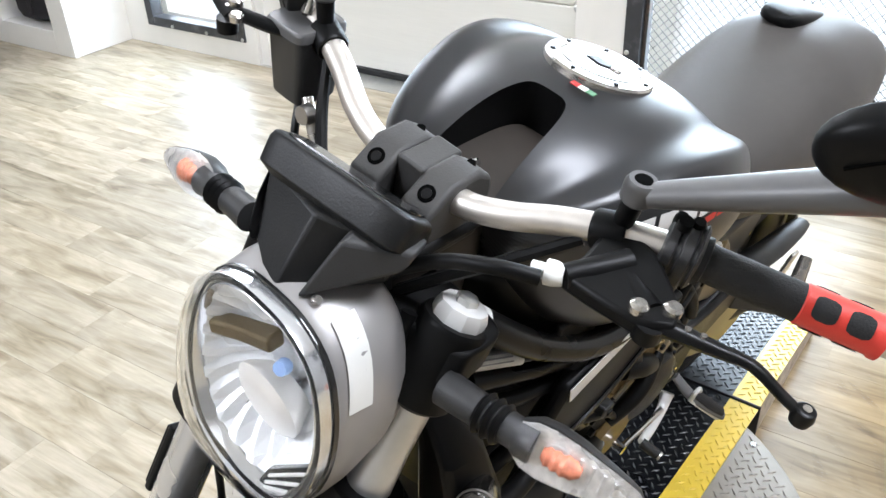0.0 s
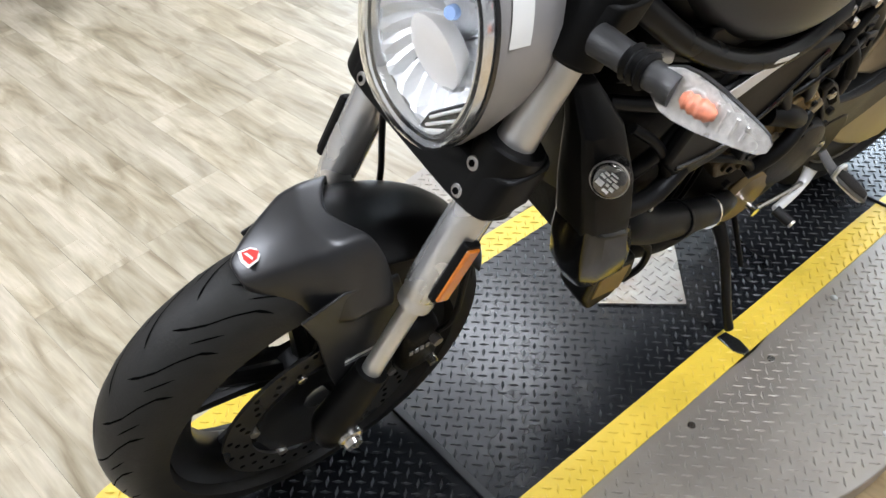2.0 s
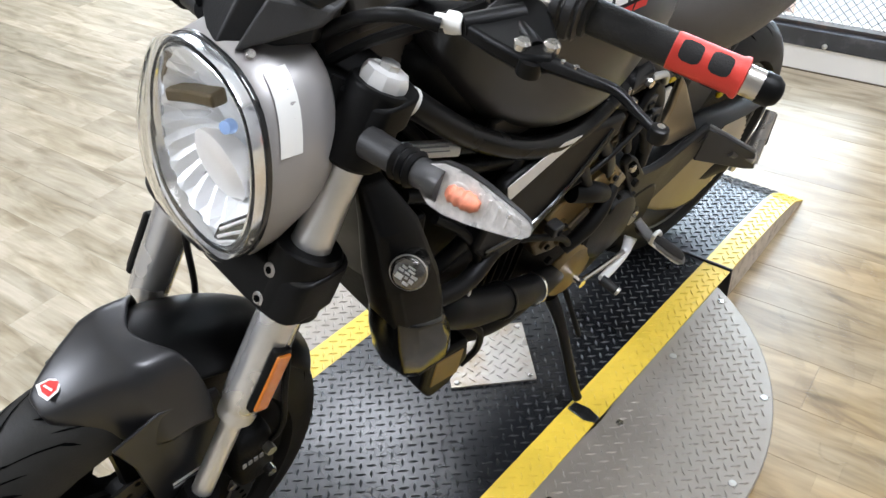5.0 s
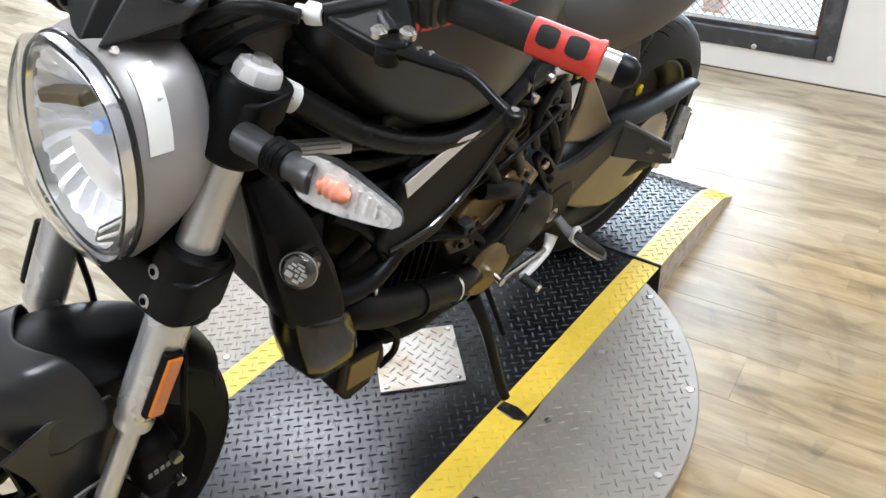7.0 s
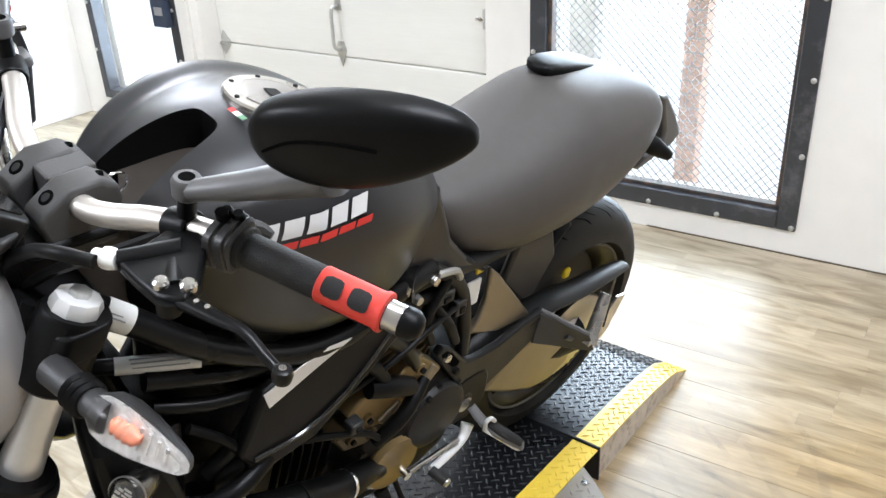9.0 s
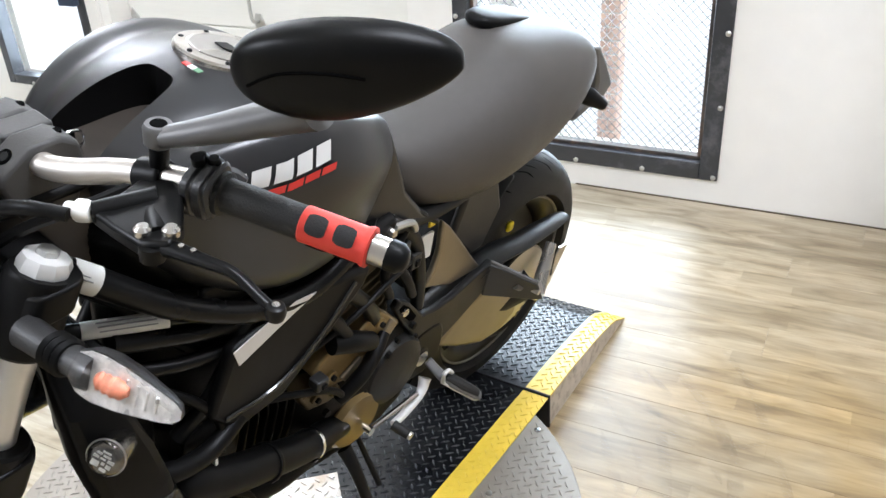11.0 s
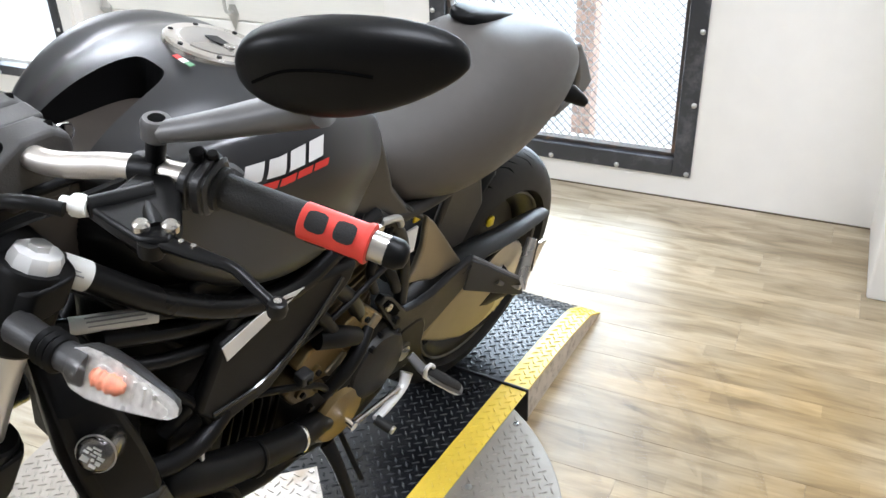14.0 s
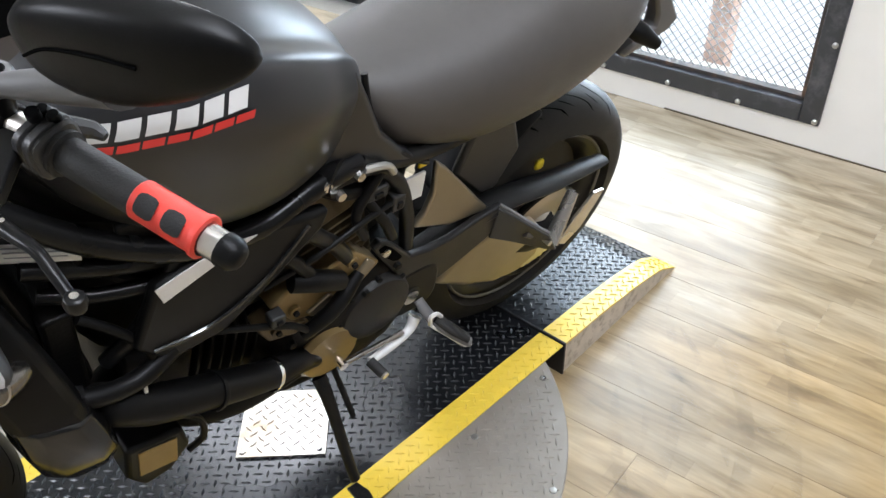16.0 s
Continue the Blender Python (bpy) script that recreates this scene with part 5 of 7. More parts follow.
    part("mirror_pivot", lathe_dir([(0, 0.010), (0.15, 0.0135), (0.8, 0.0140), (1, 0.0115)], mp0 - Vector((0, 0, 0.012)), mp0 + Vector((0, 0, 0.010)), n=20), MIRROR_GREY, mir)
    part("pivot_screw", lathe_dir([(0, 0.0080), (1, 0.0070)], mp0 + Vector((0, 0, 0.0095)), mp0 + Vector((0, 0, 0.0106)), n=14), GROOVE_SHADE, mir)
    a1, a2 = L(st(-0.395, 0.245, 1.135)), L(st(-0.417, 0.330, 1.186))
    part("mirror_arm", tube([mp0 + Vector((0, s * 0.008, 0)), a1, a2], [0.0115, 0.0160, 0.0220], n=14, flat=0.80), MIRROR_GREY, mir, "flat grey mirror arm")
    e0, e1 = L(st(-0.374, 0.280, 1.208)), L(st(-0.462, 0.424, 1.252))
    ex = (e1 - e0)
    eu = Vector((0.10, 0, 1))
    eu = (eu - ex.normalized() * eu.dot(ex.normalized())).normalized()
    en = ex.normalized().cross(eu) * s          # towards the front
    if en.x < 0:
        en = -en
    rings = []
    for t_, hu, hd, dp in ((0.0, 0.006, 0.006, 0.006), (0.04, 0.023, 0.019, 0.016), (0.15, 0.036, 0.033, 0.024), (0.35, 0.042, 0.043, 0.029), (0.55, 0.041, 0.040, 0.030), (0.75, 0.036, 0.030, 0.027), (0.92, 0.025, 0.016, 0.018), (0.98, 0.014, 0.008, 0.010), (1.0, 0.006, 0.004, 0.006)):
        cc = e0.lerp(e1, t_)
        rr = []
        for j in range(20):
            th = 2 * math.pi * j / 20
            c, si = math.cos(th), math.sin(th)
            c, si = math.copysign(abs(c) ** 0.62, c), math.copysign(abs(si) ** 0.62, si)
            rr.append(cc + eu * (si * 0.94 * (hu if si > 0 else hd)) + en * (c * (dp if c > 0 else 0.004)))
        rings.append(rr)
    part("mirror_shell", skin(rings), PLASTIC, mir, "matte black mirror shell", sub=1)
    part("mirror_crease", tube([e0.lerp(e1, 0.10) + en * 0.021 - eu * 0.002, e0.lerp(e1, 0.25) + en * 0.0262 + eu * 0.009, e0.lerp(e1, 0.45) + en * 0.0295 + eu * 0.010, e0.lerp(e1, 0.62) + en * 0.0290 + eu * 0.004], 0.0012, n=8), GROOVE_SHADE, mir)
    part("mirror_glass", skin([[e0.lerp(e1, 0.5 + 0.44 * x) + eu * (0.032 * y) - en * dd for x, y in superring(0, 0, 1, 1, 1, 2.4, 2.4, 24)] for dd in (0.0046, 0.0056)]), CHROME, mir, "mirror glass")

# brake fluid reservoir on the other side
rz = st(-0.364, -0.205, 1.030)
res = fp("brake_reservoir", skin([[rz + Vector((x * k, y * k, z_)) for x, y in superring(0, 0, 0.031, 0.027, 0.027, 6, 6, 20)] for z_, k in ((-0.046, 0.80), (-0.042, 0.86), (0.026, 1.0), (0.030, 1.0), (0.031, 0.9))]), PLASTIC_GREY, "dark grey brake fluid reservoir", bevel=0.002)
part("reservoir_lid", skin([[rz + Vector((x * k, y * k, z_)) for x, y in superring(0, 0, 0.033, 0.029, 0.029, 6, 6, 20)] for z_, k in ((0.0305, 1.0), (0.038, 1.0), (0.041, 0.93))]), MIRROR_GREY, res, "grey lid")
part("reservoir_strap", tube([rz + Vector((0, 0, 0.042)), rz + Vector((-0.02, -0.01, 0.06)), rz + Vector((-0.04, -0.01, 0.062))], 0.006), ALU, res)
part("reservoir_bracket", tube([rz + Vector((0.02, 0.03, -0.03)), rz + Vector((0.03, 0.055, -0.055)), rz + Vector((0.03, 0.07, -0.09))], [0.006, 0.0075, 0.006], n=10), ALU, res, "bright bracket")
part("bracket_bolt", lathe_dir([(0, 0.011), (1, 0.010)], rz + Vector((0.028, 0.045, -0.037)), rz + Vector((0.04, 0.045, -0.036)), n=12), STEEL, res)
fp("brake_hose", tube([rz + Vector((0.0, 0.0, -0.03)), rz + Vector((0.035, 0.03, -0.08)), rz + Vector((0.05, 0.07, -0.16)), leg(0.80, -0.03, 0.045), leg(0.72, -0.05, 0.04), leg(0.55, -0.07, -0.05), leg(0.42, -0.09, -0.10)], 0.0045, n=8), PLASTIC, "black brake hose")
fp("brake_hose", tube([leg(0.745, 0.02, 0.0), leg(0.70, 0.03, 0.0), leg(0.62, 0.09, -0.045), leg(0.55, 0.125, -0.05), leg(0.46, 0.12, -0.09), leg(0.40, 0.10, -0.11)], 0.0045, n=8), PLASTIC, "black brake hose")
fp("clutch_cable", tube([st(-0.290, 0.170, 1.050), st(-0.27, 0.14, 1.050), st(-0.262, 0.095, 1.025), st(-0.255, 0.05, 0.98), st(-0.28, 0.03, 0.92)], 0.0068, n=10), PLASTIC, "black sleeved clutch cable")
fp("wire_loom", tube([st(-0.36, 0.16, 1.045), st(-0.33, 0.13, 1.02), st(-0.29, 0.09, 0.99), st(-0.27, 0.05, 0.95)], 0.006, n=8), PLASTIC, "black wiring loom")
fp("wire_loom", tube([flip(st(-0.36, 0.16, 1.045)), flip(st(-0.33, 0.13, 1.01)), flip(st(-0.29, 0.08, 0.98)), flip(st(-0.27, 0.05, 0.95))], 0.006, n=8), PLASTIC, "black wiring loom")

# indicators
for s in (1, -1):
    L = lambda p_: p_ if s > 0 else flip(p_)
    i0, i1, i2 = L(st(-0.252, 0.136, 0.914)), L(st(-0.258, 0.206, 0.922)), L(st(-0.287, 0.318, 0.922))
    if s < 0:
        i1, i2 = i1 + Vector((0, 0, -0.018)), i2 + Vector((0.01, 0, -0.055))
    ind = fp("indicator", tube([i0, i0.lerp(i1, 0.5), i1.lerp(i2, 0.2)], [0.017, 0.0155, 0.014], n=16), PLASTIC_GREY, "front indicator with clear lens on a black stalk")
    for t_ in (0.55, 0.68, 0.81):
        part("boot_rib", lathe_dir([(0, 0.016), (0.5, 0.0195), (1, 0.016)], i0.lerp(i1, t_), i0.lerp(i1, t_ + 0.10), n=18), PLASTIC, ind)
    ax = i2 - i1
    dn = Vector((0.88, s * 0.2, 0.22))
    dn = (dn - ax.normalized() * dn.dot(ax.normalized())).normalized()
    up_ = ax.normalized().cross(dn)
    prof = ((0.0, 0.006), (0.05, 0.0155), (0.16, 0.0225), (0.30, 0.0242), (0.5, 0.0218), (0.7, 0.0172), (0.86, 0.0132), (0.95, 0.0100), (1.0, 0.0045))

    def half(depth, lo_, hi_, k):
        rr = []
        for t_, h_ in prof:
            cc = i1.lerp(i2, t_)
            rr.append([cc + up_ * (h_ * k * math.sin(th)) + dn * (depth * h_ / 0.0265 * math.cos(th) if lo_ else -depth * h_ / 0.0265 * math.cos(th)) for th in [-math.pi / 2 + math.pi * j / 10 for j in range(11)]] + [cc + up_ * (h_ * k * (1 - 2 * j / 4)) for j in range(1, 4)])
        return skin(rr)
    part("indicator_body", half(0.030, False, 0, 1.03), PLASTIC_GREY, ind, "dark grey shell", angle=60)
    part("indicator_bowl", half(0.002, True, 0, 0.93), INDICATOR_BOWL, ind)
    for t_, h_ in ((0.52, 0.013), (0.61, 0.012), (0.70, 0.010), (0.79, 0.008)):
        rc_ = i1.lerp(i2, t_) + dn * 0.0012
        part("reflector_facet", rod(rc_ - up_ * h_ * 0.8, rc_ + up_ * h_ * 0.8, 0.0017, n=8), INDICATOR_BOWL, ind)
    hc_ = i1.lerp(i2, 0.36) + dn * 0.0010
    part("bulb_socket", lathe_dir([(0, 0.0105), (0.5, 0.0120), (1, 0.0105)], hc_, hc_ + dn * 0.002, n=20), INDICATOR_BOWL, ind, "silver bulb socket")
    lo = part("indicator_lens", half(0.026, True, 0, 1.0), LENS_FROST, ind, "clear faceted lens", angle=60)
    lo.visible_shadow = False
    bc_ = i1.lerp(i2, 0.38) + dn * 0.003
    part("bulb", lathe_dir([(0, 0.004), (0.15, 0.0084), (0.25, 0.0070), (0.36, 0.0088), (0.47, 0.0074), (0.58, 0.0090), (0.70, 0.0076), (0.82, 0.0078), (1, 0.0034)], bc_ - ax.normalized() * 0.014, bc_ + ax.normalized() * 0.020, n=14), AMBER_BULB, ind, "amber bulb")


# tank
def loft(rows, e_top=2.6, e_bot=2.4, n=36, wide=0.5):
    """Rows of (x, half width, top, bottom): rounded sections along x; wide: how high the widest line runs."""
    rings = []
    for x, a_, t_, b_ in rows:
        mid = b_ + (t_ - b_) * wide
        rings.append([(x, y, z_) for y, z_ in superring(0, mid, a_, t_ - mid, mid - b_, e_top, e_bot, n)])
    return skin(rings)


def baked(ob, cutters):
    """Cuts solids out of an object for good; cut walls take the second material."""
    for c in cutters:
        md = ob.modifiers.new("cut", "BOOLEAN")
        md.operation, md.object, md.solver = "DIFFERENCE", c, "EXACT"
    dg = bpy.context.evaluated_depsgraph_get()
    me = bpy.data.meshes.new_from_object(ob.evaluated_get(dg))
    ob.modifiers.clear()
    old = ob.data
    ob.data = me
    bpy.data.meshes.remove(old)
    for c in cutters:
        d_ = c.data
        bpy.data.objects.remove(c)
        bpy.data.meshes.remove(d_)
    return ob


tank_rows = ((-0.378, 0.088, 0.992, 0.955), (-0.390, 0.104, 1.004, 0.920), (-0.420, 0.135, 1.026, 0.868), (-0.468, 0.161, 1.046, 0.820), (-0.535, 0.184, 1.058, 0.785),
             (-0.610, 0.194, 1.052, 0.772), (-0.690, 0.180, 1.022, 0.775), (-0.750, 0.149, 0.984, 0.785), (-0.797, 0.110, 0.942, 0.790), (-0.822, 0.085, 0.905, 0.80))
TANK_HALF = ((0.0, 0.0), (0.58, 0.0), (0.79, 0.09), (0.90, 0.34), (1.0, 0.62), (0.965, 0.78), (0.885, 0.905), (0.80, 0.935), (0.62, 0.928), (0.44, 0.965), (0.22, 0.994), (0.0, 1.0))


def tank_ring(x, a_, t_, b_):
    """A section of the tank: flat leaning flanks, a crest at the shoulder, a shallow hollow inside it."""
    ease = max(0.0, min(1.0, (-0.40 - x) / 0.10, (x + 0.86) / 0.10))
    half_ = [(y * a_, b_ + (t_ - b_) * (z_ - (0.0 if ease > 0.99 else (1 - ease) * 0.03 * (1 if 0.5 < y < 0.9 and z_ > 0.9 else 0)))) for y, z_ in TANK_HALF]
    line = spline([(0, y, z_) for y, z_ in half_], 3)
    return [(x, p_.y, p_.z) for p_ in line] + [(x, -p_.y, p_.z) for p_ in line[-2:0:-1]]


tank = bp("fuel_tank", skin([tank_ring(*r) for r in tank_rows]), GRAPHITE, "matte graphite fuel tank with sculpted shoulders", sub=2)
tank.data.materials.append(PLASTIC)
cut = []
ring = superring(0, 0, 0.130, 0.046, 0.046, 4.6, 4.6, 48)
co = part("cutter", skin([[(-0.378 + x, 0.002 + y * (1 - 0.24 * max(0, -x / 0.130)), z_) for x, y in ring] for z_ in (0.88, 1.20)]), PLASTIC, bike, smooth=False)
cut.append(co)
bpy.context.view_layer.update()
baked(tank, cut)
for p_ in tank.data.polygons:
    c_ = p_.center
    p_.use_smooth = True
    if abs(c_.y) < 0.050 and c_.x > -0.509 and c_.z < 1.06 and abs(p_.normal.z) < 0.5 and (Vector((-0.378, 0, 0)) - Vector((c_.x, c_.y, 0))).dot(Vector((p_.normal.x, p_.normal.y, 0))) > 0 and (c_.x - -0.378) ** 2 + (c_.y * 2.78) ** 2 < 0.025:
        p_.material_index = 1
tank.data.set_sharp_from_angle(angle=radians(45))
bp("intake_floor", skin([[(-0.378 + x * 0.985, 0.002 + y * 0.985 * (1 - 0.24 * max(0, -x / 0.130)), z_ - 0.16 * min(0, x)) for x, y in ring] for z_ in (0.87, 0.980)]), INTAKE_FLOOR, "bare inner cover below the key")
key = bp("ignition_lock", rod((-0.385, 0.012, 0.93), (-0.385, 0.012, 0.985), 0.017), STEEL, "ignition lock with key ring")
part("key", box(-0.392, -0.378, 0.010, 0.014, 0.985, 1.022), CHROME, key, "bright key", bevel=0.002)
part("key_ring", tube([(-0.385 + 0.016 * math.cos(t_), 0.012 + 0.004 * math.sin(t_), 1.008 + 0.016 * math.sin(t_)) for t_ in np.linspace(0, 6.2, 12)], 0.0015, n=6, steps=2), CHROME, key)
part("key_tag", box(-0.40, -0.37, 0.02, 0.023, 0.962, 0.985), AMBER_BULB, key, "small orange tag", bevel=0.002)
# filler cap
CT = Matrix.Translation((-0.600, -0.004, 1.0465)) @ Matrix.Rotation(radians(-12), 4, "Y")
fcap = bp("filler_cap", lathe([(-0.012, 0.062), (0.002, 0.062), (0.005, 0.060), (0.0055, 0.047), (0.003, 0.0455), (0.003, 0.001)], (0, 0, 0), "Z", n=64), ALU, "round aluminium filler cap with a bolt ring", m=CT, angle=30)
part("cap_disc", lathe([(0.003, 0.044), (0.0058, 0.0435), (0.0062, 0.042), (0.0062, 0.001)], (0, 0, 0), "Z", n=48), STEEL, fcap, "brushed centre disc", angle=30)
for i in range(7):
    th = 2 * math.pi * i / 7
    part("cap_bolt", lathe([(0.005, 0.0032), (0.0066, 0.0030), (0.0067, 0.001)], (0.054 * math.cos(th), 0.054 * math.sin(th), 0), "Z", n=10), PLASTIC, fcap)
part("key_flap", slab([(-0.010, -0.012), (0.006, -0.016), (0.010, 0.004), (0.004, 0.014), (-0.008, 0.012)], "Z", 0.0062, 0.0078), PLASTIC, fcap, "black keyhole flap", bevel=0.001)
part("cap_hinge", box(-0.004, 0.004, 0.014, 0.026, 0.006, 0.009), STEEL, fcap, bevel=0.001)


def flank(u, w, lift=0.0):
    """A place on the tank's left flank."""
    xs_ = [r[0] for r in tank_rows[::-1]]
    a_, t_, b_ = (float(np.interp(u, xs_, [r[k] for r in tank_rows[::-1]])) for k in (1, 2, 3))
    z_ = (w - b_) / (t_ - b_)
    return Vector((u, a_ * float(np.interp(z_, [q[1] for q in TANK_HALF[2:8]], [q[0] for q in TANK_HALF[2:8]])) + lift, w))


def decal(name, quads, material, label, lift=0.0018):
    bm_ = bmesh.new()
    for corners in quads:
        n_ = 4
        g = [[None] * (n_ + 1) for _ in range(n_ + 1)]
        (u0, w0), (u1, w1), (u2, w2), (u3, w3) = corners
        for i in range(n_ + 1):
            for j in range(n_ + 1):
                s, t_ = i / n_, j / n_
                u = (u0 * (1 - s) + u1 * s) * (1 - t_) + (u3 * (1 - s) + u2 * s) * t_
                w = (w0 * (1 - s) + w1 * s) * (1 - t_) + (w3 * (1 - s) + w2 * s) * t_
                g[i][j] = bm_.verts.new(flank(u, w, lift))
        for i in range(n_):
            for j in range(n_):
                bm_.faces.new((g[i][j], g[i + 1][j], g[i + 1][j + 1], g[i][j + 1]))
    return bp(name, bm_, material, label)


def word(u0, u1, w0, w1, h_, lean, n_, gap):
    """A row of plain blocks from one end to the other, standing for a word."""
    out = []
    for i in range(n_):
        a_, b_ = (i + gap / 2) / n_, (i + 1 - gap / 2) / n_
        ua, ub = u0 + (u1 - u0) * a_, u0 + (u1 - u0) * b_
        wa, wb = w0 + (w1 - w0) * a_, w0 + (w1 - w0) * b_
        out.append(((ua, wa), (ub, wb), (ub - lean, wb + h_), (ua - lean, wa + h_)))
    return out


for quad in word(-0.434, -0.594, 0.980, 0.997, 0.0205, 0.007, 6, 0.20):
    decal("tank_decal", [quad], DECAL_WHITE, "white block decal")
for quad in word(-0.438, -0.598, 0.967, 0.984, 0.0090, 0.003, 7, 0.12):
    decal("tank_decal", [quad], RED_DECAL, "red block decal")
for dy, mt in ((0.0, RED_DECAL), (0.010, WHITE_STICKER), (0.020, GREEN_DECAL)):
    bm = box(-0.515, -0.508, 0.010 + dy, 0.020 + dy, 0, 0.0008)
    bp("flag_decal", bm, mt, "small flag decal", m=Matrix.Translation((-0.018, 0, 1.0590)), smooth=False)
# lower rear cover between tank and seat
for s in (1, -1):
    bm = slab([(-0.665, 0.800), (-0.690, 0.90), (-0.745, 0.945), (-0.785, 0.93), (-0.808, 0.88), (-0.838, 0.81), (-0.888, 0.752), (-0.940, 0.716), (-0.900, 0.722), (-0.82, 0.750), (-0.72, 0.772)], "Y", s * 0.085, s * 0.117)
    bp("side_cover", bm, GRAPHITE, "matte graphite tank side cover", bevel=0.010, seg=4)

# seat and tail
seat_rows = ((-0.828, 0.060, 0.870, 0.800), (-0.845, 0.085, 0.870, 0.765), (-0.885, 0.106, 0.872, 0.722), (-0.95, 0.124, 0.882, 0.684), (-1.05, 0.139, 0.902, 0.665), (-1.125, 0.141, 0.924, 0.665), (-1.150, 0.140, 0.931, 0.664), (-1.172, 0.1380, 0.938, 0.664), (-1.205, 0.137, 0.941, 0.665),
             (-1.28, 0.131, 0.936, 0.682), (-1.355, 0.118, 0.922, 0.716), (-1.405, 0.102, 0.906, 0.752), (-1.430, 0.085, 0.889, 0.778), (-1.444, 0.056, 0.862, 0.798))
seat = bp("seat", loft(seat_rows, 2.6, 2.2, 36, 0.52), SEAT_VINYL, "smooth charcoal seat with a rounded tail hump", sub=2)
part("seat_piping", tube([(-0.828, 0.075, 0.885), (-0.832, 0.092, 0.83), (-0.858, 0.108, 0.775), (-0.90, 0.112, 0.735), (-0.945, 0.105, 0.700)], 0.005, n=8), PLASTIC, seat, "black seam edge")
bp("seat_pad", loft(((-1.16, 0.02, 0.950, 0.93), (-1.19, 0.04, 0.953, 0.92), (-1.30, 0.04, 0.934, 0.90), (-1.35, 0.02, 0.914, 0.89)), 3, 3, 20), PLASTIC, "black pad on the tail hump", sub=1, m=Matrix.Translation((0, -0.04, 0.005)))
bp("tail_light", skin([[(-1.55 - 0.025 * k, y, z_ + 0.775) for y, z_ in superring(0, 0, 0.055 - 0.01 * k, 0.022, 0.022, 3, 3, 20)] for k in (-1, 0, 1)]), GLOSS_BLACK, "smoked tail light", bevel=0.002, m=Matrix.Translation((0.085, 0, 0.03)))
tb = bp("plate_bracket", tube([(-1.42, 0.02, 0.71), (-1.52, 0.02, 0.69), (-1.565, 0.02, 0.70)], [0.03, 0.025, 0.018], n=10, flat=0.5), PLASTIC, "black tail bracket", m=Matrix.Translation((0.08, 0, 0.033)))
bm = slab([(-0.03, 0.80), (0.032, 0.80), (0.036, 0.73), (0.02, 0.68), (-0.02, 0.68), (-0.035, 0.73)], "X", -1.572, -1.564)
part("bracket_plate", bm, PLASTIC, tb, "black plate holder", bevel=0.003)
TAILM = Matrix.Translation((-0.08, 0, -0.033))
part("bracket_wing", slab([(-1.494, 0.838), (-1.520, 0.834), (-1.575, 0.782), (-1.630, 0.720), (-1.606, 0.696), (-1.490, 0.668), (-1.470, 0.682), (-1.556, 0.720), (-1.552, 0.744)], "Y", 0.014, 0.048), MIRROR_GREY, tb, "grey angular fin", bevel=0.007, seg=2, m=Matrix.Translation((-0.076, 0, -0.026)))
part("fin_brace", slab([(-1.43, 0.735), (-1.54, 0.745), (-1.565, 0.712), (-1.50, 0.680), (-1.44, 0.690)], "Y", -0.02, 0.012), PLASTIC, tb, "black brace", bevel=0.004, m=TAILM)
part("rear_indicator", tube([(-1.512, 0.036, 0.740), (-1.524, 0.055, 0.734), (-1.540, 0.076, 0.725), (-1.568, 0.102, 0.707)], [0.010, 0.018, 0.0195, 0.010], n=14), PLASTIC, tb, "black rear indicator")
part("rear_indicator", tube([(-1.55, -0.06, 0.71), (-1.57, -0.10, 0.705), (-1.575, -0.155, 0.695)], [0.012, 0.02, 0.008], n=14), PLASTIC, tb, "black rear indicator")
part("red_marker", lathe_dir([(0, 0.008), (1, 0.008)], (-1.570, 0.040, 0.70), (-1.564, 0.055, 0.70), n=10), RED_DECAL, tb, "small red marker")

# trellis frame
F = lambda pts, r=0.0145, **k: bp("frame_tube", tube(pts, r, n=14, **k), FRAME_BLACK)
for s in (1, -1):
    L = lambda *pts: [(u, s * v, w) for u, v, w in pts]
    F(L((-0.300, 0.055, 0.925), (-0.345, 0.088, 0.895), (-0.43, 0.118, 0.825), (-0.53, 0.135, 0.772), (-0.63, 0.135, 0.752), (-0.72, 0.125, 0.770), (-0.80, 0.115, 0.775)), 0.0165)
    F(L((-0.300, 0.048, 0.812), (-0.36, 0.076, 0.806), (-0.47, 0.122, 0.796)), 0.0095, steps=3)
    F(L((-0.36, 0.09, 0.79), (-0.50, 0.120, 0.755), (-0.64, 0.128, 0.752)), 0.0125, steps=3)
    F(L((-0.37, 0.085, 0.735), (-0.43, 0.108, 0.722), (-0.50, 0.122, 0.715)), 0.010, steps=3)
    F(L((-0.53, 0.130, 0.770), (-0.47, 0.128, 0.66), (-0.42, 0.115, 0.60)), 0.012, steps=3)
    F(L((-0.66, 0.132, 0.750), (-0.76, 0.125, 0.640), (-0.80, 0.115, 0.57)), 0.013, steps=3)
    F(L((-0.80, 0.115, 0.775), (-0.88, 0.110, 0.70), (-0.92, 0.105, 0.60), (-0.93, 0.105, 0.52)), 0.0125)
    F(L((-0.78, 0.115, 0.765), (-0.95, 0.100, 0.72), (-1.15, 0.09, 0.72)), 0.014)
main_line = spline([(-0.300, 0.055, 0.925), (-0.345, 0.088, 0.895), (-0.43, 0.118, 0.825)], 12)
lab1 = bp("tube_label", tube(main_line[9:14], 0.0169, n=20, steps=1), WHITE_STICKER, "white paper label wrapped on the tube")
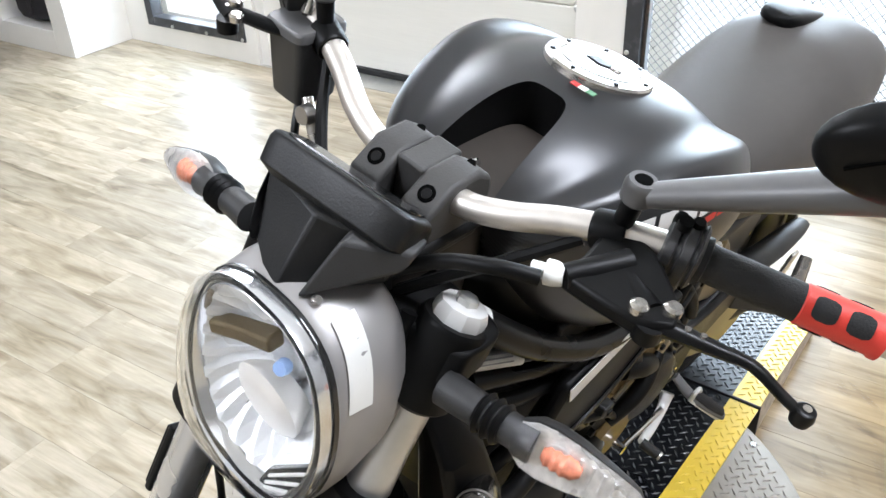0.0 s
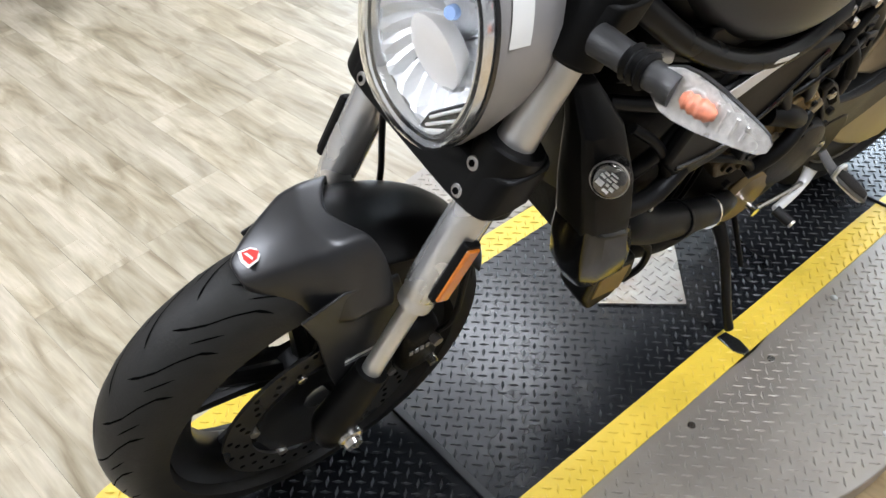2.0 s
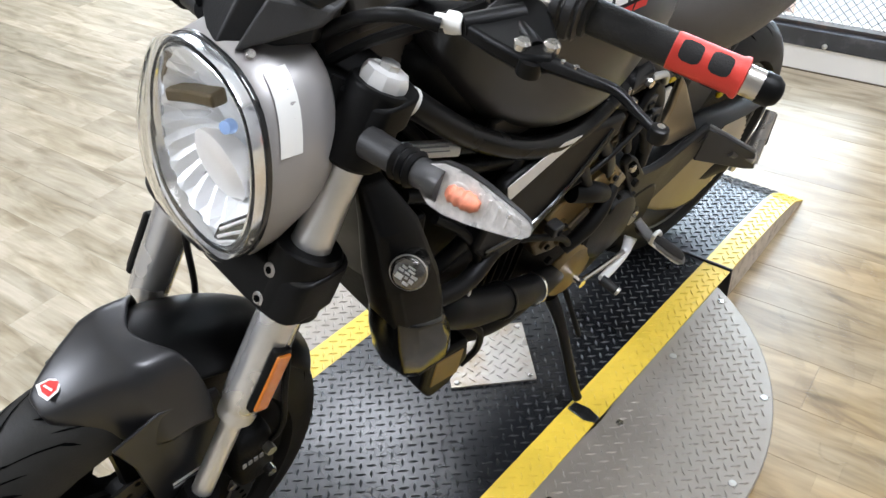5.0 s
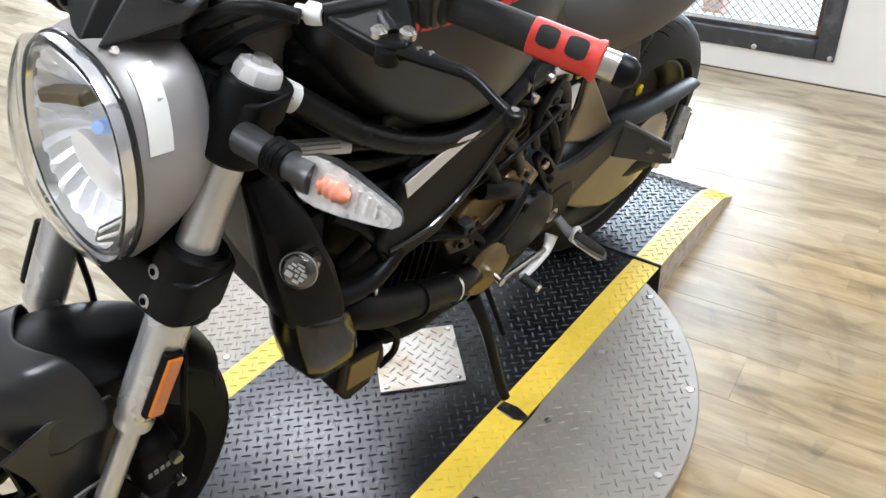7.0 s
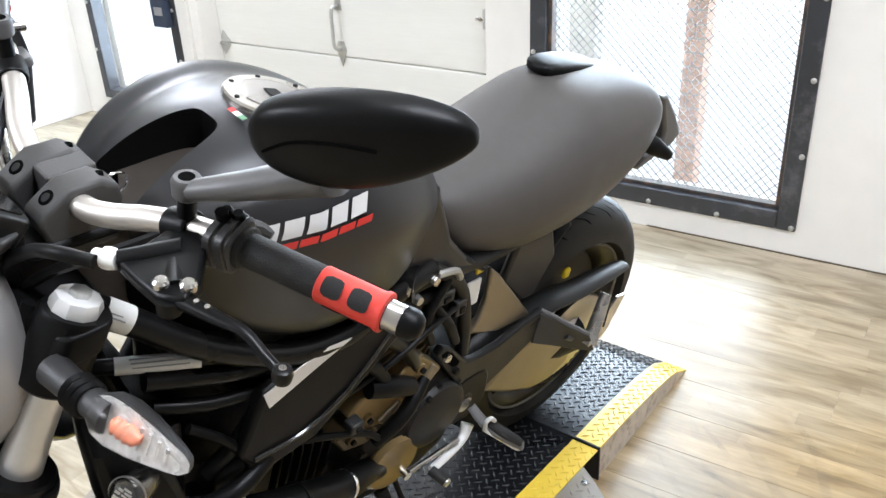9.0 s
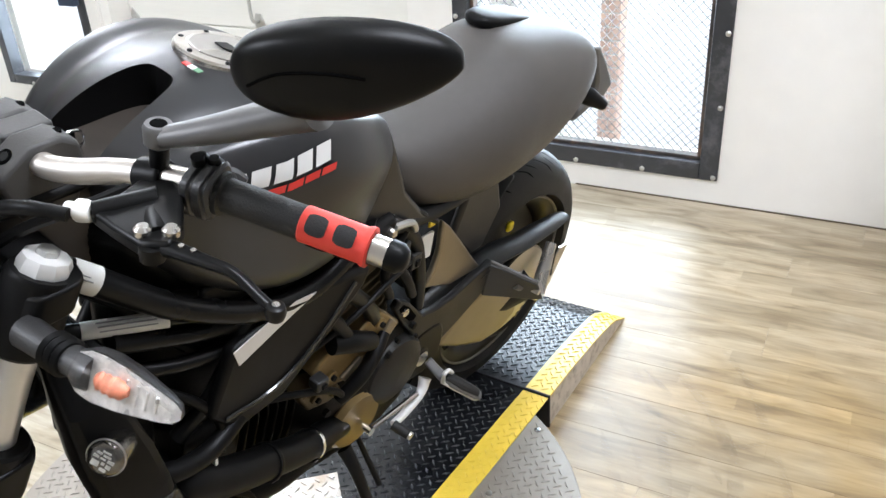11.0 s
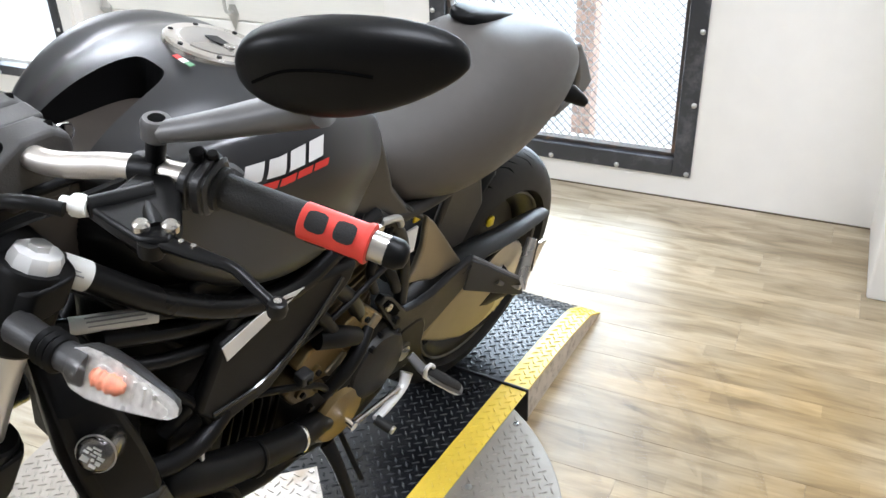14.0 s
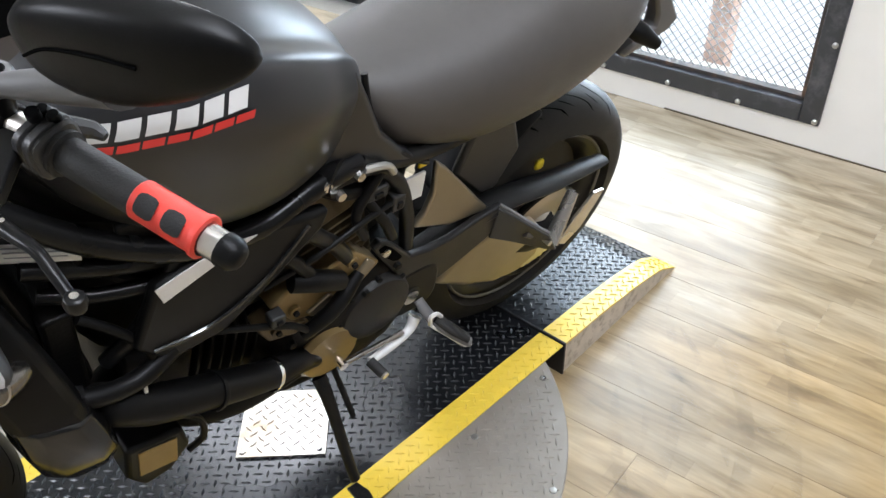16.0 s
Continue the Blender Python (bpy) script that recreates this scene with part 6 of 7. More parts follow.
for ang in (25, 45, 65):
    up_ = Vector((0.25, math.cos(radians(ang)), math.sin(radians(ang)))).normalized() * 0.0170
    part("print_bar", tube([p_ + up_ for p_ in main_line[10:13]], 0.0009, n=6, steps=1), GREY_PRINT, lab1)
second = [Vector((-0.338, 0.0668, 0.8082)).lerp(Vector((-0.425, 0.1045, 0.8005)), i / 6) for i in range(7)]
lab2 = bp("tube_label", tube(second, 0.0106, n=18, steps=1), WHITE_STICKER, "white printed label on the tube")
for ang in (20, 50, 80):
    up_ = Vector((0.10 * math.cos(radians(ang)), math.cos(radians(ang)), math.sin(radians(ang)))).normalized() * 0.0103
    part("print_bar", rod(second[1] + up_, second[5] + up_, 0.0011, n=6), GREY_PRINT, lab2)

# airbox underside / battery mass under the tank
bp("airbox", loft(((-0.36, 0.06, 0.95, 0.86), (-0.42, 0.105, 0.93, 0.80), (-0.55, 0.118, 0.90, 0.775), (-0.72, 0.11, 0.88, 0.775), (-0.80, 0.09, 0.86, 0.78)), 3, 3, 24), PLASTIC, "black airbox below the tank", sub=1)
bp("tray", box(-0.62, -0.46, 0.112, 0.124, 0.79, 0.835), PLASTIC, bevel=0.004)

# side panel with the bare lower strip
for s in (1, -1):
    ol = [(-0.447, 0.640), (-0.474, 0.712), (-0.482, 0.738), (-0.545, 0.756), (-0.615, 0.764), (-0.690, 0.752), (-0.735, 0.745), (-0.725, 0.715), (-0.66, 0.660), (-0.575, 0.594), (-0.49, 0.583)]
    bm = slab(ol, "Y", s * 0.128, s * 0.150)
    sp = bp("side_panel", bm, PLASTIC, "matte black side panel with a bare metal strip", bevel=0.008, seg=3)
    part("panel_groove", tube([(-0.47, s * 0.151, 0.625), (-0.55, s * 0.152, 0.625), (-0.63, s * 0.152, 0.665), (-0.70, s * 0.151, 0.735)], 0.004, n=8), GLOSS_BLACK, sp)
    bm = slab([(-0.482, 0.740), (-0.491, 0.711), (-0.560, 0.738), (-0.622, 0.761), (-0.585, 0.766), (-0.54, 0.758)], "Y", s * 0.1505, s * 0.1525)
    part("bare_strip", bm, BARE, sp, "bare metal strip", bevel=0.0008)

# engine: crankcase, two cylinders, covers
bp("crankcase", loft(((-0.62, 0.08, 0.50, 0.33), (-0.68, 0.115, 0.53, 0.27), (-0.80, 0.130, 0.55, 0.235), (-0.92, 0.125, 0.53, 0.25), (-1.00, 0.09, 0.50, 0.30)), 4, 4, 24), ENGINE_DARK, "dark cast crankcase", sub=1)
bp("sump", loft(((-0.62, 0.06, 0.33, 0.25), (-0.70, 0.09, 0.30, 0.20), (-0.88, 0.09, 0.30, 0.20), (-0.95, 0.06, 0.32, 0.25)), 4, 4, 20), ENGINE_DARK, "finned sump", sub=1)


def cylinder_block(name, a_, b_, half, fins, label, metal=BRONZE):
    """A finned cylinder with its head, from the crankcase outwards."""
    a_, b_ = Vector(a_), Vector(b_)
    d_ = (b_ - a_).normalized()
    sd_ = Vector((0, 1, 0))
    up_ = d_.cross(sd_)
    sec = lambda p_, k: [p_ + sd_ * (x * k) + up_ * (y * k) for x, y in superring(0, 0, half, half * 0.85, half * 0.85, 5, 5, 20)]
    blk = bp(name, skin([sec(a_, 0.82), sec(a_.lerp(b_, 0.6), 0.82), sec(a_.lerp(b_, 0.62), 0.98), sec(b_, 0.92)]), metal, label, bevel=0.004)
    for i in range(fins):
        t_ = 0.05 + 0.52 * i / (fins - 1)
        part("cooling_fin", skin([sec(a_.lerp(b_, t_), 1.02), sec(a_.lerp(b_, t_ + 0.018), 1.02)]), metal, blk, bevel=0.001, seg=1)
    return blk


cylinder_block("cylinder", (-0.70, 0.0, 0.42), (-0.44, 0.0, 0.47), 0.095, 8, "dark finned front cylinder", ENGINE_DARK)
cylinder_block("cylinder", (-0.80, 0.0, 0.50), (-0.74, 0.0, 0.74), 0.100, 8, "dark bronze finned upright cylinder", BRONZE_DARK)
# belt covers and left-hand covers
def casting(name, outline, y0, y1, material, label, edge=None, bolts=()):
    """A stepped engine casting with a pale edge and its screws."""
    c_ = bp(name, slab(outline, "Y", y0, y1), material, label, bevel=0.005, seg=3)
    if edge:
        part("worn_edge", slab(edge, "Y", y1 - 0.002, y1 + 0.006), HEAT_PANEL, c_, "pale casting edge", bevel=0.003)
    for u, w in bolts:
        part("case_lug", lathe([(y1 - 0.006, 0.0105), (y1 + 0.006, 0.010), (y1 + 0.007, 0.008)], (u, 0, w), "Y", n=12), material, c_)
        part("case_bolt", lathe([(y1 + 0.006, 0.0055), (y1 + 0.012, 0.005)], (u, 0, w), "Y", n=8), ENGINE_DARK, c_)


casting("upper_case", [(-0.735, 0.565), (-0.770, 0.590), (-0.807, 0.594), (-0.859, 0.541), (-0.818, 0.502), (-0.770, 0.515)], 0.085, 0.126, BRONZE, "bronze upper crankcase", [(-0.829, 0.569), (-0.846, 0.551), (-0.809, 0.511), (-0.797, 0.526)], ((-0.800, 0.576),))
casting("lower_case", [(-0.660, 0.545), (-0.690, 0.572), (-0.735, 0.562), (-0.786, 0.518), (-0.774, 0.485), (-0.734, 0.480), (-0.700, 0.490)], 0.080, 0.121, BRONZE, "bronze lower crankcase", [(-0.764, 0.521), (-0.775, 0.507), (-0.733, 0.484), (-0.722, 0.500)], ((-0.700, 0.520),))
casting("front_case", [(-0.640, 0.500), (-0.665, 0.515), (-0.709, 0.500), (-0.740, 0.458), (-0.708, 0.447), (-0.660, 0.462)], 0.080, 0.118, BRONZE_DARK, "dark bronze front crankcase", None, ((-0.672, 0.486), (-0.715, 0.470)))
bp("starter_pipe", tube([(-0.815, 0.128, 0.545), (-0.779, 0.140, 0.519), (-0.750, 0.142, 0.495), (-0.712, 0.134, 0.462)], [0.011, 0.0135, 0.0135, 0.011], n=14), PLASTIC, "thick black rubber pipe")
bp("case_sleeve", tube([(-0.690, 0.126, 0.598), (-0.730, 0.136, 0.585), (-0.775, 0.134, 0.556)], [0.017, 0.018, 0.016], n=16), PLASTIC, "thick black rubber sleeve")
alt = bp("alternator_cover", lathe([(0.09, 0.076), (0.118, 0.076), (0.130, 0.068), (0.137, 0.05), (0.139, 0.001)], (-0.866, 0, 0.414), "Y", n=36), CARRIER, "black round alternator cover", angle=35)
for i in range(8):
    th = 2 * math.pi * i / 8
    part("cover_bolt", lathe([(0.11, 0.006), (0.126, 0.0055), (0.127, 0.003)], (-0.866 + 0.073 * math.cos(th), 0, 0.414 + 0.073 * math.sin(th)), "Y", n=8), ENGINE_DARK, alt)
bp("water_cover", lathe([(0.06, 0.062), (0.122, 0.062), (0.132, 0.054), (0.134, 0.001)], (-0.772, 0, 0.360), "Y", n=30), BRONZE, "bronze round engine cover", angle=35)
bp("sprocket_cover", skin([[(-0.955 + 0.055 * x, y_, 0.40 + 0.06 * z_) for x, z_ in superring(0, 0, 1, 1, 1, 3, 3, 18)] for y_ in (0.08, 0.118, 0.124)]), PLASTIC, "black sprocket cover", bevel=0.006)
for i, (pts, r) in enumerate((([(-0.62, 0.12, 0.70), (-0.68, 0.13, 0.66), (-0.72, 0.13, 0.60)], 0.011),
                              ([(-0.72, 0.10, 0.77), (-0.78, 0.11, 0.72), (-0.86, 0.10, 0.70)], 0.013), ([(-0.84, 0.12, 0.74), (-0.80, 0.125, 0.68), (-0.82, 0.125, 0.62)], 0.008))):
    bp("coolant_hose", tube(pts, r, n=12), PLASTIC, "black rubber hose")
# more of the crowded left side: hoses with clips, leads, plugs, bolts
def hose(pts, r, label="black rubber hose", clips=(), material=None):
    h_ = bp("hose", tube(pts, r, n=14, steps=8), material or PLASTIC, label)
    line = spline(pts, 8)
    for c_ in clips:
        i = int(c_ * (len(line) - 2))
        part("hose_clip", lathe_dir([(0, r + 0.0014), (1, r + 0.0014)], line[i], line[i] + (line[i + 1] - line[i]).normalized() * 0.007, n=18), GALV, h_, "steel hose clip")
    return h_


hose([(-0.820, 0.110, 0.690), (-0.850, 0.128, 0.645), (-0.870, 0.132, 0.600)], 0.009)
hose([(-0.560, 0.115, 0.560), (-0.62, 0.132, 0.545), (-0.69, 0.138, 0.505), (-0.73, 0.136, 0.455)], 0.006, "thin black lead")
hose([(-0.650, 0.118, 0.600), (-0.72, 0.136, 0.640), (-0.80, 0.134, 0.665), (-0.87, 0.118, 0.660)], 0.005, "thin black lead")
hose([(-0.40, 0.112, 0.700), (-0.44, 0.130, 0.665), (-0.47, 0.140, 0.610), (-0.465, 0.146, 0.560)], 0.007, "thin black lead")
for u, v, w, sx, sz in ((-0.835, 0.118, 0.705, 0.018, 0.012), (-0.885, 0.112, 0.655, 0.012, 0.016), (-0.70, 0.128, 0.690, 0.014, 0.010), (-0.66, 0.136, 0.545, 0.012, 0.010)):
    pl = bp("plug", box(u - sx, u + sx, v - 0.012, v + 0.010, w - sz, w + sz), PLASTIC_GREY, "small black wiring plug", bevel=0.003)
    part("plug_latch", box(u - sx * 0.4, u + sx * 0.4, v + 0.010, v + 0.014, w - sz * 0.5, w + sz * 0.3), PLASTIC, pl, bevel=0.001)
for u, v, w in ((-0.735, 0.131, 0.475), (-0.835, 0.128, 0.480), (-0.70, 0.118, 0.43), (-0.90, 0.122, 0.505), (-0.885, 0.116, 0.335), (-0.66, 0.118, 0.36)):
    bp("engine_bolt", lathe([(v, 0.0075), (v + 0.008, 0.0075), (v + 0.009, 0.005)], (u, 0, w), "Y", n=6), ENGINE_DARK, "dark engine bolt")
bp("throttle_body", rod((-0.70, 0.03, 0.76), (-0.76, 0.128, 0.77), 0.028), ENGINE_DARK)
tbk = bp("throttle_linkage", box(-0.80, -0.73, 0.118, 0.132, 0.755, 0.785), ENGINE_DARK, "small dark throttle linkage", bevel=0.003)
for u, w in ((-0.735, 0.775), (-0.79, 0.768), (-0.76, 0.745)):
    part("linkage_screw", lathe([(0.13, 0.008), (0.14, 0.007)], (u, 0, w), "Y", n=8), ALU, tbk)
part("linkage_arm", tube([(-0.80, 0.13, 0.77), (-0.84, 0.13, 0.76), (-0.86, 0.125, 0.735)], 0.006, n=8), GALV, tbk)
bp("white_tab", box(-0.953, -0.910, 0.094, 0.100, 0.618, 0.672), WHITE_STICKER, "white plastic tab", bevel=0.002)
bp("yellow_tab", box(-0.952, -0.934, 0.096, 0.101, 0.686, 0.716), YELLOW_BIT, "yellow plastic tab", bevel=0.002)

# An added dark solid closes the see-through gaps behind the frame tubes.
bp("inner_mass", loft(((-0.40, 0.05, 0.80, 0.56), (-0.46, 0.085, 0.84, 0.50), (-0.60, 0.095, 0.84, 0.48), (-0.74, 0.095, 0.84, 0.50), (-0.90, 0.07, 0.80, 0.52), (-0.98, 0.05, 0.74, 0.52)), 4, 4, 20), ENGINE_DARK, "added dark filler behind the frame", sub=1)
# exhaust: headers, dark wrapped, and the low bronze silencer
bp("exhaust_header", tube([(-0.44, 0.05, 0.46), (-0.40, 0.10, 0.50), (-0.405, 0.14, 0.545), (-0.46, 0.15, 0.51), (-0.56, 0.145, 0.455), (-0.65, 0.135, 0.405), (-0.72, 0.12, 0.375), (-0.80, 0.09, 0.31)], [0.028, 0.030, 0.030, 0.029, 0.027, 0.025, 0.024, 0.024], n=18), PLASTIC, "black wrapped exhaust pipe")
for t_, r in (((-0.648, 0.136, 0.406), 0.0285), ((-0.545, 0.146, 0.462), 0.031)):
    bp("pipe_clamp", lathe_dir([(0, r), (0.5, r + 0.0008), (1, r)], t_, (Vector(t_) + Vector((-0.007, -0.001, -0.004))), n=20), CHROME if r < 0.03 else PLASTIC, "bright pipe clamp")
bp("exhaust_header", tube([(-0.72, 0.10, 0.33), (-0.60, 0.11, 0.34), (-0.52, 0.08, 0.34), (-0.50, 0.0, 0.34)], 0.024, n=14), ENGINE_DARK, "dark exhaust pipe")
bm = slab([(-1.026, 0.350), (-1.060, 0.385), (-1.110, 0.415), (-1.180, 0.425), (-1.290, 0.380), (-1.340, 0.320), (-1.330, 0.258), (-1.275, 0.234), (-1.205, 0.243), (-1.116, 0.289)], "Y", 0.050, 0.106)
bp("silencer", bm, HEAT_PANEL, "low bronze satin silencer", bevel=0.012, seg=4)
bm = slab([(-0.970, 0.687), (-0.976, 0.616), (-0.966, 0.576), (-0.945, 0.549), (-1.030, 0.511), (-1.128, 0.503), (-1.092, 0.545), (-1.050, 0.597), (-0.997, 0.661)], "Y", 0.090, 0.104)
bp("heat_panel", bm, HEAT_PANEL, "bronze triangular heat panel", bevel=0.005, seg=3)
bp("rear_hugger", skin([[(RC[0] + r * math.cos(al), y * (0.086 - 0.03 * abs(2 * t_ - 1)), RC[2] + r * math.sin(al)) for y, r in ((-1, 0.318), (-0.8, 0.336), (0, 0.345), (0.8, 0.336), (1, 0.318), (0.8, 0.328), (0, 0.337), (-0.8, 0.328))] for t_, al in [(i / 16, radians(35 + 45 * i / 16)) for i in range(17)]]), PLASTIC, "black rear hugger", sub=1)
bm = slab([(-1.045, 0.60), (-1.075, 0.70), (-1.15, 0.72), (-1.20, 0.60), (-1.16, 0.52), (-1.12, 0.52)], "Y", 0.062, 0.080)
bp("tail_bracket", bm, PLASTIC_GREY, "dark grey tail bracket", bevel=0.008)

# rider and passenger footrest carriers, both sides
for s in (1, -1):
    bm = slab([(-0.846, 0.570), (-0.858, 0.583), (-0.885, 0.564), (-0.933, 0.506), (-0.975, 0.498), (-1.019, 0.497), (-1.086, 0.512), (-1.143, 0.521), (-1.129, 0.450), (-1.118, 0.442), (-1.059, 0.415), (-1.003, 0.394), (-0.983, 0.386), (-0.986, 0.350), (-0.966, 0.333), (-0.940, 0.355), (-0.922, 0.427), (-0.898, 0.486), (-0.868, 0.532)], "Y", s * 0.106, s * 0.122)
    fc = bp("footrest_carrier", bm, CARRIER, "black cast footrest carrier", bevel=0.005, seg=3)
    # A near-black patch paints the shade of the bolt recess.
    part("bolt_pocket", slab([(-0.856, 0.566), (-0.868, 0.570), (-0.884, 0.556), (-0.910, 0.520), (-0.903, 0.514), (-0.890, 0.520), (-0.866, 0.546)], "Y", s * 0.118, s * 0.1228), GROOVE_SHADE, fc, bevel=0.0004)
    part("carrier_bolt", lathe([(s * 0.115, 0.0085), (s * 0.127, 0.008), (s * 0.129, 0.005)], (-0.871, 0, 0.553), "Y", n=14), ALU, fc, "bright bolt")
    part("carrier_boss", lathe([(s * 0.118, 0.024), (s * 0.125, 0.023), (s * 0.126, 0.020)], (-0.944, 0, 0.394), "Y", n=26), CARRIER, fc)
    part("carrier_ring", lathe([(s * 0.122, 0.0125), (s * 0.1285, 0.0165), (s * 0.1295, 0.0165), (s * 0.1295, 0.0125)], (-0.944, 0, 0.394), "Y", n=24), ALU, fc, "bright pivot ring")
    secs = []
    for v, ut, wt, ub, wb in ((0.116, -1.134, 0.517, -1.130, 0.440), (0.140, -1.152, 0.510, -1.172, 0.428), (0.165, -1.166, 0.502, -1.199, 0.425), (0.185, -1.180, 0.494, -1.218, 0.424), (0.200, -1.194, 0.486, -1.232, 0.428)):
        secs.append([(ut + 0.004, s * (v + 0.006), wt), (ut - 0.006, s * (v - 0.006), wt - 0.001), (ub - 0.006, s * (v - 0.006), wb), (ub + 0.004, s * (v + 0.006), wb)])
    pc = bp("passenger_carrier", skin(secs), PLASTIC_GREY, "dark grey cast passenger footrest carrier", bevel=0.003, angle=25)
    part("carrier_edge", tube([(-1.137, s * 0.118, 0.519), (-1.152, s * 0.140, 0.5115), (-1.166, s * 0.165, 0.5035), (-1.180, s * 0.185, 0.4955), (-1.194, s * 0.200, 0.488)], 0.0042, n=8), CAST_GREY, pc, "pale grey upper edge")
    part("carrier_slot", tube([(-1.172, s * 0.165, 0.470), (-1.184, s * 0.172, 0.464)], [0.0085, 0.0085], n=12, steps=2), CAST_GREY, pc, "pale slot")
    part("carrier_bolt", lathe([(s * 0.188, 0.0065), (s * 0.206, 0.006)], (-1.200, 0, 0.462), "Y", n=10), ALU, pc)
    pp = part("passenger_peg", tube([(-1.222, s * 0.192, 0.440), (-1.245, s * 0.182, 0.475), (-1.275, s * 0.168, 0.528)], [0.016, 0.014, 0.011], n=10, flat=0.6), ALU, pc, "folded aluminium passenger footrest")
    part("peg_rubber", tube([(-1.250, s * 0.186, 0.470), (-1.280, s * 0.170, 0.522)], [0.012, 0.010], n=10, flat=0.6, steps=1), PLASTIC, pp, "black rubber pad")
    pg = bp("footrest", tube([(-0.958, s * 0.134, 0.384), (-0.966, s * 0.168, 0.362), (-0.990, s * 0.200, 0.340), (-1.020, s * 0.226, 0.314)], [0.010, 0.012, 0.012, 0.010], n=14, flat=0.6), MIRROR_GREY, "footrest with black rubber pad")
    part("peg_rubber", tube([(-0.970, s * 0.172, 0.366), (-0.992, s * 0.200, 0.3455), (-1.016, s * 0.222, 0.324)], [0.0105, 0.0125, 0.0095], n=12, flat=0.7), GRIP_RUBBER, pg, "black rubber pad")
    part("peg_rim", tube([(-0.953, s * 0.176, 0.362), (-0.986, s * 0.200, 0.330), (-1.010, s * 0.222, 0.309), (-1.022, s * 0.227, 0.311)], 0.0032, n=8), BARE, pg, "bright lower rim")
    part("peg_fork", tube([(-0.955, s * 0.178, 0.362), (-0.949, s * 0.180, 0.388), (-0.962, s * 0.180, 0.390), (-0.976, s * 0.180, 0.374)], 0.0042, n=8), BARE, pg, "bright footrest fork")
# gear lever
gl = bp("gear_lever", tube([(-0.956, 0.136, 0.340), (-0.936, 0.145, 0.318), (-0.878, 0.158, 0.323), (-0.834, 0.166, 0.331)], [0.013, 0.0090, 0.0085, 0.0075], n=12, flat=0.75), BARE, "bare aluminium gear lever")
part("lever_rod", rod((-0.917, 0.150, 0.336), (-0.785, 0.152, 0.344), 0.0050, n=10), STEEL, gl, "bright gear linkage rod")
part("rod_joint", lathe_dir([(0, 0.009), (1, 0.009)], (-0.783, 0.138, 0.344), (-0.783, 0.158, 0.344), n=12), CHROME, gl)
part("toe_peg", rod((-0.833, 0.166, 0.331), (-0.840, 0.199, 0.325), 0.0095, n=14), GRIP_RUBBER, gl, "black rubber toe peg")
part("toe_peg_cap", rod((-0.840, 0.199, 0.325), (-0.8405, 0.204, 0.3245), 0.0078, n=14), ALU, gl)
# side stand
ss = bp("side_stand", tube([(-0.760, 0.120, 0.285), (-0.762, 0.158, 0.24), (-0.767, 0.222, 0.125), (-0.769, 0.245, 0.090)], [0.015, 0.012, 0.0105, 0.0105], n=12, flat=0.8), FRAME_BLACK, "black steel side stand, folded out")
part("stand_foot", slab([(-0.754, 0.208), (-0.752, 0.250), (-0.762, 0.270), (-0.778, 0.268), (-0.784, 0.24), (-0.778, 0.208)], "Z", 0.0, 0.006), GLOSS_BLACK, ss, "flat foot", bevel=0.002, m=Matrix.Translation((0, 0, 0.157)) @ Matrix.Translation((0, 0.0, -0.0)) @ Matrix.Rotation(radians(15), 4, "X") @ Matrix.Translation((0, 0, -0.157)))
part("stand_spring", tube([(-0.785, 0.128, 0.30), (-0.795, 0.185, 0.21)], 0.0055, n=10, steps=1), ENGINE_DARK, ss, "dark return spring")
# swing arm, chain side bar, hub
bp("swing_arm", tube([(-0.98, 0.07, 0.42), (-1.13, 0.095, 0.500), (-1.28, 0.103, 0.494), (-1.40, 0.100, 0.480), (-1.464, 0.096, 0.468)], [0.030, 0.030, 0.027, 0.022, 0.015], n=14, flat=0.45), CARRIER, "black swing arm")
bp("swing_arm", tube([(-0.98, 0.05, 0.36), (-1.15, 0.06, 0.32), (-1.36, 0.07, 0.31)], [0.04, 0.034, 0.05], n=14), ENGINE_DARK, "dark swing arm")
hub = bp("rear_hub", lathe([(0.03, 0.085), (0.075, 0.085), (0.085, 0.07), (0.10, 0.045), (0.112, 0.03), (0.113, 0.001)], RC, "Y", n=36), STEEL, "steel rear hub and sprocket", angle=35)
bm = bmesh.new()
nt_ = 40
prof = []
for i in range(nt_ * 2):
    th = math.pi * i / nt_
    r = 0.115 if i % 2 else 0.108
    prof.append((RC[0] + r * math.cos(th), RC[2] + r * math.sin(th)))
part("sprocket", slab(prof, "Y", 0.078, 0.084), STEEL, hub, "toothed steel sprocket", smooth=False)
part("chain", tube([(RC[0] + 0.118 * math.cos(a_), 0.081, RC[2] + 0.118 * math.sin(a_)) for a_ in np.linspace(-1.9, 1.75, 14)] + [(-1.15, 0.081, 0.45), (-0.96, 0.081, 0.435)], 0.008, n=8), ENGINE_DARK, hub, "dark drive chain")
part("adjuster_plate", slab([(-1.395, 0.33), (-1.44, 0.40), (-1.475, 0.395), (-1.44, 0.30), (-1.40, 0.265), (-1.375, 0.28)], "Y", 0.112, 0.120), ALU, hub, "bright axle plate", bevel=0.002)
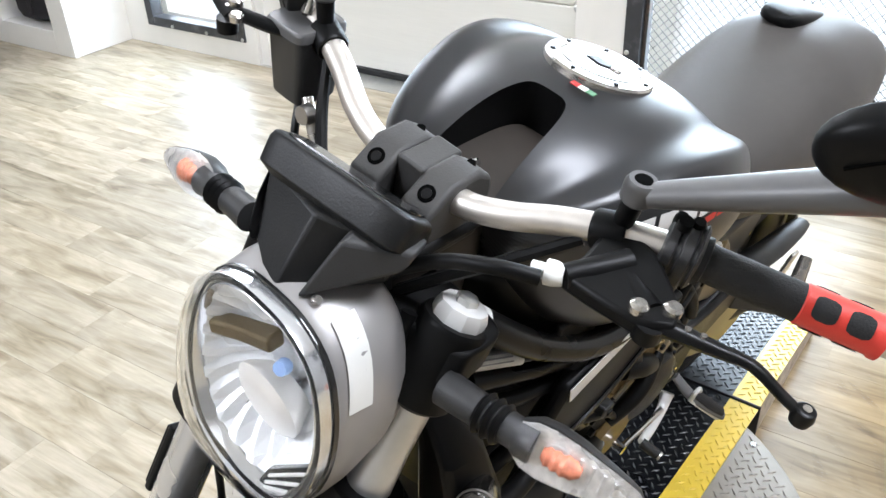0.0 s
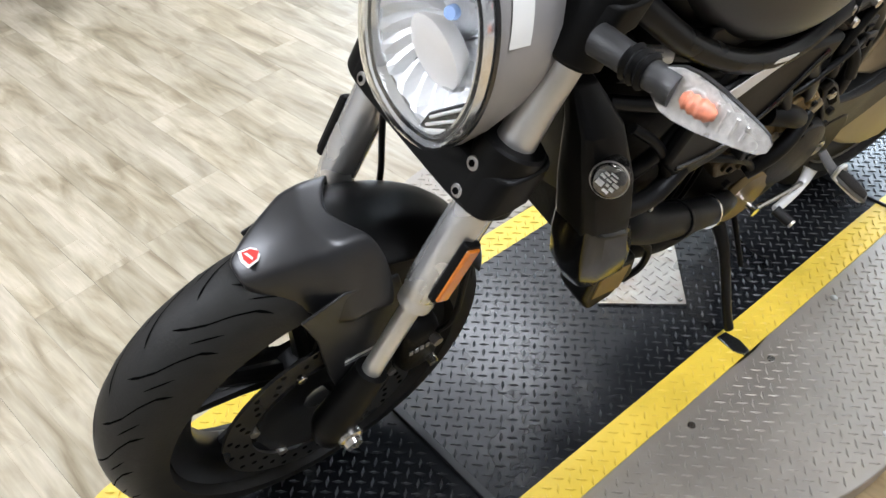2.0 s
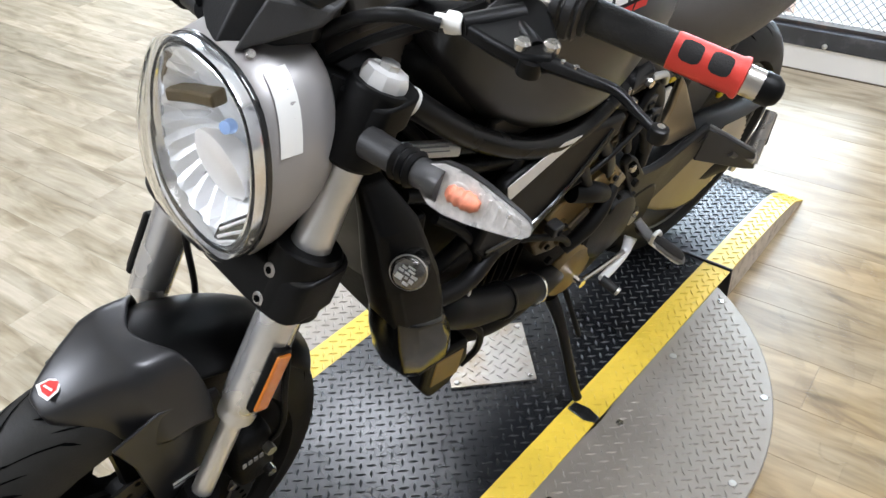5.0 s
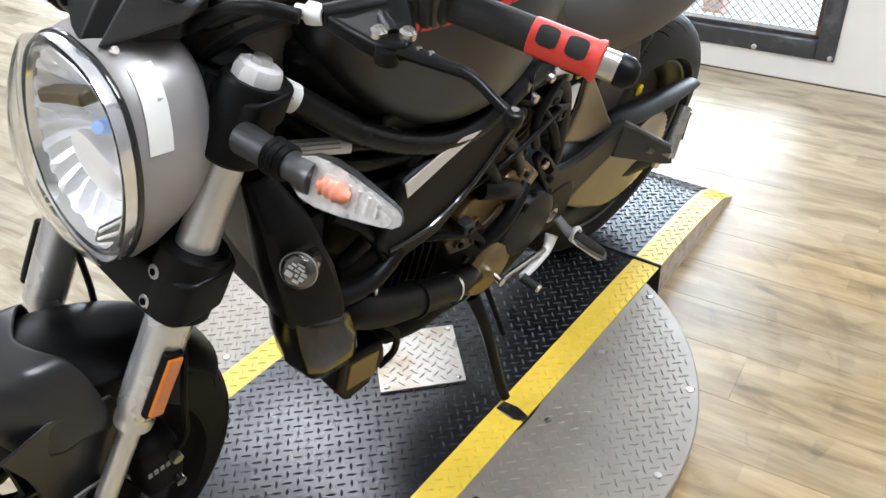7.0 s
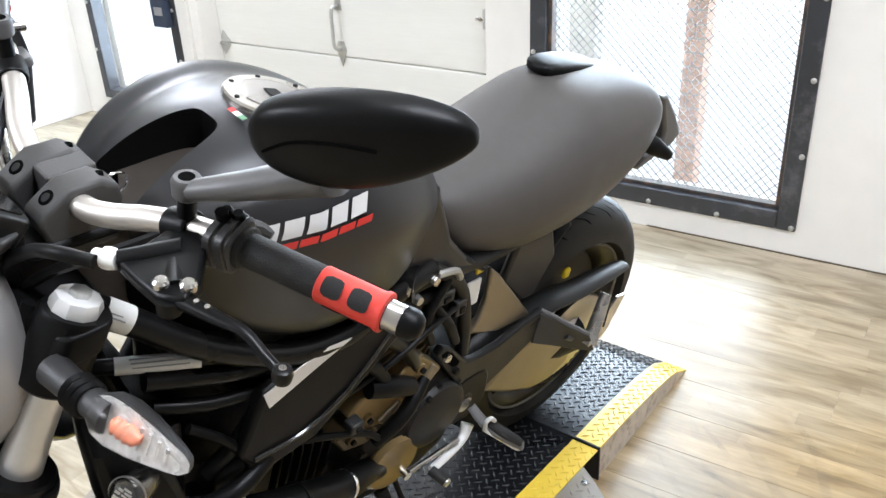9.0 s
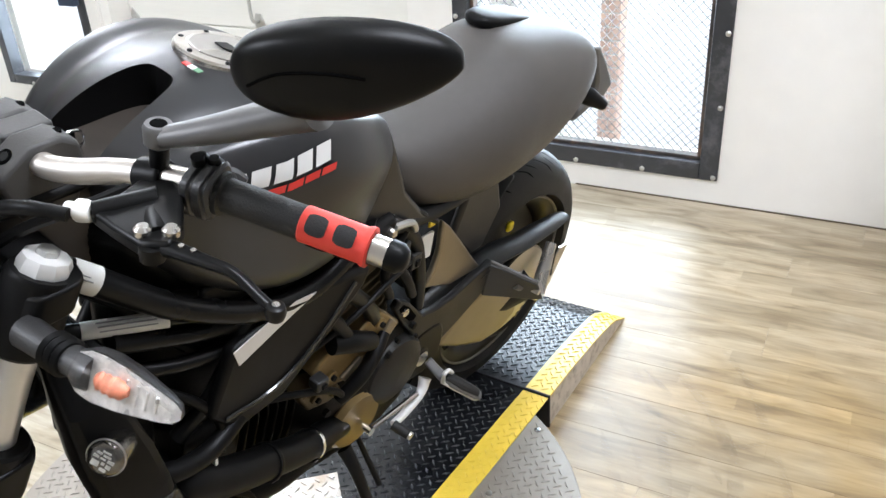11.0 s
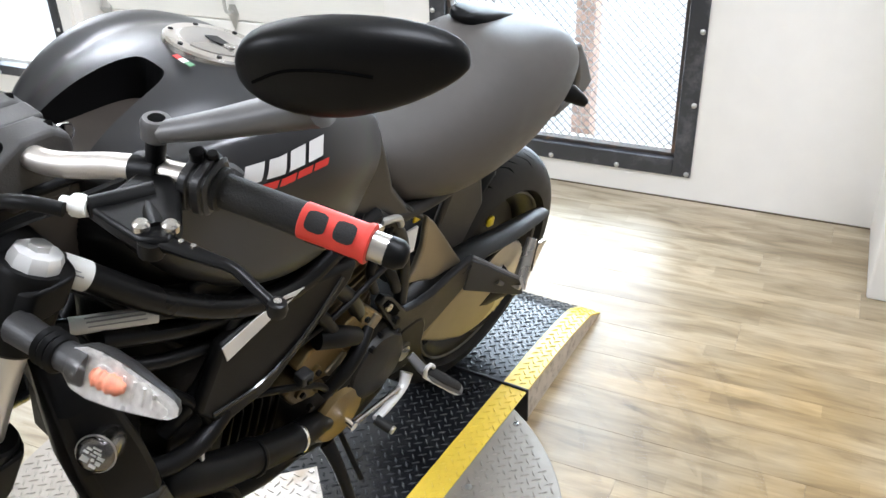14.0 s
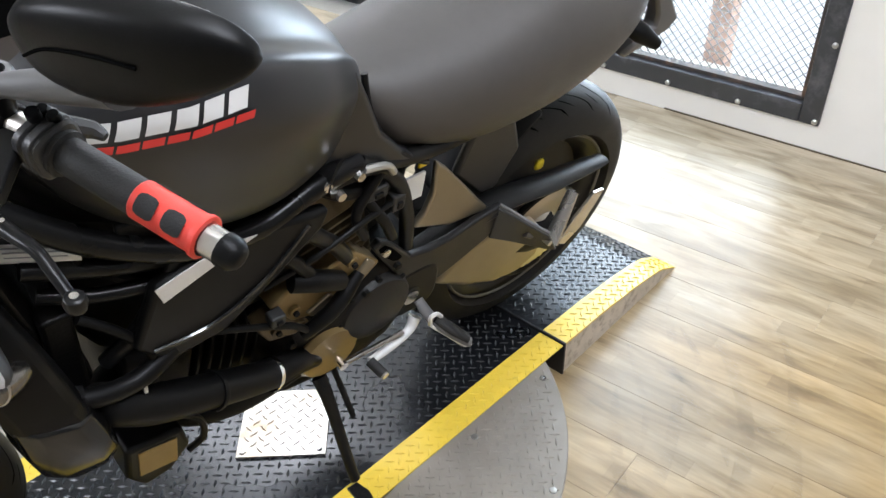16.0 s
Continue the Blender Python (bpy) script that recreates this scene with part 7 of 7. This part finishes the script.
# front cowl, horn and regulator in front of the engine
fr = []
for u, w, hw_, dp in ((-0.325, 0.815, 0.060, 0.018), (-0.340, 0.74, 0.085, 0.026), (-0.362, 0.64, 0.092, 0.030), (-0.385, 0.54, 0.088, 0.030), (-0.402, 0.465, 0.070, 0.024), (-0.408, 0.445, 0.045, 0.012)):
    fr.append([(u + dp * x, hw_ * y, w + 0.35 * dp * x) for x, y in superring(0, 0, 1, 1, 1, 2.6, 2.6, 8)])
bp("oil_cooler_cowl", skin(fr), PLASTIC, "black oil cooler cowl", bevel=0.005, angle=20)
for s in (1, -1):
    rings = []
    for u, v, w, du, dv in ((-0.292, 0.098, 0.818, 0.018, 0.012), (-0.300, 0.128, 0.775, 0.034, 0.026), (-0.312, 0.146, 0.700, 0.044, 0.037), (-0.324, 0.152, 0.640, 0.045, 0.039), (-0.330, 0.153, 0.610, 0.044, 0.038), (-0.335, 0.153, 0.580, 0.036, 0.030)):
        rings.append([(u + du * x, s * (v + dv * y), w + 0.10 * du * x) for x, y in superring(0, 0, 1, 1, 1, 3.2, 3.2, 12)])
    bp("cowl_scoop", skin(rings), PLASTIC, "black scoop beside the oil cooler", bevel=0.005, angle=25)
    rings = []
    for u, v, w, du, dv, tl in ((-0.329, 0.152, 0.628, 0.042, 0.036, 0.45), (-0.330, 0.153, 0.623, 0.050, 0.043, 0.45), (-0.338, 0.156, 0.575, 0.055, 0.046, 0.30), (-0.346, 0.158, 0.530, 0.054, 0.043, 0.15), (-0.354, 0.158, 0.498, 0.042, 0.032, 0.05), (-0.360, 0.158, 0.478, 0.020, 0.014, 0.0)):
        rings.append([(u + du * x, s * (v + dv * y), w + tl * du * x) for x, y in superring(0, 0, 1, 1, 1, 2.8, 2.8, 10)])
    bp("scoop_shell", skin(rings), SCOOP_BLACK, "glossy black lower scoop shell", bevel=0.004, angle=30)
hd_ = Vector((0.039, 0.025, 0.021)).normalized()
hb_ = Vector((-0.282, 0.186, 0.744))
rd = bp("horn", lathe_dir([(0, 0.018), (0.35, 0.0215), (0.80, 0.0214), (0.90, 0.0200), (0.96, 0.0165), (0.99, 0.010), (1, 0.002)], hb_ - hd_ * 0.045, hb_ + hd_ * 0.003, n=28), HORN_SMOKE, "glossy round horn with a printed label")
part("horn_rim", lathe_dir([(0, 0.0214), (0.5, 0.0222), (1, 0.0214)], hb_ - hd_ * 0.007, hb_ - hd_ * 0.004, n=28), STEEL, rd, "bright horn rim")
rdq = Matrix.Translation(hb_) @ hd_.to_track_quat("Z", "Y").to_matrix().to_4x4() @ Matrix.Rotation(-0.35, 4, "Z") @ Matrix.Scale(0.62, 4)
for x0, x1, y0, y1 in ((-0.016, -0.006, 0.010, 0.0135), (-0.003, 0.011, 0.009, 0.0125), (-0.019, -0.009, 0.002, 0.006), (-0.006, 0.004, 0.0025, 0.0055), (0.007, 0.019, 0.001, 0.0065), (-0.018, -0.004, -0.014, -0.004), (-0.001, 0.005, -0.007, -0.002), (0.008, 0.017, -0.010, -0.003), (-0.007, 0.008, 0.016, 0.0185), (0.000, 0.012, -0.018, -0.013)):
    part("horn_print", box(x0, x1, y0, y1, -0.004, 0.0062), BARE, rd, "silver printed bar", m=rdq, smooth=False)
bp("oil_line", tube([(-0.31, 0.11, 0.62), (-0.37, 0.150, 0.60), (-0.44, 0.152, 0.585), (-0.50, 0.14, 0.60)], 0.014, n=12), PLASTIC, "black oil line")
bp("oil_union", rod((-0.355, 0.146, 0.603), (-0.375, 0.151, 0.600), 0.019, n=6), PLASTIC)
bm = slab([(-0.402, 0.345), (-0.408, 0.418), (-0.495, 0.405), (-0.505, 0.350), (-0.470, 0.305), (-0.425, 0.300)], "Y", 0.085, 0.147)
bl = bp("canister", bm, PLASTIC, "black canister under the engine", bevel=0.008, seg=3)
# A bronze patch paints the warm reflection on the canister's side.
part("canister_window", slab([(-0.420, 0.340), (-0.424, 0.402), (-0.484, 0.391), (-0.480, 0.330)], "Y", 0.1465, 0.1495), BRONZE, bl, "bronze reflection painted on the canister side", bevel=0.002)
bp("drain_hose", tube([(-0.500, 0.135, 0.425), (-0.525, 0.142, 0.395), (-0.528, 0.142, 0.345), (-0.505, 0.135, 0.315)], 0.006, n=8), PLASTIC, "black drain hose")
bp("cable_tie", box(-0.452, -0.447, 0.150, 0.158, 0.555, 0.575), WHITE_STICKER, "white cable tie end", bevel=0.001)
bp("loom", tube([(-0.33, 0.06, 0.88), (-0.40, 0.05, 0.80), (-0.48, 0.09, 0.70), (-0.60, 0.10, 0.66), (-0.70, 0.11, 0.64)], 0.009, n=8), PLASTIC, "black wiring loom")
bp("ignition_coil", box(-0.62, -0.55, 0.05, 0.09, 0.66, 0.72), ENGINE_DARK, bevel=0.006)
bp("radiator_tank", box(-0.40, -0.36, -0.10, 0.10, 0.48, 0.70), ENGINE_DARK, bevel=0.006)

# ---- the other motorcycle, of which a wheel stands in view ----
ob2 = thing("parked_motorcycle", "front wheel and fork of another parked black motorcycle", "motorcycle", m=pose(0.767, -2.304, 0.0, 0, 0, 86), group="parked motorcycles")
R2 = 0.33
part("tyre", skin([[((R2 - 0.05 + 0.05 * math.cos(al)) * math.cos(th), 0.055 * math.sin(al), R2 + (R2 - 0.05 + 0.05 * math.cos(al)) * math.sin(th)) for al in [2 * math.pi * j / 14 for j in range(14)]] for th in [2 * math.pi * i / 64 for i in range(64)]], cap=False, loop=True), RUBBER, ob2, "black knobbly tyre")
bm = bmesh.new()
for i in range(56):
    th = 2 * math.pi * i / 56
    for y in (-0.036, 0.0, 0.036):
        t2 = th + (0.05 if y == 0 else 0)
        r = R2 - 0.001 - abs(y) * 0.28
        q = Matrix.Translation((r * math.cos(t2), y, R2 + r * math.sin(t2))) @ Matrix.Rotation(-t2, 4, "Y")
        n0 = len(bm.verts)
        box(-0.006, 0.006, -0.012, 0.012, -0.008, 0.008, bm)
        bm.verts.ensure_lookup_table()
        for v_ in bm.verts[n0:]:
            v_.co = q @ v_.co
part("tread_blocks", bm, RUBBER, ob2, smooth=False)["kind"] = "stuff"
part("rim", lathe([(-0.03, 0.235), (-0.03, 0.215), (0.03, 0.215), (0.03, 0.235)], (0, 0, R2), "Y", n=64, closed=True), GLOSS_BLACK, ob2, "black rim")
for i in range(16):
    th = 2 * math.pi * i / 16
    part("spoke", rod((0.03 * math.cos(th + 0.6), 0.0, R2 + 0.03 * math.sin(th + 0.6)), (0.22 * math.cos(th), 0.0, R2 + 0.22 * math.sin(th)), 0.003, n=6), STEEL, ob2)
part("hub", lathe([(-0.06, 0.03), (-0.04, 0.045), (0.04, 0.045), (0.06, 0.03)], (0, 0, R2), "Y", n=24), ENGINE_DARK, ob2)
for s in (1, -1):
    part("fork_leg", rod((0.0, s * 0.09, R2), (-0.28, s * 0.09, R2 + 0.62), 0.024), PLASTIC, ob2)
part("brake_hose", tube([(0.02, 0.10, R2 + 0.02), (0.08, 0.12, R2 + 0.12), (-0.02, 0.11, R2 + 0.3)], 0.005, n=8), PLASTIC, ob2)

copy_thing(ob2, pose(0.254, -3.263, 0.0, 0, 0, 86))

# ---- the floor's planks ----
PL, PW, TH = 1.22, 0.150, 0.0035
bm = box(0.0002, PW - 0.0002, 0.0002, PL - 0.0002, -TH, 0.0)
bmesh.ops.bevel(bm, geom=[e for e in bm.edges if all(abs(v_.co.z) < 1e-6 for v_ in e.verts)], offset=0.0004, segments=1, affect="EDGES")
me = bpy.data.meshes.new("plank")
bm.to_mesh(me)
bm.free()
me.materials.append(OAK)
rng = random.Random(4)
kk = 0
for i in range(30):
    x = -0.02 + i * PW if i else 0.0
    off = rng.uniform(0, PL)
    for j in range(9):
        y = -6.0 - off + j * PL
        y0, y1 = max(y, -6.0), min(y + PL, 3.0)
        if y1 - y0 < 0.05:
            continue
        ob = new("plank", me)
        ob.parent = floor
        ob.matrix_basis = Matrix.Translation((i * PW + 0.001, y0, 0.0)) @ Matrix.Diagonal((1, (y1 - y0) / PL, 1, 1))
        kk += 1
part("floor_field", box(30 * PW + 0.001, 6.5, -6.0, 3.0, -0.0035, 0.0), OAK, floor, smooth=False)
